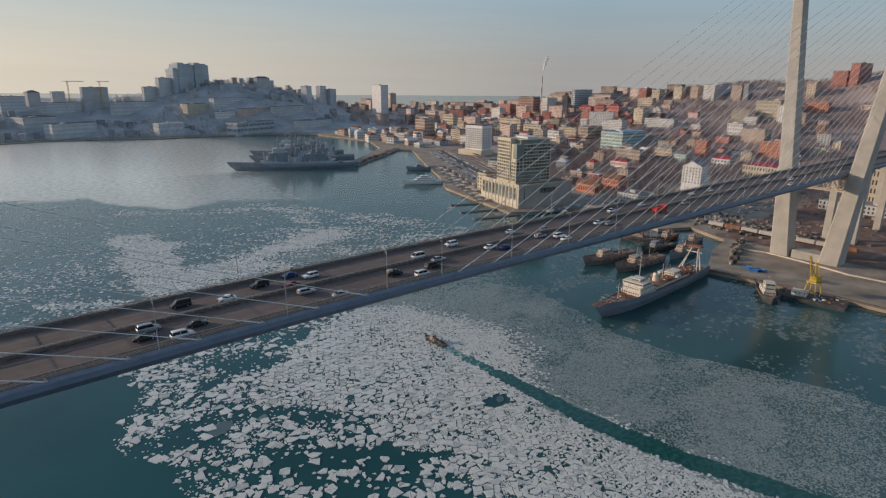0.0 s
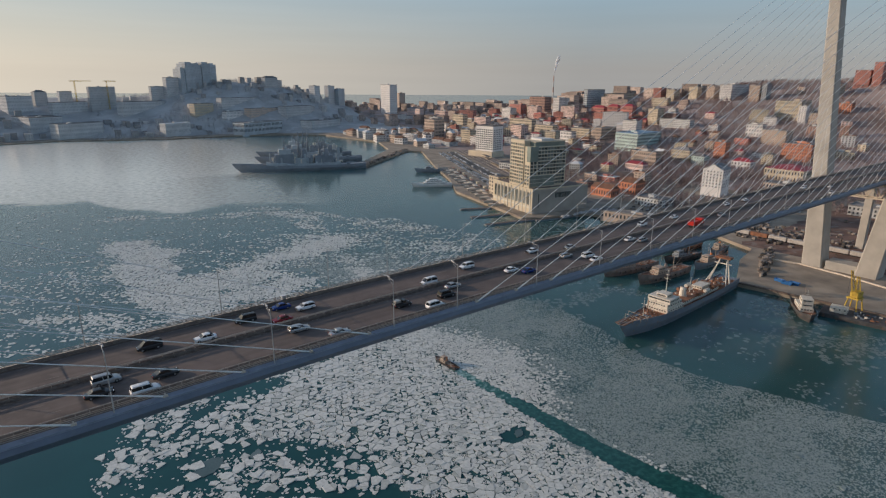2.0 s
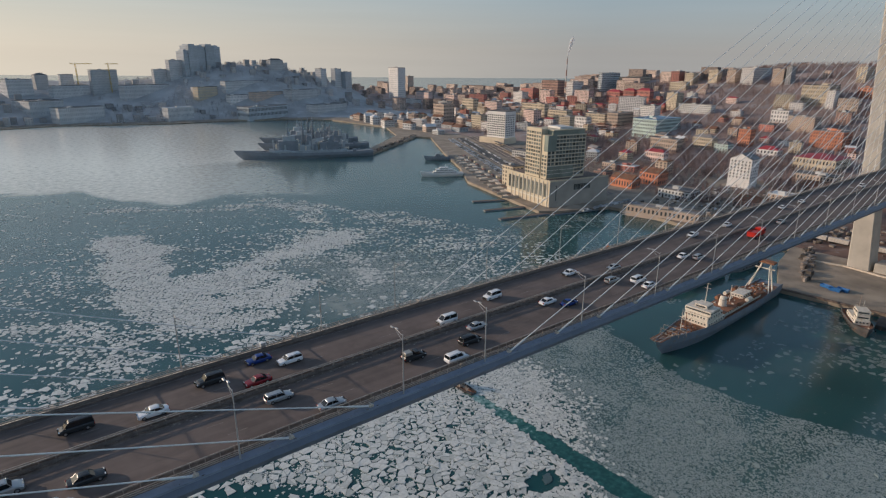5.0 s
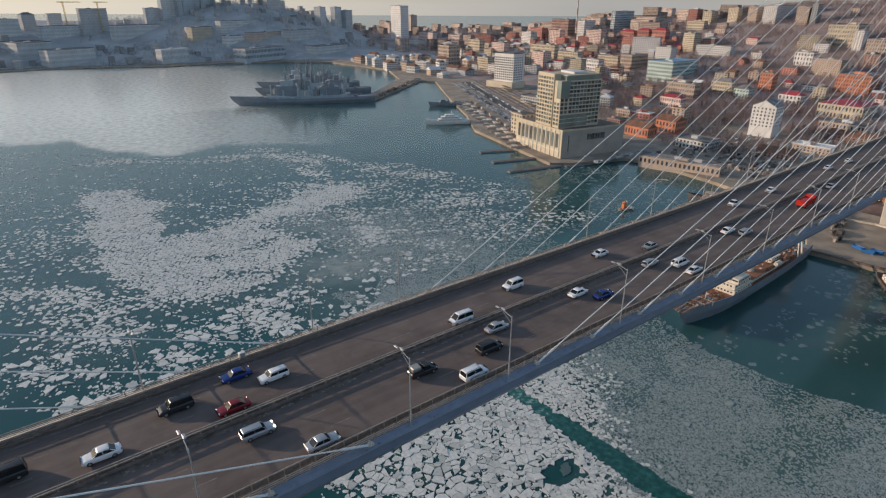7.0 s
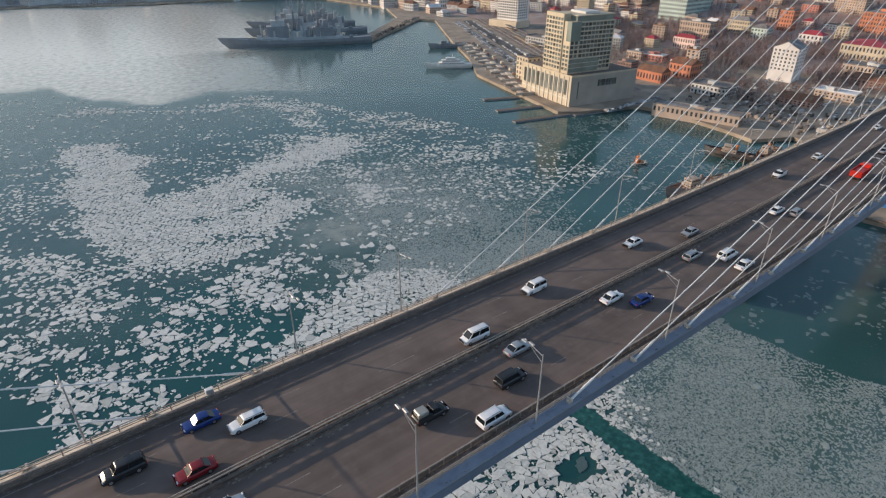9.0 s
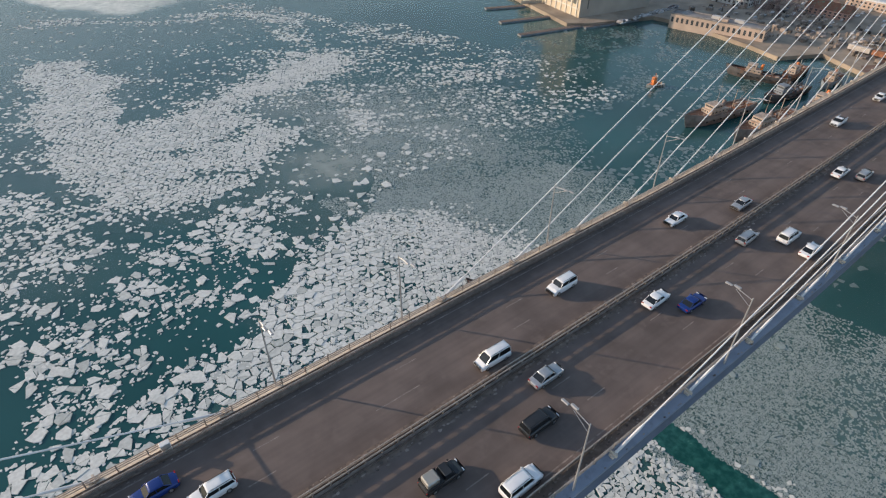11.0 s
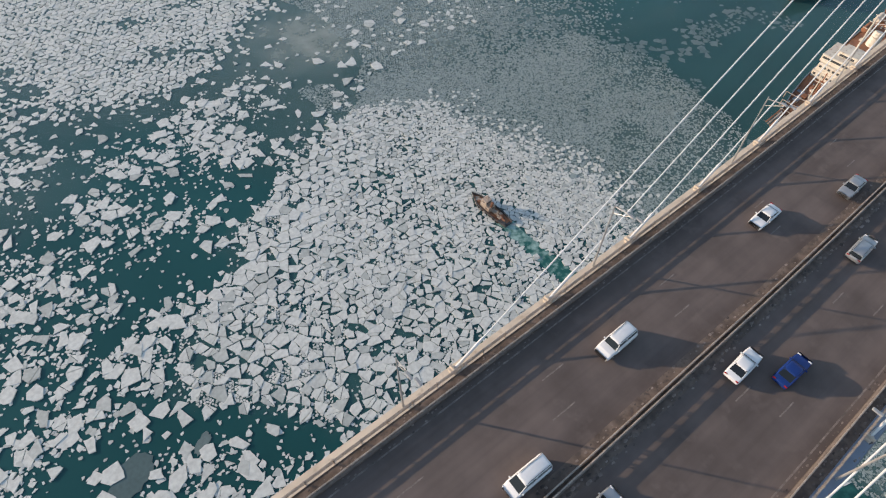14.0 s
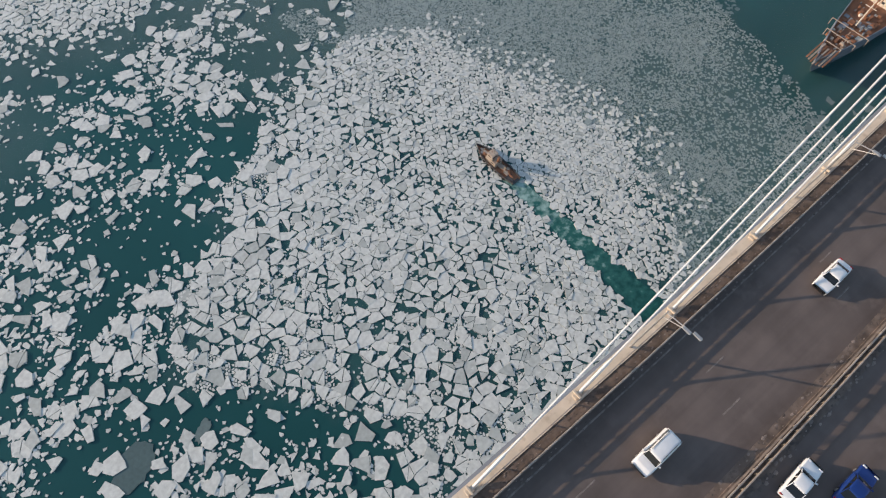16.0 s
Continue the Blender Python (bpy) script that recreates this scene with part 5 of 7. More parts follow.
# warships at the naval pier
def warship(x, y, turn, L, seed, label):
    w = thing("warship", pose(x, y, 0, 0, 0, turn), label, "warship", group="warships at the naval pier")
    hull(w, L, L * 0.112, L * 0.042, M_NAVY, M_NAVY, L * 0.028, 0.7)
    z = L * 0.036
    r = random.Random(seed)
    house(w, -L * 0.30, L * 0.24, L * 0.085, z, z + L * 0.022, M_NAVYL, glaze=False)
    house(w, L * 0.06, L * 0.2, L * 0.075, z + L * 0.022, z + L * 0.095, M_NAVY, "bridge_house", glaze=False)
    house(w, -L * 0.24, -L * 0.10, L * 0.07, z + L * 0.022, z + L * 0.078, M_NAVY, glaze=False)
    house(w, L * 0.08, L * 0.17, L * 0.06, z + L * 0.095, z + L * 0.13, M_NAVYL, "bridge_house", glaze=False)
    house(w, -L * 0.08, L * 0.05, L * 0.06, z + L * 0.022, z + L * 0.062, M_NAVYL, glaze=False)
    for u0 in (-0.02, -0.19):
        bm = B()
        loft(bm, [[(u0 * L + a * L * 0.022, b * L * 0.02, z + L * 0.06) for a, b in ((1, 1), (-1, 1), (-1, -1), (1, -1))], [(u0 * L + a * L * 0.015, b * L * 0.015, z + L * 0.125) for a, b in ((1, 1), (-1, 1), (-1, -1), (1, -1))]])
        bmesh.ops.recalc_face_normals(bm, faces=bm.faces)
        part("funnel", bm, M_NAVY, w)
    for u0, z0 in ((0.12, 0.13), (-0.17, 0.078), (0.0, 0.06)):
        bm = B()
        bmesh.ops.create_icosphere(bm, subdivisions=2, radius=L * 0.014)
        bmesh.ops.translate(bm, verts=bm.verts, vec=(u0 * L, 0, z + L * (z0 + 0.012)))
        part("radome", bm, M_NAVYL, w, "pale radar dome", True)
    for u, h in ((0.13, 0.22), (0.02, 0.26), (-0.14, 0.2)):
        bm = B()
        for a in range(4):
            q = a * math.pi / 2 + 0.785
            tube(bm, (u * L + L * 0.016 * math.cos(q), L * 0.016 * math.sin(q), z + L * 0.02), (u * L, 0, z + L * h * 0.85), L * 0.0055, L * 0.003, 5)
        tube(bm, (u * L, 0, z + L * 0.05), (u * L, 0, z + L * h), L * 0.003, n=5)
        for k in range(3):
            zz = z + L * h * (0.5 + 0.17 * k)
            box(bm, u * L - L * 0.012, -L * 0.014 + k * 0.5, zz, u * L + L * 0.012, L * 0.014 - k * 0.5, zz + L * 0.006)
        part("lattice_mast", bm, M_NAVY, w)
    for i in range(8):
        s = 1 if i % 2 else -1
        bm = B()
        x0 = L * (0.24 - 0.035 * (i // 2))
        tube(bm, (x0 - L * 0.05, s * L * 0.047, z + L * 0.012), (x0 + L * 0.03, s * L * 0.047, z + L * 0.026), L * 0.009, n=8)
        part("missile_tube", bm, M_NAVYL, w)
    for u in (0.33, 0.28, -0.36):
        bm = B()
        box(bm, u * L - L * 0.016, -L * 0.014, z, u * L + L * 0.012, L * 0.014, z + L * 0.018, L * 0.004)
        tube(bm, (u * L, 0, z + L * 0.012), (u * L + math.copysign(L * 0.045, u), 0, z + L * 0.018), L * 0.0025, n=5)
        part("gun_turret", bm, M_NAVY, w)
    for i in range(90):
        bm = B()
        x0, y0 = r.uniform(-0.33, 0.24) * L, r.uniform(-0.035, 0.035) * L
        z0 = z + L * 0.02
        if i % 3:
            a = r.uniform(0.5, 1.8)
            box(bm, x0 - a, y0 - a, z0, x0 + a, y0 + a, z0 + r.uniform(2, 14), 0.2)
        else:
            tube(bm, (x0, y0, z0), (x0, y0, z0 + r.uniform(6, 17)), 0.2, 0.1, 5)
        part("deck_gear", bm, r.choice((M_NAVYL, M_NAVYL, M_SHIPW, M_NAVY)), w)
    return w


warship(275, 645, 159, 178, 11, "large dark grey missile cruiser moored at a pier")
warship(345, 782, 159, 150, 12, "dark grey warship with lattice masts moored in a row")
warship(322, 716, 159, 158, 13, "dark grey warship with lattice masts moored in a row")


def small_ship(name, x, y, turn, L, W, free, hmat, dmat, smat, label, seed, gear=12, funnel=None):
    s = thing(name, pose(x, y, 0, 0, 0, turn), label, name.replace("_", " "))
    hull(s, L, W, free, hmat, dmat, L * 0.05, 0.75)
    z = free - 0.9
    house(s, -L * 0.05, L * 0.2, W * 0.66, z, z + 2.6, smat)
    house(s, L * 0.04, L * 0.18, W * 0.56, z + 2.6, z + 5.0, smat, "wheelhouse", step=1.2)
    mast(s, L * 0.08, 0, z + 5.0, z + 5.0 + L * 0.22, smat, 2, 0.12)
    bm = B()
    tube(bm, (-L * 0.03, 0, z + 2.6), (-L * 0.04, 0, z + 5.6), W * 0.11, W * 0.09, 10)
    part("funnel", bm, funnel or hmat, s)
    derrick(s, -L * 0.2, z, L * 0.2, -L * 0.14, smat)
    clutter(s, -L * 0.44, -L * 0.08, W * 0.6, z, gear, (M_RUST, smat, hmat), seed, 0.8)
    clutter(s, L * 0.24, L * 0.38, W * 0.3, z + 0.4, gear // 2, (M_RUST, smat), seed + 1, 0.6)
    # tyres hung along the sides
    for i in range(7):
        for k in (1, -1):
            bm = B()
            tube(bm, (-L * 0.32 + i * L * 0.1, k * W * 0.49, free * 0.55), (-L * 0.32 + i * L * 0.1, k * W * 0.54, free * 0.55), 0.42, n=9)
            part("tyre_fender", bm, M_TYRE, s)
    return s


boat = small_ship("working_boat", 74.4, 70.5, 93.0, 14.6, 3.9, 1.6, M_HULLD, M_RUST, M_TRAWL, "small rusty working boat breaking through ice floes", 21, 20, M_RUST)
boat.matrix_basis = boat.matrix_basis @ Matrix.Diagonal((1, 1, 0.6, 1))
tug = small_ship("harbour_tug", 267, -3.0, 212, 31, 9.8, 3.4, M_HULLD, M_RUST, M_SHIPW, "black-hulled harbour tug with white deckhouse at the quay", 23)
house(tug, -1.0, 5.5, 5.6, 7.5, 9.9, M_SHIPW, "wheelhouse", step=1.2)
house(tug, -8.0, -1.5, 6.4, 2.5, 5.2, M_SHIPW)
mast(tug, -3.0, 0, 5.0, 15.0, M_TRAWL, 3, 0.2)
small_ship("trawler", 252.5, 98, 170.5, 47, 9.5, 4.9, M_HULLW, M_RUST, M_TRAWL, "grey rust-streaked trawler moored in the basin", 25, 44)
small_ship("trawler", 259, 77.3, 176, 50, 9.5, 4.7, M_HULLW, M_RUST, M_TRAWL, "grey rust-streaked trawler moored beside another", 27, 44)
small_ship("trawler", 309, 73, 180, 38, 8.5, 4.0, M_HULLG, M_RUST, M_TRAWL, "grey trawler with cream deckhouse moored in a row", 29, 44, M_ORANGE)
small_ship("trawler", 318, 114, 108, 34, 8.0, 4.0, M_HULLD, M_RUST, M_TRAWL, "old trawler crowded with deck gear", 31, 48, M_ORANGE)
small_ship("trawler", 338, 103, 184, 30, 7.5, 3.6, M_RUST, M_RUST, M_TRAWL, "rust-red trawler at the basin's head", 33, 40, M_ORANGE)
small_ship("pilot_boat", 262, 142, 160, 11, 3.8, 1.5, M_SHIPW, M_RUST, M_ORANGE, "small white and orange pilot boat on open water", 35, 4)
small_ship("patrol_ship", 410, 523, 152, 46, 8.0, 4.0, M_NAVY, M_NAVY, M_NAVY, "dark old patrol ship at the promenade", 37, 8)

small_ship("trawler", 305, 91, 172, 36, 8.0, 3.8, M_HULLD, M_RUST, M_HULLG, "old grey-housed trawler with rusty gear rafted in a row", 39, 52)
small_ship("trawler", 345, 85, 186, 28, 7.0, 3.4, M_HULLG, M_RUST, M_TRAWL, "small cream-housed trawler crowded at the basin's head", 41, 44, M_ORANGE)
clutter(ship, 33, 50, 8.0, 6.6, 46, (M_RUST, M_TRAWL, M_RUST, M_HULLG), 51, 1.1)
clutter(ship, 48, 58, 5.0, 7.4, 40, (M_RUST, M_TRAWL, M_RUST), 57, 0.7)
clutter(ship, -50, -30, 9.0, 6.2, 40, (M_RUST, M_SHIPW, M_HULLG), 53, 1.1)
clutter(ship, -28, 12, 8.0, 8.4, 26, (M_SHIPW, M_RUST), 55, 0.8)

# white motor yacht
yacht = thing("motor_yacht", pose(341, 432, 0, 0, 0, 150), "white three-deck motor yacht at the promenade", "yacht")
hull(yacht, 48, 9.0, 4.0, M_CABLE, M_CABLE, 1.8, 0.8)
house(yacht, -16, 10, 7.6, 3.2, 5.8, M_CABLE, step=1.5)
house(yacht, -12, 7, 6.8, 5.8, 8.2, M_CABLE, step=1.5)
house(yacht, -7, 3, 5.6, 8.2, 10.2, M_CABLE, "flybridge", step=1.5)
mast(yacht, -4, 0, 10.2, 14.0, M_CABLE, 2, 0.15)

# crane barge with a yellow lattice crane
barge = thing("crane_barge", pose(280, -24, 0, 0, 0, 100), "dark pontoon barge with white cabin beside the quay", "barge")
bm = B()
box(bm, -16, -7.5, -0.5, 16, 7.5, 2.2, 0.3)
part("pontoon", bm, M_HULLD, barge)
house(barge, 4, 12, 6, 2.2, 5.2, M_SHIPW)
clutter(barge, -14, 2, 10, 2.2, 22, (M_RUST, M_SHIPW, M_HULLG), 41, 1.0)


def lattice(bm, a, b, wa, wb, n, r):
    a, b = Vector(a), Vector(b)
    ax = (b - a).normalized()
    u = ax.orthogonal().normalized()
    v = ax.cross(u)
    pts = []
    for i in range(n + 1):
        t = i / n
        c, w = a.lerp(b, t), wa + (wb - wa) * t
        pts.append([c + (u * p + v * q) * w / 2 for p, q in ((1, 1), (-1, 1), (-1, -1), (1, -1))])
    for p, q in zip(pts, pts[1:]):
        for i in range(4):
            tube(bm, p[i], q[i], r, n=4, cap=False)
            tube(bm, p[i], q[(i + 1) % 4], r * 0.7, n=4, cap=False)


def yellow_crane(x, y, turn, h):
    c = thing("harbour_crane", pose(x, y, 2.5, 0, 0, turn), "yellow lattice harbour crane on the quay edge", "crane", group="harbour cranes")
    bm = B()
    for s in (1, -1):
        for q in (1, -1):
            tube(bm, (s * 3.2, q * 3.2, 0), (s * 2.2, q * 2.2, 7), 0.35, n=6)
    box(bm, -3, -3, 6.6, 3, 3, 7.4, 0.1)
    part("portal", bm, M_YELLOW, c)
    bm = B()
    box(bm, -3.6, -2, 7.4, 2, 2, 10.6, 0.2)
    part("cab", bm, M_YELLOW, c)
    bm = B()
    lattice(bm, (1.5, 0, 9), (9, 0, h), 2.0, 0.7, 8, 0.16)
    part("jib", bm, M_YELLOW, c)
    bm = B()
    lattice(bm, (-1.5, 0, 10), (1.0, 0, h * 0.8), 2.2, 1.0, 6, 0.16)
    part("tower", bm, M_YELLOW, c)
    bm = B()
    tube(bm, (9, 0, h), (9, 0, h * 0.45), 0.06, n=4)
    part("hook_rope", bm, M_TRIM, c)


yellow_crane(287, -20, 170, 24)
yellow_crane(292, -60, 200, 26)

# ---- land ----
HILLS = (
    (1330, 60, 128, 330, 250), (1330, 470, 92, 360, 300), (1250, 900, 52, 380, 330), (900, 330, 16, 180, 200),
    (520, 1490, 96, 250, 190), (60, 1640, 62, 420, 230), (-500, 1600, 50, 500, 220), (1000, 1560, 30, 400, 260),
    (2100, 900, 60, 600, 900), (1900, -500, 110, 500, 500),
)


def hill(x, y):
    h = -3.0
    for cx, cy, a, sx, sy in HILLS:
        h += a * math.exp(-((x - cx) / sx) ** 2 - ((y - cy) / sy) ** 2)
    h += 2.5 * math.sin(x / 57.0 + 1.3) * math.sin(y / 43.0)
    # the west shore: flat along the water, then rising
    if x < 600:
        s = float(np.interp(x, (-1200, -300, -45, 45, 138, 236, 351, 468, 540, 600), (1150, 1230, 1262, 1274, 1236, 1197, 1191, 1162, 1090, 880)))
        k = min(1.0, max(0.0, (y - s - 8) / 110))
        h = -4 + (h + 4) * k * k * (3 - 2 * k)
    return h


def ground(x, y):
    return max(2.5, 2.5 + hill(x, y))


M_ROAD = material("grey_road", (0.10, 0.095, 0.09), 0.9, 0, 0.2, 0.05, 0.2, 3, wear=(0.16, 0.15, 0.145))
M_WOODS = material("bare_twigs", (0.31, 0.22, 0.195), 0.95, 0, 0.2, 0.05, 0.1, 2, per_island=0.3)
# twigs across the bay: a lighter copy, distance haze put into the colour
M_HAZE_TWIGS = material("hazed_twigs", (0.47, 0.45, 0.44), 0.95, 0, 0.2, 0.05, 0.1, 2, per_island=0.2)
M_WALLS = {
    "cream": material("cream_stucco", (0.60, 0.50, 0.37), 0.85, 0, 0.10, 0.08, 0.1, 2, per_object=0.12),
    "white": material("white_stucco", (0.72, 0.68, 0.65), 0.8, 0, 0.07, 0.08, 0.1, 2, per_object=0.08),
    "tan": material("tan_stone", (0.52, 0.40, 0.32), 0.85, 0, 0.12, 0.08, 0.15, 2, per_object=0.15),
    "brick": material("brown_brick", (0.38, 0.235, 0.19), 0.9, 0, 0.15, 0.1, 0.2, 4, per_object=0.2),
    "redwall": material("red_brick", (0.48, 0.20, 0.16), 0.9, 0, 0.15, 0.1, 0.2, 4, per_object=0.15),
    "orange": material("orange_brick", (0.56, 0.22, 0.13), 0.9, 0, 0.12, 0.1, 0.15, 4, per_object=0.1),
    "pink": material("pink_stucco", (0.68, 0.50, 0.44), 0.85, 0, 0.1, 0.08, 0.1, 2, per_object=0.1),
    "teal": material("pale_green_stucco", (0.50, 0.60, 0.55), 0.85, 0, 0.1, 0.08, 0.1, 2),
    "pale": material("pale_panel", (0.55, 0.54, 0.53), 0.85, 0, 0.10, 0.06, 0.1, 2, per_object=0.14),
    "greywall": material("grey_panel", (0.55, 0.54, 0.52), 0.85, 0, 0.12, 0.06, 0.1, 2, per_object=0.18),
    "dark": material("dark_panel", (0.33, 0.34, 0.35), 0.7, 0, 0.12, 0.06, 0.1, 2),
    "slate": material("slate_blue_panel", (0.44, 0.47, 0.49), 0.7, 0, 0.12, 0.06, 0.1, 2, per_object=0.12),
    "glassy": material("dark_glazing", (0.10, 0.14, 0.17), 0.25, 0, 0.15, 0.1, 0.02, 2),
    "ochre": material("ochre_render", (0.55, 0.43, 0.26), 0.85, 0, 0.12, 0.1, 0.1, 3),
}
M_ROOFS = {
    "grey": material("grey_roofing", (0.20, 0.19, 0.185), 0.9, 0, 0.25, 0.1, 0.15, 3, per_object=0.3, wear=(0.32, 0.31, 0.30)),
    "red": material("red_metal_roof", (0.36, 0.045, 0.055), 0.55, 0, 0.12, 0.3, 0.05, 3, per_object=0.12),
    "rust": material("rusty_roof", (0.22, 0.10, 0.06), 0.8, 0, 0.2, 0.2, 0.1, 3, wear=(0.12, 0.20, 0.14)),
    "blue": material("blue_metal_roof", (0.16, 0.27, 0.38), 0.5, 0, 0.1, 0.2, 0.05, 3),
    "white": material("snowy_roof", (0.68, 0.68, 0.68), 0.8, 0, 0.1, 0.1, 0.1, 3),
}

# the low ground, quays included: one slab whose rim is the shoreline
SHORE_EAST = ((300, -2500), (296, -400), (291, -34), (281, 41), (330, 62), (366, 70), (384, 108), (356, 122), (362, 143), (370, 197), (366, 220))
SHORE_TOWN = ((316, 236), (303, 246), (318, 306), (338, 383), (384, 452), (434, 545), (534, 716), (520, 738), (358, 612), (348, 628), (500, 770), (560, 900), (540, 1090), (468, 1162))
SHORE_WEST = ((351, 1191), (236, 1197), (138, 1236), (45, 1274), (-45, 1262), (-300, 1230), (-1200, 1150), (-2600, 1180), (-2600, 1900), (-800, 2050), (1100, 2150), (1900, 2100), (2400, 1500), (2700, 600), (2700, -2500))
bm = B()
rim = [*SHORE_EAST, *SHORE_TOWN, *SHORE_WEST]
lo, hi = [bm.verts.new((x, y, -2.0)) for x, y in rim], [bm.verts.new((x, y, 2.5)) for x, y in rim]
for i in range(len(rim)):
    j = (i + 1) % len(rim)
    bm.faces.new((lo[i], lo[j], hi[j], hi[i]))
bmesh.ops.triangulate(bm, faces=[bm.faces.new(hi)])
bmesh.ops.recalc_face_normals(bm, faces=bm.faces)
tagged(mesh_object("ground", bm, M_QUAY), "brown concrete quays and flat city ground", "ground", kind="structure")

# the west hill's ground, paled so that its base colour carries the haze
M_HAZE_HILL = material("hazed_hillside", (0.47, 0.45, 0.435), 0.95, 0, 0.15, 0.02, 0.3, 0.6, wear=(0.54, 0.53, 0.52))

# the hills, rising out of the flat ground
xs = np.arange(-1500, 3300, 25.0)
ys = np.arange(-1600, 2150, 25.0)
verts = [(float(x), float(y), 2.5 + hill(x, y) + 1.2 * (random.random() - 0.5)) for x in xs for y in ys]
ny = len(ys)
faces = [(i * ny + j, (i + 1) * ny + j, (i + 1) * ny + j + 1, i * ny + j + 1) for i in range(len(xs) - 1) for j in range(ny - 1)
         if max(verts[i * ny + j][2], verts[(i + 1) * ny + j][2], verts[(i + 1) * ny + j + 1][2], verts[i * ny + j + 1][2]) > 1.5 and xs[i] > -1400]
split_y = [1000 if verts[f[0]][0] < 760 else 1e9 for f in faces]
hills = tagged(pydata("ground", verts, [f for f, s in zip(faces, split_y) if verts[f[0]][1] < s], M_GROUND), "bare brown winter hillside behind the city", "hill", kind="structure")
west_hill = tagged(pydata("ground", verts, [f for f, s in zip(faces, split_y) if verts[f[0]][1] >= s], M_HAZE_HILL), "hillside across the bay, greyed for haze", "hill", kind="structure")

# panes for the far shore, lightened in colour for haze
M_FARPANE = material("hazed_window", (0.36, 0.37, 0.38), 0.25, 0, 0.2, 0.3, 0)

# ---- buildings ----


def panes(bm, x0, y0, x1, y1, z0, z1, floors, pitch, fill=0.5, tall=0.55, proud=0.05):
    """Window panes on the wall from (x0, y0) to (x1, y1)."""
    L = math.hypot(x1 - x0, y1 - y0)
    n = max(1, int(L / pitch))
    ux, uy = (x1 - x0) / L, (y1 - y0) / L
    nx, ny_ = uy, -ux
    fh = (z1 - z0) / floors
    w = L / n * fill / 2
    for k in range(floors):
        zc = z0 + fh * (k + 0.52)
        h = fh * tall / 2
        for i in range(n):
            c = L * (i + 0.5) / n
            a, b = c - w, c + w
            q = [(x0 + ux * s + nx * p, y0 + uy * s + ny_ * p, z) for s, z in ((a, zc - h), (b, zc - h), (b, zc + h), (a, zc + h)) for p in (proud,)]
            r = [(x0 + ux * s - nx * 0.05, y0 + uy * s - ny_ * 0.05, z) for s, z in ((a, zc - h), (b, zc - h), (b, zc + h), (a, zc + h))]
            vq, vr = [bm.verts.new(p) for p in q], [bm.verts.new(p) for p in r]
            bm.faces.new(vq)
            for e in range(4):
                bm.faces.new((vr[e], vr[(e + 1) % 4], vq[(e + 1) % 4], vq[e]))


def roof_shape(style, wx, wy, h, over=0.4):
    bm = B()
    if style == "flat":
        t = 0.4
        box(bm, 0.0, 0.0, h, wx, wy, h + 0.15)
        for a in ((-0.15, -0.15, wx + 0.15, t), (-0.15, wy - t, wx + 0.15, wy + 0.15), (-0.15, t, t, wy - t), (wx - t, t, wx + 0.15, wy - t)):
            box(bm, a[0], a[1], h - 0.05, a[2], a[3], h + 0.9)
        return bm
    r = min(min(wx, wy) * 0.30, 4.5)
    e = [bm.verts.new(p) for p in ((-over, -over, h), (wx + over, -over, h), (wx + over, wy + over, h), (-over, wy + over, h))]
    inset = min(wx, wy) / 2 if style == "hip" else 0.0
    if wy >= wx:
        a, b = bm.verts.new((wx / 2, inset, h + r)), bm.verts.new((wx / 2, wy - inset, h + r))
        fs = ((e[0], e[1], a), (e[1], e[2], b, a), (e[2], e[3], b), (e[3], e[0], a, b))
    else:
        a, b = bm.verts.new((inset, wy / 2, h + r)), bm.verts.new((wx - inset, wy / 2, h + r))
        fs = ((e[3], e[0], a), (e[0], e[1], b, a), (e[1], e[2], b), (e[2], e[3], a, b))
    for f in fs:
        bm.faces.new(f)
    bm.faces.new(e[::-1])
    bmesh.ops.recalc_face_normals(bm, faces=bm.faces)
    return bm


def building(x, y, z, wx, wy, h, rot, wall, roof, floors, style, label, name="building", group="", seed=0):
    """A block whose near corner stands at (x, y)."""
    b = thing(name, pose(x, y, z, 0, 0, rot), label, "building", group)
    bm = B()
    box(bm, 0, 0, -9, wx, wy, h, 0.0)
    part("wall", bm, M_WALLS[wall], b)
    part("roof", roof_shape(style, wx, wy, h), M_ROOFS[roof], b)
    r = random.Random(int(x * 7 + y * 3))
    bm = B()
    pitch = r.choice((2.9, 3.3, 3.8))
    # across the bay narrower, paler panes lower the contrast in place of haze
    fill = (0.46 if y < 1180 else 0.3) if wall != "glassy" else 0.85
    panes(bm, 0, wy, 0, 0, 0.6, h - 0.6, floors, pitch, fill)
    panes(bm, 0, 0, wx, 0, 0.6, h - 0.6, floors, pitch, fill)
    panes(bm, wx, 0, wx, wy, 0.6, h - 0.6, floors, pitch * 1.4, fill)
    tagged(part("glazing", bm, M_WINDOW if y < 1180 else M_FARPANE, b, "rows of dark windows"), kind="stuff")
    if style == "flat" and min(wx, wy) > 8:
        for i in range(r.randint(1, 3)):
            bm = B()
            a, c = r.uniform(0.15, 0.6) * wx, r.uniform(0.15, 0.6) * wy
            box(bm, a, c, h + 0.1, a + min(5, wx * 0.25), c + min(6, wy * 0.25), h + r.uniform(1.5, 3.2), 0.05)
            part("roof_hut", bm, M_WALLS[r.choice(("greywall", wall))], b)
    else:
        for i in range(2):
            bm = B()
            a, c = r.uniform(0.25, 0.75) * wx, r.uniform(0.25, 0.75) * wy
            box(bm, a, c, h, a + 0.8, c + 0.8, h + min(wx, wy) * 0.34, 0.05)
            part("chimney", bm, M_WALLS["brick"], b)
    return b


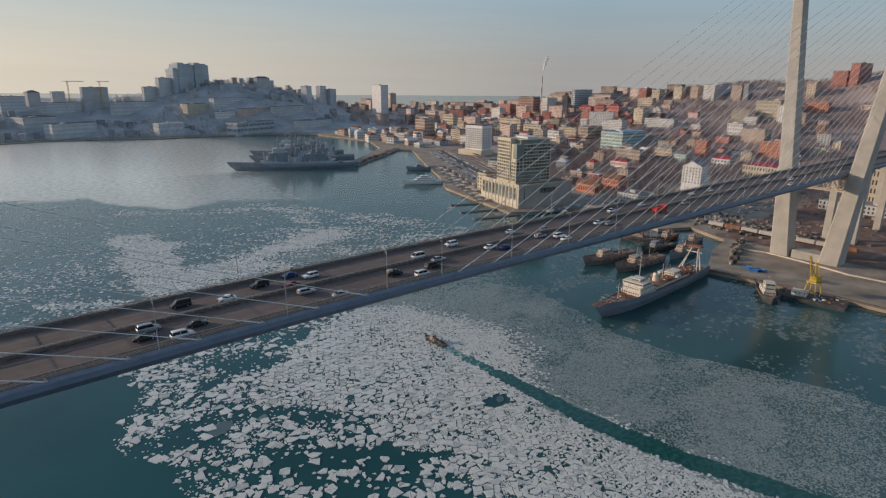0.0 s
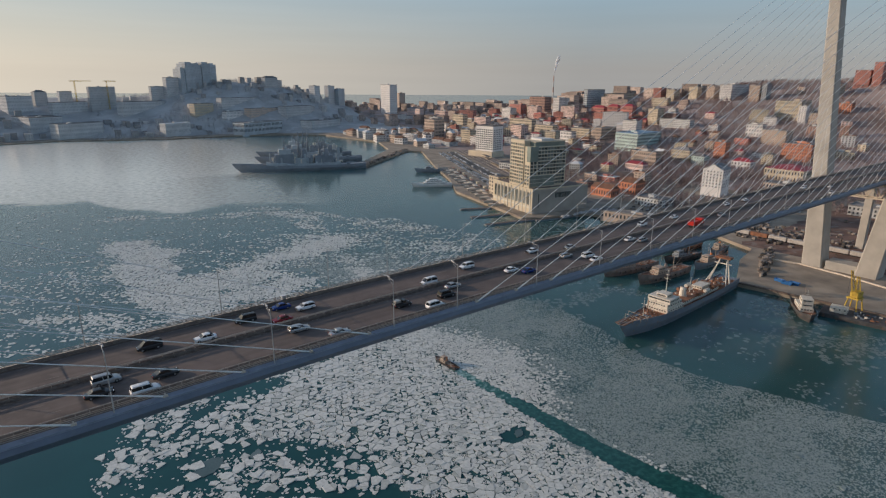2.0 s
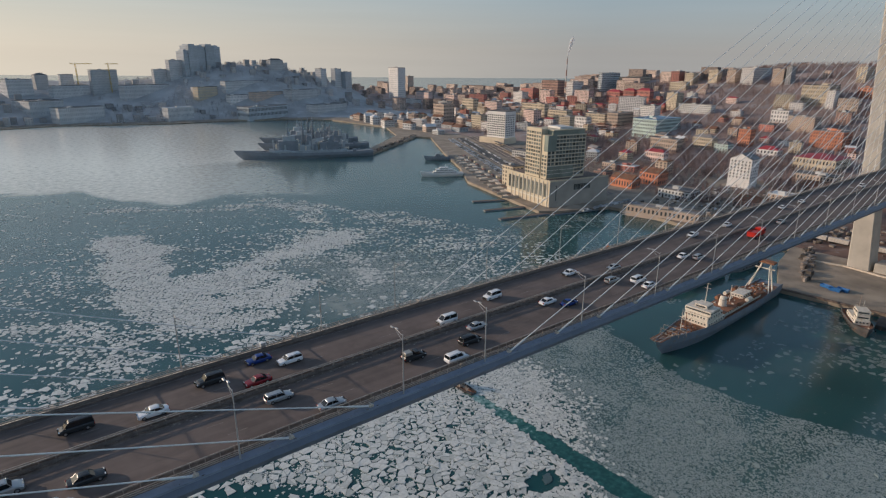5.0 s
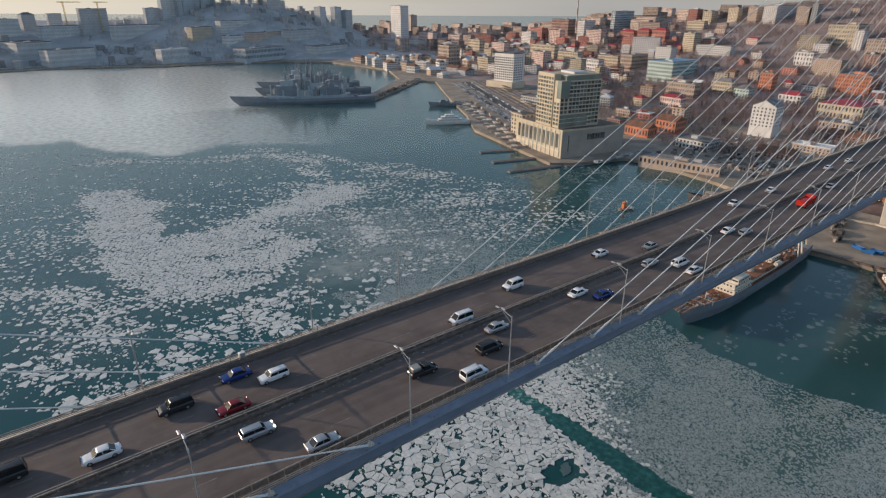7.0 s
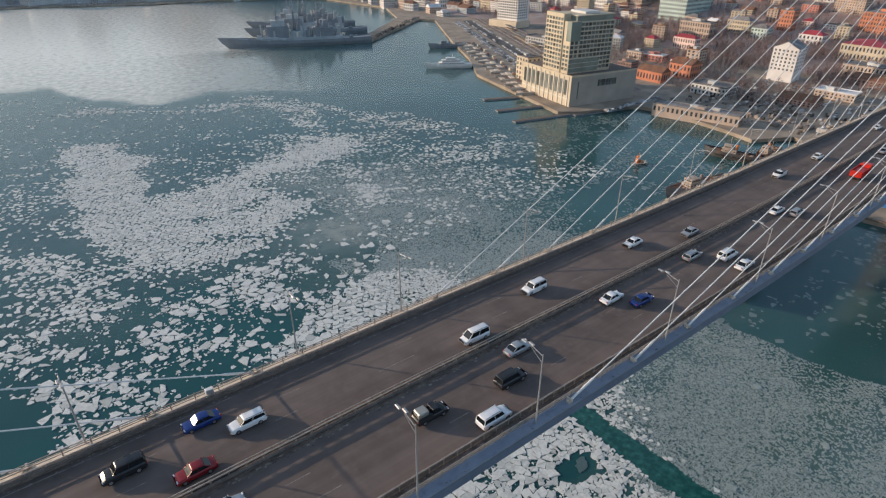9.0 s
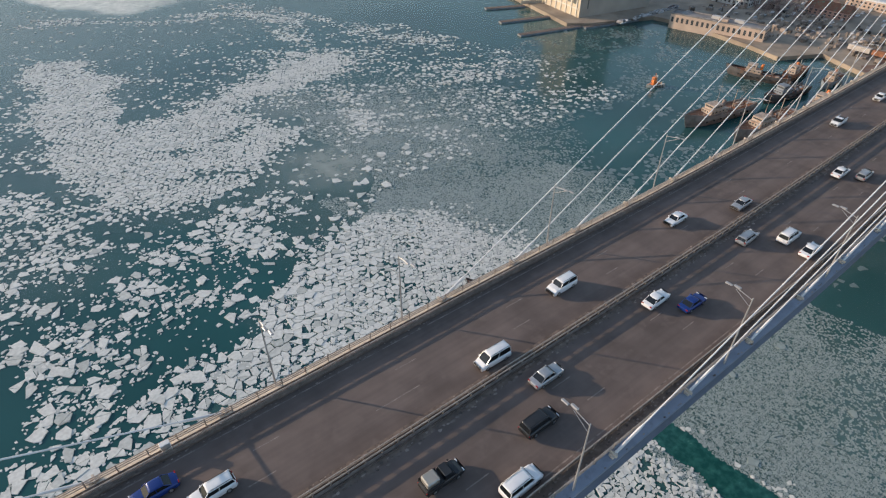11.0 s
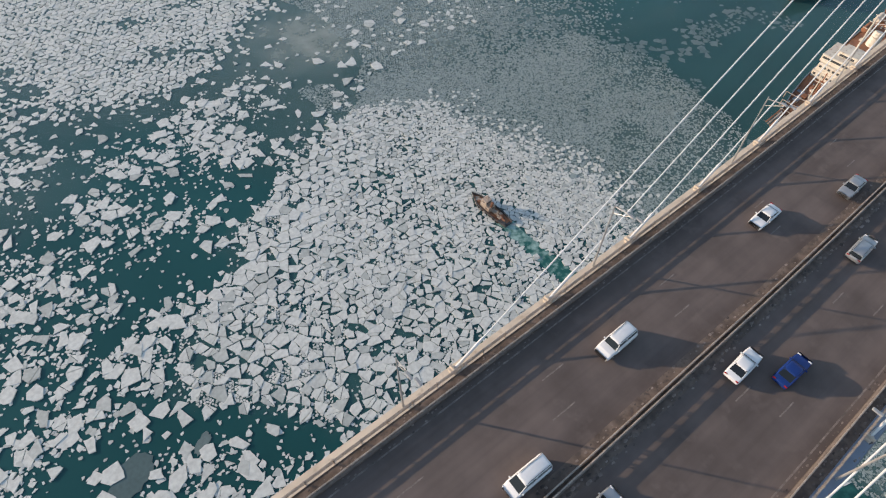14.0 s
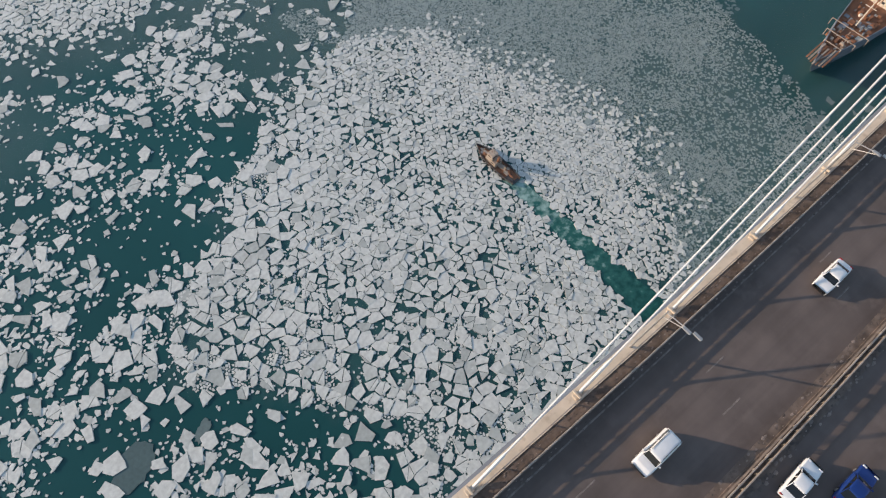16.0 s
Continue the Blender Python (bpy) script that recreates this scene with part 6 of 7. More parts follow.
TOWN = []
TOWN += [
    (672, 746, 3.9, 16, 28, 25.5, 0, "cream", "grey", 6, "flat", "small cream office block"),
    (833, 737, 19.1, 14, 64, 25.0, 0, "cream", "grey", 4, "flat", "long cream city building"),
    (803, 653, 15.8, 14, 47, 22.3, 0, "cream", "grey", 4, "flat", "long cream city building"),
    (771, 580, 14.4, 14, 39, 18.9, 0, "white", "grey", 3, "flat", "white low city building"),
    (973, 787, 40.0, 35, 18, 44.4, 0, "white", "grey", 12, "flat", "white and blue high-rise office"),
    (1016, 869, 44.8, 24, 50, 39.4, 0, "brick", "grey", 6, "flat", "brown brick block"),
    (1082, 795, 58.1, 67, 10, 43.9, 0, "slate", "grey", 9, "flat", "grey-blue slab with white edge"),
    (1112, 761, 63.9, 110, 9, 29.5, 0, "cream", "grey", 4, "flat", "pale arcaded long building"),
    (989, 675, 45.4, 14, 32, 22.1, 0, "redwall", "red", 3, "hip", "red brick town house"),
]
TOWN += [
    (988, 640, 46.1, 14, 26, 25.1, 0, "redwall", "red", 3, "hip", "red brick town house"),
    (985, 602, 47.2, 14, 29, 25.5, 0, "redwall", "red", 3, "hip", "red brick town house"),
    (1115, 622, 78.6, 20, 19, 29.4, 0, "redwall", "grey", 8, "flat", "brick apartment tower"),
    (1121, 594, 81.7, 22, 18, 23.2, 0, "cream", "grey", 6, "flat", "pale apartment block"),
    (753, 431, 13.2, 66, 42, 28.0, 0, "teal", "blue", 5, "flat", "pale green and blue office building"),
    (670, 344, 7.5, 14, 40, 18.5, 0, "tan", "grey", 3, "flat", "tan old stone building"),
    (823, 581, 19.4, 14, 43, 16.3, 0, "cream", "grey", 3, "flat", "pale arcaded hall"),
    (798, 535, 17.6, 43, 22, 24.4, 0, "tan", "grey", 4, "flat", "tan town building"),
    (616, 328, 2.1, 11, 28, 13.2, 0, "pink", "red", 2, "hip", "low pink house with red roof"),
]
TOWN += [
    (479, 247, 2.1, 18, 22, 13.0, 0, "orange", "rust", 2, "gable", "orange-red brick warehouse"),
    (445, 254, 2.0, 14, 26, 9.4, 0, "orange", "rust", 1, "gable", "low orange-red shed"),
    (712, 318, 12.4, 14, 28, 15.5, 0, "cream", "grey", 3, "hip", "cream ornate town house"),
    (705, 292, 9.8, 14, 19, 12.8, 0, "teal", "grey", 3, "hip", "pale green town house"),
    (748, 286, 15.5, 14, 16, 24.5, 0, "orange", "grey", 5, "flat", "orange windowless tower block"),
    (724, 238, 8.1, 14, 26, 11.6, 0, "white", "red", 2, "hip", "white house with red metal roof"),
    (692, 161, 4.1, 46, 45, 15.7, 0, "cream", "red", 2, "hip", "long cream building with red metal roof"),
    (798, 194, 17.2, 32, 38, 24.0, 0, "orange", "grey", 5, "flat", "orange brick slab block"),
    (892, 302, 38.7, 14, 25, 18.7, 0, "white", "grey", 3, "flat", "white flat-roofed hall"),
]
TOWN += [
    (1138, 551, 86.1, 18, 19, 25.1, 0, "cream", "grey", 9, "flat", "pale apartment tower"),
    (1137, 514, 86.1, 23, 17, 26.6, 0, "tan", "grey", 9, "flat", "tan apartment tower"),
    (1130, 475, 85.1, 72, 24, 31.3, 0, "white", "grey", 9, "flat", "white apartment slab"),
    (1123, 417, 86.0, 14, 20, 28.9, 0, "tan", "grey", 9, "flat", "tan apartment tower"),
    (1125, 405, 87.3, 19, 9, 31.8, 0, "dark", "grey", 10, "flat", "dark apartment tower"),
    (996, 291, 60.1, 42, 40, 31.8, 0, "cream", "grey", 5, "flat", "large cream public building"),
    (982, 277, 57.0, 14, 11, 27.8, 0, "white", "grey", 9, "flat", "white stair tower of a public building"),
    (964, 238, 54.2, 14, 27, 20.9, 0, "tan", "grey", 4, "flat", "tan long apartment building"),
    (909, 432, 42.9, 14, 59, 14.2, 0, "greywall", "grey", 4, "flat", "grey long apartment building"),
]
TOWN += [
    (1076, 581, 71.4, 14, 36, 15.9, 0, "cream", "grey", 3, "flat", "cream low block"),
    (1206, 265, 115.0, 56, 24, 28.3, 0, "redwall", "grey", 10, "flat", "red brick apartment tower on the hill"),
    (1205, 247, 117.2, 70, 14, 39.8, 0, "redwall", "grey", 14, "flat", "tall red brick apartment tower on the hill"),
    (1135, 290, 94.9, 39, 14, 24.9, 0, "cream", "grey", 8, "flat", "beige apartment tower on the hill"),
    (1046, 235, 71.7, 16, 34, 17.5, 0, "orange", "grey", 4, "flat", "orange long block on the hill"),
    (622, 38, 2.4, 33, 9, 36.2, 0, "cream", "grey", 4, "flat", "pale concrete block beside the approach"),
    (867, 1323, 23.2, 25, 48, 85.4, 0, "white", "grey", 16, "flat", "lone pale apartment tower"),
    (987, 1452, 30.4, 22, 16, 51.5, 0, "tan", "grey", 9, "flat", "tan apartment tower"),
    (742, 1395, 52.0, 26, 16, 45.0, 20, "dark", "grey", 9, "flat", "dark apartment tower on the hill"),
]
TOWN += [
    (712, 1397, 58.2, 25, 15, 46.8, 20, "greywall", "grey", 9, "flat", "grey apartment tower on the hill"),
    (660, 1376, 59.8, 20, 21, 45.5, 20, "greywall", "grey", 8, "flat", "grey apartment tower on the hill"),
    (914, 1130, 15.1, 15, 39, 27.8, 0, "pink", "grey", 4, "flat", "pink stucco town building"),
    (805, 925, 14.6, 14, 39, 31.4, 0, "cream", "grey", 5, "flat", "cream town building"),
    (673, 861, 6.4, 27, 35, 36.6, 0, "tan", "grey", 5, "flat", "ornate tan town building"),
    (914, 1243, 17.9, 14, 61, 26.2, 0, "pink", "grey", 3, "hip", "pale town building"),
    (857, 1217, 13.7, 14, 120, 15.0, 0, "greywall", "grey", 2, "flat", "long low grey sea terminal"),
    (309, 1467, 74.2, 40, 14, 50.5, 20, "greywall", "grey", 12, "flat", "stepped grey apartment block"),
]
TOWN += [
    (273, 1469, 66.7, 34, 9, 36.9, 20, "greywall", "grey", 8, "flat", "grey apartment block"),
    (142, 1461, 46.7, 59, 12, 56.0, 20, "slate", "grey", 10, "flat", "unfinished dark concrete frame building"),
    (87, 1510, 58.7, 28, 9, 33.7, 20, "slate", "grey", 8, "flat", "grey apartment block"),
    (40, 1513, 59.6, 26, 16, 31.8, 20, "greywall", "grey", 8, "hip", "grey block with a domed roof"),
    (-15, 1459, 46.5, 50, 54, 37.1, 20, "greywall", "grey", 5, "flat", "long grey hillside building"),
    (64, 1445, 42.4, 77, 20, 27.5, 20, "greywall", "grey", 4, "flat", "long grey hillside building"),
    (331, 1331, 33.2, 52, 19, 33.0, 20, "cream", "grey", 5, "flat", "pale office building"),
    (391, 1294, 26.7, 49, 16, 21.8, 20, "white", "grey", 3, "flat", "white low harbour building"),
    (398, 1343, 47.5, 110, 19, 30.1, 20, "greywall", "grey", 5, "flat", "long grey hillside building"),
]
TOWN += [
    (195, 1408, 35.1, 110, 23, 34.9, 20, "greywall", "grey", 4, "flat", "long grey hillside building"),
    (549, 1438, 99.1, 43, 15, 27.2, 20, "greywall", "grey", 4, "hip", "domed hilltop building"),
    (12, 1347, 16.5, 64, 74, 27.8, 20, "slate", "grey", 3, "flat", "dark harbour shed"),
    (54, 1290, 6.4, 89, 34, 26.3, 20, "slate", "grey", 3, "flat", "blue striped harbour building"),
    (241, 1236, 7.5, 60, 20, 22.1, 20, "slate", "white", 2, "flat", "low harbour shed with white roof"),
    (388, 1175, 7.0, 110, 37, 21.7, 20, "slate", "grey", 2, "flat", "low dark harbour building"),
    (552, 1181, 6.2, 99, 37, 20.9, 20, "greywall", "grey", 3, "flat", "grey harbour building"),
    (530, 1271, 31.0, 87, 29, 26.8, 20, "greywall", "grey", 4, "flat", "grey hillside building"),
    (447, 1287, 30.2, 85, 24, 23.6, 20, "tan", "grey", 4, "flat", "tan hillside building"),
]
for row in TOWN:
    words = row[11] if len(row[11].split()) > 3 else row[11] + " in the city"
    # blocks across the bay swap to paler walls, haze painted in
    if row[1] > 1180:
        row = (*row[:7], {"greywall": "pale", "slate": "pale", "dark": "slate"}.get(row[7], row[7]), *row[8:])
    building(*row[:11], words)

# the cluster of tall flats on the western hill
flats = thing("tower_cluster", pose(346, 1462, 80, 0, 0, 20), "massive cluster of tall grey-blue apartment towers", "apartment towers")
for i, (x0, y0, w, d, h) in enumerate(((0, 4, 14, 30, 66), (12, 0, 24, 34, 79), (37, 3, 22, 30, 77), (60, 0, 24, 34, 80), (85, 4, 20, 28, 78))):
    bm = B()
    box(bm, x0, y0, -10, x0 + w, y0 + d, h)
    box(bm, x0 + 3, y0 + 4, h, x0 + w - 4, y0 + d - 6, h + 3.5)
    blk = part("tower_block", bm, M_WALLS["slate"], flats)
    bm = B()
    panes(bm, x0, y0, x0 + w, y0, 2, h - 1, 20, 4.0, 0.4, 0.45)
    panes(bm, x0, y0 + d, x0, y0, 2, h - 1, 20, 4.0, 0.4, 0.45)
    tagged(part("glazing", bm, M_FARPANE, blk), kind="stuff")

# unnamed houses that fill the streets
rg = random.Random(5)
taken = [(x + wx / 2, y + wy / 2, max(wx, wy) * 0.62) for x, y, z, wx, wy, *_ in TOWN] + [(352, 290, 75), (605, 620, 60), (549, 202, 45)]
walls = ("cream", "cream", "tan", "white", "white", "pink", "pink", "brick", "greywall", "redwall", "redwall")
count = far = 0
bulk, bulk_roof, bulk_glass = B(), B(), B()
west_bulk, west_roof, west_glass = B(), B(), B()
for i in range(9000):
    zone = rg.random()
    if zone < 0.62:
        x, y = rg.uniform(470, 1250), rg.uniform(130, 1150)
        if x < 395 + 0.42 * max(0, y - 250) + (95 if y < 700 else 60):
            continue
    elif zone < 0.80:
        x, y = rg.uniform(700, 1700), rg.uniform(800, 1900)
    else:
        x, y = rg.uniform(-450, 720), rg.uniform(1240, 1500)
    wx, wy = rg.uniform(7, 14), rg.uniform(9, 26)
    rad = max(wx, wy) * 0.62
    if any((x + wx / 2 - a) ** 2 + (y + wy / 2 - b) ** 2 < (c + rad) ** 2 for a, b, c in taken):
        continue
    if (x > 600 and y < 640 and rg.random() < 0.80) or (x < 720 and y < 450 and rg.random() < 0.86) or (x < 900 and y < 700 and rg.random() < 0.3):
        continue
    if x < 720 and y > 1210 and y < 62 + float(np.interp(x, (-450, -45, 45, 138, 236, 468), (1200, 1220, 1230, 1190, 1150, 1120))):
        continue
    z = ground(x, y)
    if z > 118 or (150 < y < 420 and x > 800 and rg.random() < 0.75):
        continue
    west = y > 1210 and x < 720
    floors = rg.choice((2, 3, 3, 4, 5))
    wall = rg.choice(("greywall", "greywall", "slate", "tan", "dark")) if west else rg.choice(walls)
    roof = rg.choice(("grey", "grey", "grey", "red", "rust", "rust", "white"))
    style = rg.choice(("flat", "hip", "gable")) if floors < 5 else "flat"
    if rg.random() < 0.15 and not west and (x > 820 or y > 560):
        floors, wx, wy, style, roof = rg.choice((7, 9)), rg.uniform(14, 18), rg.uniform(18, 50), "flat", "grey"
    words = {"cream": "cream stucco", "tan": "tan stone", "white": "white stucco", "pink": "pink stucco", "redwall": "red brick", "brick": "brown brick", "greywall": "grey panel", "orange": "orange brick", "slate": "slate-grey", "dark": "dark grey"}[wall]
    shape = {"flat": "with a flat roof", "hip": "with a hipped %s roof" % ("red" if roof == "red" else "grey"), "gable": "with a gabled roof"}[style]
    taken.append((x + wx / 2, y + wy / 2, rad))
    if x > 1000 or y > 1000 or west:
        if far < 620:
            w_, r_, g_ = (west_bulk, west_roof, west_glass) if west else (bulk, bulk_roof, bulk_glass)
            box(w_, x, y, z - 8, x + wx, y + wy, z + floors * 3.2)
            box(r_, x - 0.3, y - 0.3, z + floors * 3.2, x + wx + 0.3, y + wy + 0.3, z + floors * 3.2 + 0.7)
            panes(g_, x, y + wy, x, y, z + 0.6, z + floors * 3.2 - 0.6, floors, 3.4)
            panes(g_, x, y, x + wx, y, z + 0.6, z + floors * 3.2 - 0.6, floors, 3.4)
            far += 1
        continue
    if count > 290:
        continue
    building(x, y, z, wx, wy, floors * 3.2, rg.choice((0, 0, 8, -10, 20)), wall, roof, floors, style, words + " town house " + shape, group="town houses")
    count += 1
far_town = tagged(mesh_object("far_houses", bulk, material("mixed_town_walls", (0.50, 0.39, 0.33), 0.85, 0, 0.1, 0.1, 0.1, 2, per_island=0.45)), "small mixed houses far back in the city", "houses", kind="stuff")
tagged(part("roofs", bulk_roof, material("mixed_roofs", (0.24, 0.165, 0.14), 0.85, 0, 0.15, 0.1, 0.1, 2, per_island=0.6), far_town), kind="stuff")
tagged(part("glazing", bulk_glass, M_WINDOW, far_town), kind="stuff")
# far-shore houses: wall, roof and pane colours paled for haze
west_town = tagged(mesh_object("far_houses", west_bulk, material("hazed_mixed_walls", (0.42, 0.40, 0.385), 0.85, 0, 0.1, 0.1, 0.1, 2, per_island=0.35)), "small houses on the far shore, paled for haze", "houses", kind="stuff")
tagged(part("roofs", west_roof, material("hazed_roofs", (0.36, 0.35, 0.35), 0.85, 0, 0.15, 0.1, 0.1, 2, per_island=0.4), west_town), kind="stuff")
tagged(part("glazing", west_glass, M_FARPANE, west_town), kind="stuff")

# ---- the hotel on the shore: podium and tower ----
M_STONE = material("cream_hotel_stone", (0.56, 0.47, 0.34), 0.8, 0, 0.07, 0.1, 0.08, 3)
M_HGLASS = material("green_hotel_glass", (0.24, 0.27, 0.235), 0.12, 0, 0.2, 0.08, 0)
M_PANE = material("hotel_pane", (0.13, 0.14, 0.13), 0.12, 0, 0.3, 0.3, 0, per_object=0.6)
# hotel stone darkened and greyed: the front's shade put into its colour
M_SHADE = material("shade_grey_hotel_stone", (0.40, 0.36, 0.31), 0.85, 0, 0.1, 0.08, 0.08, 3)
M_FRAME = material("pale_window_frame", (0.62, 0.58, 0.50), 0.6, 0, 0.05, 0.5, 0.02, 6)
hotel = thing("hotel", pose(319, 249.5, 2.5, 0, 0, -10), "cream stone hotel tower with green glazing on a wide podium", "hotel")
bm = B()
box(bm, 0, 0.4, -2, 66, 66, 22.5)
part("podium", bm, M_STONE, hotel)
# added thin layer over the podium front that carries the painted shade
bm = B()
box(bm, 3, 0, -2, 66.2, 0.4, 22.5)
box(bm, 0, 0, -2, 3, 0.4, 22.5)
part("front_cladding", bm, M_SHADE, hotel, "front stone layer, greyed for its shade")
bm = B()
box(bm, -0.25, -0.3, 22.3, 66.2, 0.6, 23.6)
box(bm, -0.25, 0.6, 22.3, 0.6, 66.2, 23.6)
part("cornice", bm, M_STONE, hotel)
bm = B()
box(bm, 2, 2, 22.5, 64, 64, 22.9)
part("terrace", bm, M_DIRTY, hotel, "dark flat podium roof")
bm = B()
box(bm, 3, 10, 22.5, 45, 40, 61)
part("tower", bm, M_STONE, hotel)
bm = B()
box(bm, 2.2, 19, 22.5, 9, 41, 66)
part("tower_slab", bm, M_STONE, hotel, "taller sunlit stone slab of the tower")
bm = B()
box(bm, 9, 11.5, 61, 44, 39, 64.6)
part("crown", bm, M_HGLASS, hotel, "recessed glazed crown")
bm = B()
box(bm, 9.2, 10.8, 64.6, 45, 39.6, 65.2, 0.1)
part("roof_slab", bm, M_STONE, hotel)
bm = B()
box(bm, 2.8, 9.6, 47, 12, 10.0, 61)
box(bm, 2.8, 10.0, 47, 3.0, 15.0, 61)
part("glass_corner", bm, M_HGLASS, hotel, "grey-green glazed corner")
bm = B()
box(bm, 3.2, 9.65, 24.0, 32, 10.0, 34)
part("glass_front", bm, M_HGLASS, hotel, "large grey-green glazed lower storeys")
for z in (27.3, 30.6, 34.0):
    bm = B()
    box(bm, 2.7, 9.5, z - 0.15, 36, 9.64, z + 0.15)
    part("floor_band", bm, M_FRAME, hotel)
bm = B()
box(bm, 20, 16, 65.2, 34, 34, 67.0, 0.2)
part("roof_plant", bm, M_WALLS["greywall"], hotel)
for x, y, h in ((12, 36, 4), (6, 34, 3), (30, 30, 5), (40, 20, 3)):
    bm = B()
    tube(bm, (x, y, 65), (x, y, 66 + h), 0.15, 0.08, 5)
    part("aerial", bm, M_STEEL, hotel)
me_pane = bpy.data.meshes.new("window")
bm = B()
box(bm, -0.85, -0.1, -0.95, 0.85, 0.1, 0.95)
bm.to_mesh(me_pane)
bm.free()
me_pane.materials.append(M_PANE)


def window_at(parent, x, y, z, turn, sx=1.0, sz=1.0, name="window"):
    o = new(name, me_pane)
    o.parent = parent
    o.matrix_basis = pose(x, y, z, 0, 0, turn) @ Matrix.Diagonal((sx, 1, sz, 1))
    return o


for k in range(12):
    for i in range(6):
        window_at(hotel, 2.17, 21.0 + i * 3.6, 26.3 + k * 3.25, 90, 1.5, 1.1)
    for i in range(2):
        if k < 6:
            window_at(hotel, 2.98, 12.4 + i * 3.9, 26.3 + k * 3.25, 90, 1.6, 1.1)
for k in range(11):
    for i in range(9):
        if k > 2 or i > 4:
            window_at(hotel, 13.6 + i * 3.6, 9.95, 26.3 + k * 3.25, 0, 1.7, 1.2)
    bm = B()
    box(bm, 3, 9.8, 28.0 + k * 3.25, 45.1, 9.96, 28.35 + k * 3.25)
    if k > 2:
        window_at(hotel, 5.0, 9.95, 26.3 + k * 3.25, 0, 1.6, 1.2)
        window_at(hotel, 9.0, 9.95, 26.3 + k * 3.25, 0, 1.6, 1.2)
        part("string_course", bm, M_FRAME, hotel)
    else:
        bm.free()
# tall bays between piers on the podium's seaward side
for i in range(10):
    window_at(hotel, -0.05, 6.5 + i * 6.1, 14.0, 90, 1.9, 6.0)
    bm = B()
    box(bm, -0.5, 3.0 + i * 6.1, 0, -0.004, 4.0 + i * 6.1, 22.2)
    part("pier", bm, M_FRAME, hotel)
bm = B()
box(bm, -0.4, 2, 5.2, -0.004, 65, 6.2)
part("ledge", bm, M_FRAME, hotel)
for i in range(13):
    window_at(hotel, 27 + i * 1.45, -0.05, 16.0, 0, 0.7, 2.6)
window_at(hotel, 7, -0.05, 12, 0, 0.5, 7.0)
building(352, 330, 2.5, 14, 18, 21, -10, "cream", "grey", 5, "flat", "cream annex building beside the hotel")

# the white office slab with a grid of balconies
office = thing("office_block", pose(577, 580, 5, 0, 0, 8), "white twelve-storey slab with a grid of windows", "office block")
bm = B()
box(bm, 0, 0, -6, 26, 36, 46)
part("wall", bm, M_WALLS["white"], office)
part("roof", roof_shape("flat", 26, 36, 46), M_ROOFS["grey"], office)
bm = B()
box(bm, -9, -6, -6, 22, 44, 6)
part("ground_floor", bm, M_WALLS["cream"], office)
for k in range(10):
    for i in range(9):
        window_at(office, -0.04, 2.2 + i * 3.95, 9.5 + k * 3.4, 90, 1.5, 1.05)
    for i in range(5):
        window_at(office, 3.2 + i * 4.4, -0.04, 9.5 + k * 3.4, 0, 1.2, 1.0)

# the white house with a stepped gable, beside the red roofs
white = thing("town_house", pose(541, 184, 11.5, 0, 0, 4) @ Matrix.Diagonal((0.8, 0.8, 0.82, 1)), "white six-storey house with a pointed gable front", "house")
bm = B()
loft(bm, [[(0, 0, -16), (0, 27, -16), (0, 27, 24.5), (0, 22, 26.5), (0, 13.5, 31), (0, 5, 26.5), (0, 0, 24.5)], [(24, 0, -16), (24, 27, -16), (24, 27, 24.5), (24, 22, 26.5), (24, 13.5, 31), (24, 5, 26.5), (24, 0, 24.5)]])
bmesh.ops.recalc_face_normals(bm, faces=bm.faces)
part("wall", bm, M_WALLS["white"], white)
for s in (1, -1):
    bm = B()
    loft(bm, [[(-0.4, 13.5, 31.1), (-0.4, 13.5 + s * 14, 24.4), (-0.4, 13.5 + s * 14, 24.9), (-0.4, 13.5, 31.7)], [(24.4, 13.5, 31.1), (24.4, 13.5 + s * 14, 24.4), (24.4, 13.5 + s * 14, 24.9), (24.4, 13.5, 31.7)]])
    bmesh.ops.recalc_face_normals(bm, faces=bm.faces)
    part("roof", bm, M_ROOFS["grey"], white)
for k in range(6):
    for i in range(6):
        window_at(white, -0.04, 2.6 + i * 4.35, 2.2 + k * 3.9, 90, 1.0, 1.1)
    for i in range(4):
        window_at(white, 3.5 + i * 5.6, -0.04, 2.2 + k * 3.9, 0, 0.9, 1.0)

# the long ochre quay building and sheds on the flat ground
building(374, 142, 2.5, 12, 62, 7.0, 14, "tan", "grey", 1, "flat", "long tan stone harbour building with a flat roof")
for x, y, wx, wy, h, wall, roof, label in (
    (440, 190, 22, 30, 8, "greywall", "grey", "grey harbour shed on the quay"),
    (465, 130, 14, 30, 5, "brick", "rust", "low brick shed with a rusty roof"), (510, 120, 16, 30, 6, "tan", "white", "tan depot with a snowy roof"),
    (580, 110, 18, 40, 6, "brick", "rust", "long brown brick warehouse"), (610, 130, 20, 40, 12, "tan", "grey", "tan stone railway building"),
    
    (540, -60, 20, 60, 5, "brick", "rust", "long rusty-roofed shed on the quay"), (560, 10, 24, 60, 9, "greywall", "grey", "grey shed on the quay"),
    (420, 330, 16, 34, 9, "greywall", "grey", "grey hall behind the hotel"), (455, 360, 12, 20, 7, "pink", "red", "pink house with a red roof"),
    (470, 305, 12, 16, 7, "brick", "grey", "old brown brick house"), (520, 330, 12, 18, 8, "tan", "grey", "tan old stone house"),
    (500, 420, 18, 60, 9, "greywall", "grey", "long grey railway shed"),
):
    building(x, y, 2.5, wx, wy, h, 3, wall, roof, 2, "gable" if roof in ("rust", "red") else "flat", label)

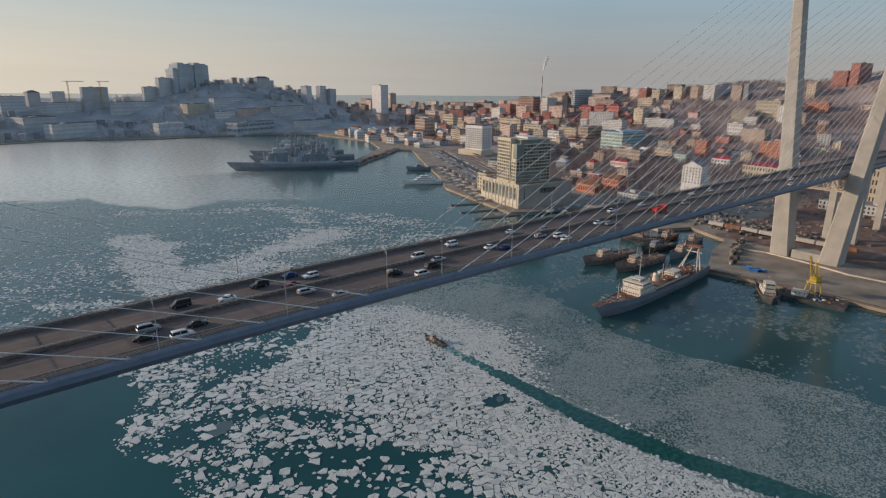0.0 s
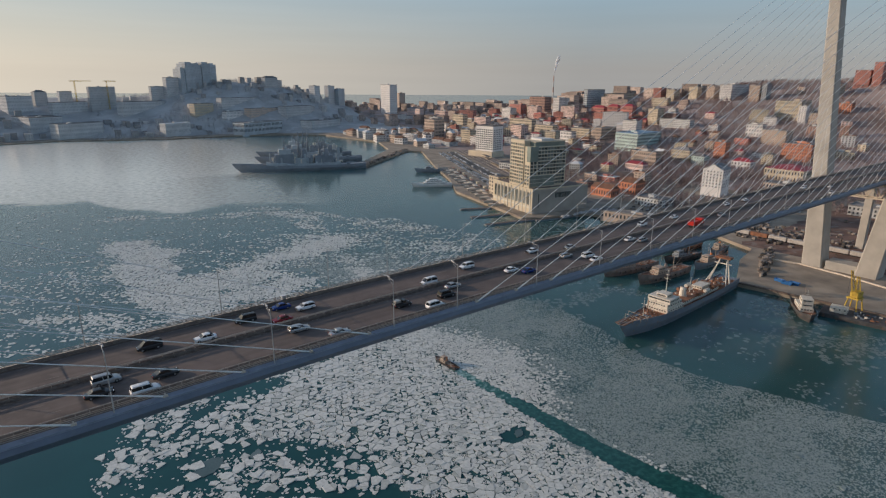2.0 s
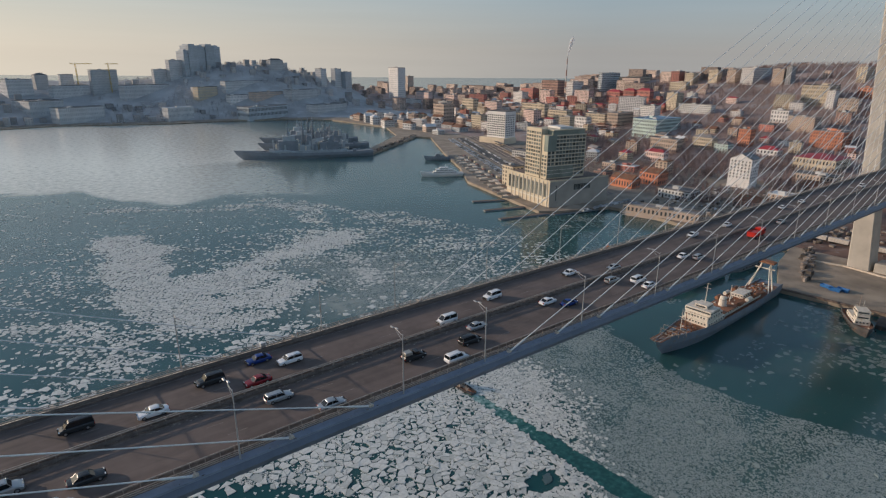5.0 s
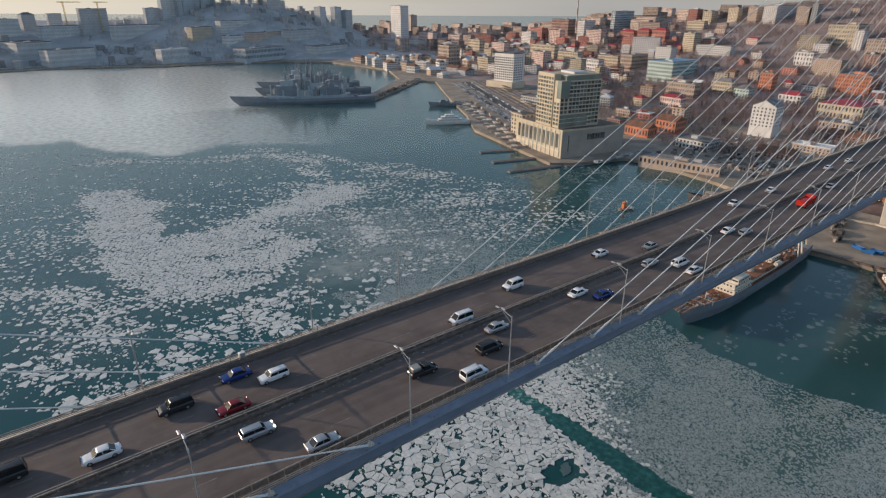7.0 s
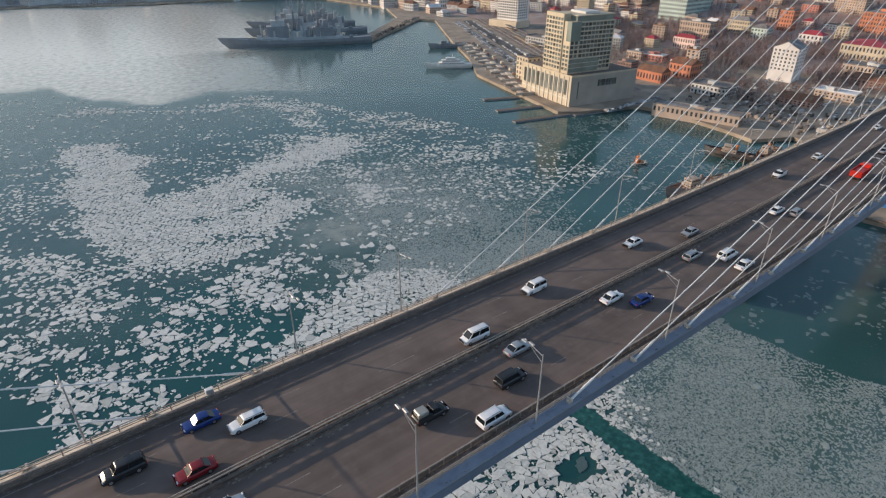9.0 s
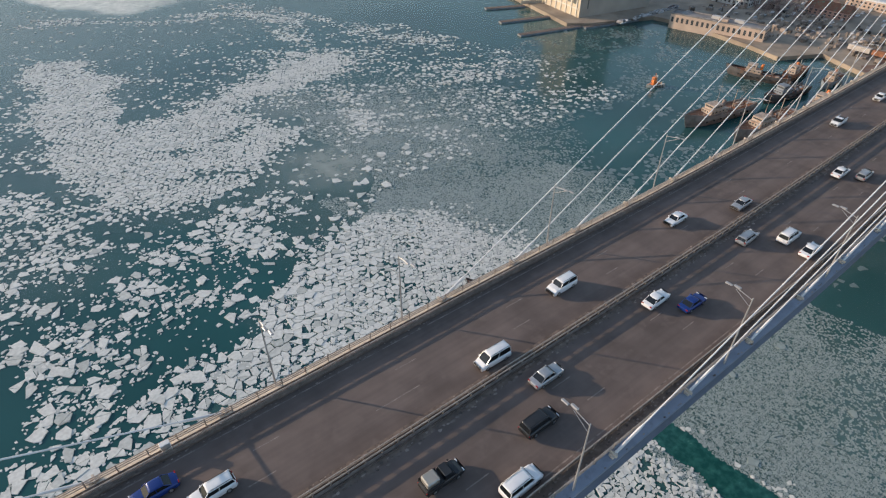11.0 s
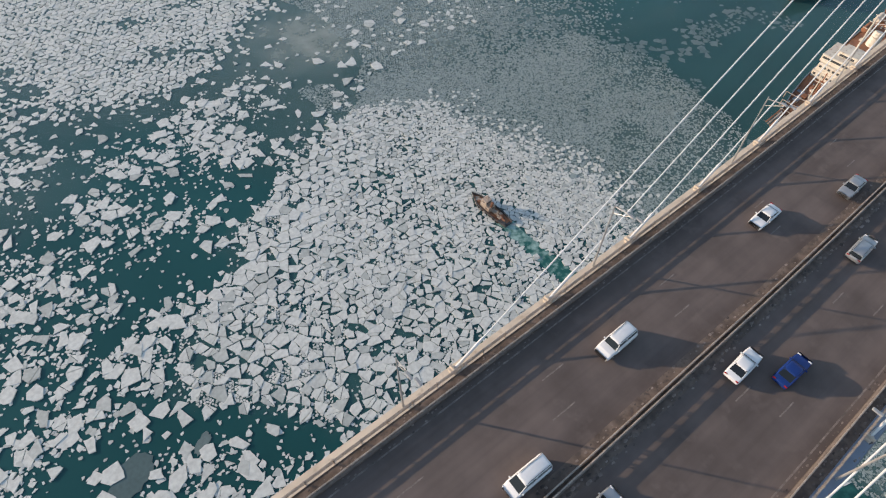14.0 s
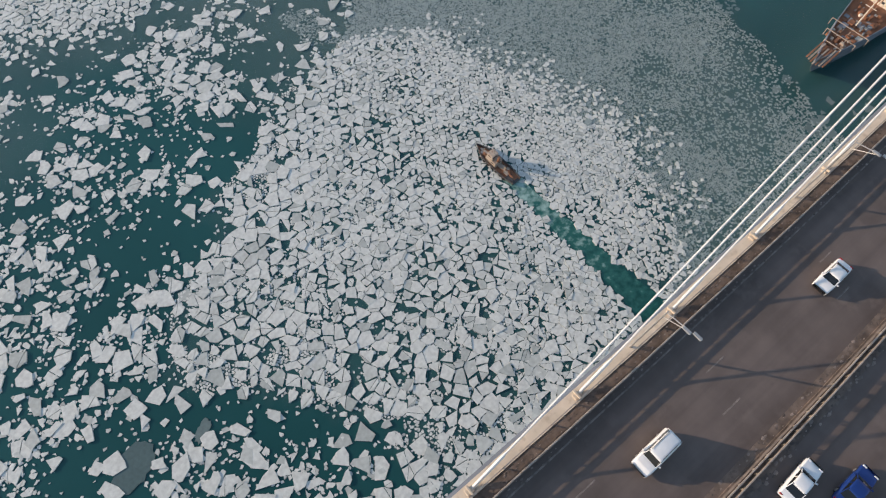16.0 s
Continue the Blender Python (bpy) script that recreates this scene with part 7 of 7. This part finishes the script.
# the naval base behind the pier: low sheds, stores and barracks
rn = random.Random(44)
for i in range(26):
    u, v = i % 9, i // 9
    x, y = 566 + v * 52 + rn.uniform(-8, 8) + 10 * math.sin(u), 735 + u * 42 + rn.uniform(-8, 8)
    wall, words = rn.choice((("greywall", "grey"), ("slate", "slate-grey"), ("tan", "tan"), ("white", "white"), ("pale", "pale grey")))
    building(x, y, ground(x, y), rn.uniform(12, 24), rn.uniform(14, 30), rn.uniform(6, 15), rn.choice((0, 12, -15)), wall, rn.choice(("grey", "rust", "white")), rn.choice((2, 3)), rn.choice(("flat", "gable", "hip")), words + " low naval store beside the pier", group="naval stores")

# chimney stack with plume, cranes on the skyline
stack = thing("chimney_stack", pose(1085, 905, 40), "tall slim brown and grey banded chimney stack", "chimney")
for i in range(7):
    bm = B()
    tube(bm, (0, 0, i * 13.5), (0, 0, i * 13.5 + 13.5), 2.5 - i * 0.2, 2.3 - i * 0.2, 12)
    part("band", bm, M_WALLS["brick" if i % 2 == 0 else "greywall"], stack)


plume = thing("smoke_plume", pose(1085, 905, 134), "small white steam plume above the chimney stack", "smoke")
M_STEAM = material("white_steam", (0.85, 0.85, 0.86), 1.0, 0, 0.03, 0.1, 0)
M_STEAM.node_tree.nodes["Principled BSDF"].inputs["Alpha"].default_value = 0.32
for i in range(14):
    bm = B()
    bmesh.ops.create_icosphere(bm, subdivisions=2, radius=1.0)
    for v in bm.verts:
        v.co *= 1 + 0.35 * noise.noise(v.co * 1.7 + Vector((i * 3.1, 0, 0)))
    o = part("puff", bm, M_STEAM, plume, smooth=True)
    k = 1.0 + i * 0.30
    o.matrix_basis = pose(0.05 * i * i + random.uniform(-1, 1), -0.04 * i * i + random.uniform(-1.6, 1.6), 1.0 + i * 2.5 + 0.06 * i * i, 0, 0, i * 40) @ Matrix.Diagonal((k * 0.9, k * 0.9, k * 1.35, 1))


def tower_crane(x, y, z, h, reach, turn):
    c = thing("tower_crane", pose(x, y, z, 0, 0, turn), "slim tower crane on the hazy skyline", "crane", group="tower cranes")
    bm = B()
    lattice(bm, (0, 0, 0), (0, 0, h), 2.0, 2.0, 14, 0.22)
    part("tower", bm, M_YELLOW, c)
    bm = B()
    lattice(bm, (-reach * 0.3, 0, h), (reach, 0, h), 1.8, 1.0, 14, 0.2)
    part("jib", bm, M_YELLOW, c)


tower_crane(118, 1490, 50, 66, 36, 15)
tower_crane(180, 1470, 50, 66, 26, 30)

# approach piers behind the pylon
for x in (432, 500, 570):
    p = thing("bridge_pier", pose(x, axis_y(x), 2.4), "tall pale concrete bridge pier with twin columns", "pier", group="bridge piers")
    for s in (1, -1):
        bm = B()
        box(bm, -2.4, s * 9 - 2.6, 0, 2.4, s * 9 + 2.6, deck_z(x) - 6.4, 0.3)
        part("column", bm, M_CONCRETE, p)
    bm = B()
    box(bm, -2.8, -13.5, deck_z(x) - 8.5, 2.8, 13.5, deck_z(x) - 6.0, 0.3)
    part("cap_beam", bm, M_CONCRETE, p)

# ---- quay furniture ----
bm = B()
for x0, y0, x1, y1 in ((347, 53, 353, 33), (353, 33, 349, 5), (349, 5, 342, -22), (342, -22, 344, -45)):
    a, b = Vector((x0, y0, 2.5)), Vector((x1, y1, 2.5))
    n = (b - a).normalized().cross(Vector((0, 0, 1))) * 0.6
    loft(bm, [[a + n, a - n, a - n + Vector((0, 0, 0.9)), a + n + Vector((0, 0, 0.9))], [b + n, b - n, b - n + Vector((0, 0, 0.9)), b + n + Vector((0, 0, 0.9))]])
bmesh.ops.recalc_face_normals(bm, faces=bm.faces)
tagged(mesh_object("kerb_wall", bm, M_CREAM), "low cream concrete wall on the quay", "wall", kind="structure")
bm = B()
for (x0, y0), (x1, y1) in zip(SHORE_EAST[1:], SHORE_EAST[2:4]):
    a, b = Vector((x0 + 0.5, y0, 2.5)), Vector((x1 + 0.5, y1, 2.5))
    loft(bm, [[a + Vector((-0.7, 0, -0.6)), a + Vector((0.7, 0, -0.6)), a + Vector((0.7, 0, 0.4)), a + Vector((-0.7, 0, 0.4))], [b + Vector((-0.7, 0, -0.6)), b + Vector((0.7, 0, -0.6)), b + Vector((0.7, 0, 0.4)), b + Vector((-0.7, 0, 0.4))]])
bmesh.ops.recalc_face_normals(bm, faces=bm.faces)
tagged(mesh_object("quay_edge", bm, M_DIRTY), "worn concrete quay edge beam", "quay", kind="structure")


def wagon(x, y, turn, mat, label):
    w = thing("railway_wagon", pose(x, y, 2.5, 0, 0, turn), label, "wagon", group="railway wagons on the quay")
    bm = B()
    box(bm, -6.5, -1.5, 1.0, 6.5, 1.5, 4.0, 0.15)
    part("body", bm, mat, w)
    bm = B()
    box(bm, -6.3, -1.2, 0.5, 6.3, 1.2, 1.0, 0.05)
    part("underframe", bm, M_TRIM, w)
    for u in (-4.8, -3.4, 3.4, 4.8):
        bm = B()
        tube(bm, (u, -1.3, 0.46), (u, 1.3, 0.46), 0.46, n=9)
        part("wheelset", bm, M_TRIM, w)


M_DUSTW = material("dusty_white_paint", (0.50, 0.46, 0.42), 0.7, 0, 0.15, 0.6, 0.05, 5, wear=(0.30, 0.22, 0.17))
for i in range(8):
    wagon(404, 96 - i * 14.0, 90, (M_DUSTW, M_RUST, M_DUSTW)[i % 3], "dusty white freight wagon on quay rails" if i % 3 != 1 else "rust-red freight wagon on quay rails")
# scrap, crates and small vehicles crowding the head of the basin
M_SCRAP = material("mixed_scrap", (0.24, 0.20, 0.17), 0.7, 0.1, 0.3, 0.5, 0.1, 4, per_island=0.85)
rq = random.Random(17)
bm = B()
for i in range(620):
    k = rq.random()
    if k < 0.45:
        x, y = rq.uniform(390, 455), rq.uniform(20, 150)
    elif k < 0.7:
        x, y = rq.uniform(372, 480), rq.uniform(140, 215)
    elif k < 0.85:
        x, y = rq.uniform(420, 560), rq.uniform(-60, 60)
    else:
        t = rq.random()
        x, y = 300 + 66 * t + rq.uniform(2, 10), 44 + 22 * t - rq.uniform(3, 9)
    if i % 5 == 4:
        t = rq.random()
        x, y = 362 + 160 * t + rq.uniform(-3, 5), 622 + 128 * t + rq.uniform(-4, 4)
    a, b, h = rq.uniform(0.5, 2.6), rq.uniform(0.5, 1.6), rq.uniform(0.6, 2.8)
    if i % 4 == 0:
        tube(bm, (x, y, 2.5), (x + rq.uniform(-0.4, 0.4), y, 2.5 + h), b * 0.7, b * 0.6, 8)
    else:
        box(bm, x - a, y - b, 2.5, x + a, y + b, 2.5 + h, 0.08)
tagged(mesh_object("quay_clutter", bm, M_SCRAP), "rusty scrap, crates and drums crowding the quay", "clutter", kind="stuff")
# reddish dirt behind the pylon
bm = B()
rows = []
for i in range(30):
    x = 372 + i * 9.0
    rows.append([bm.verts.new((x, yy + rq.uniform(-5, 5), 2.504 + 0.02)) for yy in (-160, -100, -50, 0, 40, 84)])
for a, b in zip(rows, rows[1:]):
    for i in range(5):
        bm.faces.new((a[i], b[i], b[i + 1], a[i + 1]))
bmesh.ops.recalc_face_normals(bm, faces=bm.faces)
tagged(mesh_object("ground", bm, material("red_dirt", (0.20, 0.115, 0.085), 0.95, 0, 0.3, 0.05, 0.3, 2, wear=(0.26, 0.21, 0.18))), "bare reddish-brown dirt yard behind the quay", "ground", kind="structure")
M_BLUE = material("blue_steel", (0.03, 0.16, 0.42), 0.5, 0, 0.15, 0.4, 0.05, 5)
for i, (x, y, a) in enumerate(((304, 25, 80), (302, 20, 95), (305.5, 17, 85))):
    c = thing("skip_container", pose(x, y, 2.5, 0, 0, a), "blue open steel container on the quay", "container", group="blue containers on the quay")
    bm = B()
    loft(bm, [[(-2.6, -1.1, 0.1), (2.6, -1.1, 0.1), (2.6, 1.1, 0.1), (-2.6, 1.1, 0.1)], [(-3, -1.3, 1.7), (3, -1.3, 1.7), (3, 1.3, 1.7), (-3, 1.3, 1.7)], [(-2.8, -1.15, 1.7), (2.8, -1.15, 1.7), (2.8, 1.15, 1.7), (-2.8, 1.15, 1.7)], [(-2.5, -1.0, 0.4), (2.5, -1.0, 0.4), (2.5, 1.0, 0.4), (-2.5, 1.0, 0.4)]])
    part("tub", bm, M_BLUE, c)
    bm = B()
    box(bm, -2.9, -1.35, 1.55, 2.9, -1.28, 1.75)
    part("rim_rail", bm, M_TRIM, c)


# floating pontoons and the stepped promenade before the hotel
def pontoon(x0, y0, x1, y1, w, label):
    p = thing("pontoon", label=label, category="pontoon", group="pontoons of the promenade")
    a, b = Vector((x0, y0, 0)), Vector((x1, y1, 0))
    n = Vector((-(b - a).y, (b - a).x, 0)).normalized() * w / 2
    bm = B()
    loft(bm, [[a + n + Vector((0, 0, -0.4)), a - n + Vector((0, 0, -0.4)), a - n + Vector((0, 0, 1.0)), a + n + Vector((0, 0, 1.0))], [b + n + Vector((0, 0, -0.4)), b - n + Vector((0, 0, -0.4)), b - n + Vector((0, 0, 1.0)), b + n + Vector((0, 0, 1.0))]])
    bmesh.ops.recalc_face_normals(bm, faces=bm.faces)
    part("float", bm, M_HULLG, p)
    bm = B()
    k = n * 0.86
    loft(bm, [[a + k + Vector((0, 0, 1.0)), a - k + Vector((0, 0, 1.0)), a - k + Vector((0, 0, 1.12)), a + k + Vector((0, 0, 1.12))], [b + k + Vector((0, 0, 1.0)), b - k + Vector((0, 0, 1.0)), b - k + Vector((0, 0, 1.12)), b + k + Vector((0, 0, 1.12))]])
    bmesh.ops.recalc_face_normals(bm, faces=bm.faces)
    part("decking", bm, M_DIRTY, p)


pontoon(285, 312, 314, 300, 5, "dark floating pontoon off the promenade")
pontoon(271, 280, 312, 268, 5, "dark floating pontoon off the promenade")
pontoon(262, 251, 310, 240, 5, "dark floating pontoon off the promenade")
pontoon(310, 236, 362, 224, 4, "dark floating pontoon beside the hotel")
pontoon(350, 438, 372, 434, 6, "wide berth pontoon beside the yacht")
for i in range(15):
    u = i / 14
    x, y = 318 + 108 * u + 3 * (i % 2), 306 + 214 * u
    t = thing("promenade_terrace", pose(x, y, 2.5, 0, 0, 63), "pale paved promenade terrace with low walls", "terrace", group="promenade terraces")
    for k, (d, h) in enumerate(((0, 0.5), (4.5, 1.1), (9.0, 1.8))):
        bm = B()
        box(bm, -7.4 + k, -5 - d + 4.2 * (i % 2), 0, 7.2 - k * 0.5, -0.6 - d + 4.2 * (i % 2), h, 0.08)
        part("paving", bm, (M_CREAM, M_DIRTY, M_CREAM)[(k + i) % 3], t)
    for q in (-7.8, 7.6):
        bm = B()
        box(bm, q - 0.35, -13, 0, q + 0.35, 4, 2.1, 0.05)
        part("low_wall", bm, M_CONCRETE, t)
    bm = B()
    box(bm, -6.5 + 2 * (i % 3), -18, 0, -1.5 + 2 * (i % 3), -15, 2.8, 0.1)
    part("kiosk", bm, M_WALLS["cream" if i % 2 else "brick"], t)


def along_quay(bm, d, off, z0, z1, length, width):
    """A box beside the promenade's line, d metres along it and off metres inland."""
    ux, uy = 0.455, 0.890
    c = Vector((322 + ux * d + uy * off, 300 + uy * d - ux * off, 0))
    a, b = Vector((ux, uy, 0)) * length / 2, Vector((-uy, ux, 0)) * width / 2
    loft(bm, [[c + a + b + Vector((0, 0, z)), c - a + b + Vector((0, 0, z)), c - a - b + Vector((0, 0, z)), c + a - b + Vector((0, 0, z))] for z in (z0, z1)])


# the street and the railway between the promenade and the town
bm = B()
along_quay(bm, 215, 46, 2.3, 2.53, 470, 15)
bmesh.ops.recalc_face_normals(bm, faces=bm.faces)
tagged(mesh_object("road", bm, M_ROAD), "grey waterfront street beside the promenade", "road", kind="structure")
bm = B()
along_quay(bm, 255, 83, 2.3, 2.56, 520, 40)
bmesh.ops.recalc_face_normals(bm, faces=bm.faces)
tagged(mesh_object("ground", bm, material("track_ballast", (0.20, 0.165, 0.145), 0.95, 0, 0.3, 0.08, 0.3, 3, wear=(0.28, 0.24, 0.215))), "brown ballast of the railway yard", "ground", kind="structure")
for i in range(5):
    t = thing("railway_track", label="rusty railway track through the harbour yard", category="track", group="railway tracks of the yard")
    for q in (-0.76, 0.76):
        bm = B()
        along_quay(bm, 255, 68 + i * 7.4 + q, 2.56, 2.74, 515, 0.22)
        bmesh.ops.recalc_face_normals(bm, faces=bm.faces)
        part("rail", bm, M_STEEL, t)
for i in range(3):
    t = thing("platform_canopy", label="long grey platform roof beside the railway tracks", category="platform", group="platform canopies")
    for z0, z1, w in ((2.5, 3.4, 5.0), (6.4, 6.8, 5.6)):
        bm = B()
        along_quay(bm, 120 + i * 130, 71.7 + 7.4 * i, z0, z1, 90, w)
        bmesh.ops.recalc_face_normals(bm, faces=bm.faces)
        part("platform" if z0 < 3 else "roof", bm, M_QUAY if z0 < 3 else M_ROOFS["grey"], t)
    for k in range(6):
        bm = B()
        along_quay(bm, 82 + i * 130 + k * 15, 71.7 + 7.4 * i, 3.4, 6.4, 0.5, 0.5)
        part("column", bm, M_STEEL, t)

# parked cars on the city ground, far off
rp = random.Random(9)
bm = B()
for row, off in enumerate((24, 30, 41, 52)):
    for i in range(120):
        if rp.random() < (0.35 if row < 2 else 0.55):
            continue
        d = i * 3.6 + rp.uniform(-0.4, 0.4)
        size = (1.9, 4.2) if row < 2 else (4.3, 1.8)
        along_quay(bm, d, off + rp.uniform(-0.4, 0.4), 2.55, 3.25, *size)
        along_quay(bm, d, off, 3.25, 3.95, size[0] * 0.75, size[1] * 0.6 if row < 2 else size[1] * 0.85)
for i in range(190):
    if i % 3:
        x, y = 420 + 11.0 * (i // 12) + rp.uniform(-1, 1), 92 + (i % 12) * 10 + rp.uniform(-3, 3)
    else:
        x, y = rp.uniform(332, 400), 222 + 4 * rp.random()
    box(bm, x - 2.1, y - 0.9, 2.5, x + 2.1, y + 0.9, 3.2)
    box(bm, x - 1.1, y - 0.8, 3.2, x + 1.2, y + 0.8, 3.9)
bmesh.ops.recalc_face_normals(bm, faces=bm.faces)
tagged(mesh_object("parked_cars", bm, material("mixed_car_paint", (0.40, 0.40, 0.41), 0.35, 0, 0.2, 0.05, 0, per_island=0.8)), "many small parked cars along the waterfront", "cars", kind="stuff")

# bare winter trees: a trunk and a spray of twigs each
verts, faces = [], []
west_verts, west_faces = [], []
rt = random.Random(12)


def twig(a, b, w, vs, fs):
    d = b - a
    s = d.orthogonal().normalized() * w
    q = d.cross(s).normalized() * w
    k = len(vs)
    vs.extend([a + s, a - s * 0.5 + q * 0.86, a - s * 0.5 - q * 0.86, b])
    fs.extend([(k, k + 1, k + 3), (k + 1, k + 2, k + 3), (k + 2, k, k + 3)])


def bare_tree(x, y, z, h):
    vs, fs = (west_verts, west_faces) if y > 1200 else (verts, faces)
    o = Vector((x, y, z))
    top = o + Vector((rt.uniform(-0.8, 0.8), rt.uniform(-0.8, 0.8), h))
    twig(o, top, h * 0.024, vs, fs)
    for i in range(17):
        f = rt.uniform(0.2, 0.9)
        a = o.lerp(top, f)
        t = rt.uniform(0, 6.283)
        r = h * rt.uniform(0.25, 0.55) * (1.15 - f * 0.7)
        b = a + Vector((r * math.cos(t), r * math.sin(t), h * rt.uniform(0.10, 0.30)))
        twig(a, b, h * 0.021, vs, fs)


placed = 0
while placed < 15000:
    k = rt.random()
    if k < 0.68:
        x, y = rt.uniform(540, 1350), rt.uniform(60, 860)
    elif k < 0.82:
        x, y = rt.uniform(420, 720), rt.uniform(150, 560)
    else:
        x, y = rt.uniform(100, 800), rt.uniform(1230, 1560)
    z = ground(x, y)
    if x < 395 + 0.42 * max(0, y - 250) + 40 and y < 1000 or any((x - a) ** 2 + (y - b) ** 2 < (c * 0.75) ** 2 for a, b, c in taken):
        continue
    if smooth_noise(np.array([x / 70.0]), np.array([y / 70.0]), 41)[0] < 0.26:
        continue
    bare_tree(x, y, z - 0.5, rt.uniform(5, 10))
    placed += 1
tagged(pydata("bare_trees", verts, faces, M_WOODS), "bare brown winter trees on the hillside", "trees", kind="stuff")
tagged(pydata("bare_trees", west_verts, west_faces, M_HAZE_TWIGS), "bare trees on the hill across the bay, paled for haze", "trees", kind="stuff")
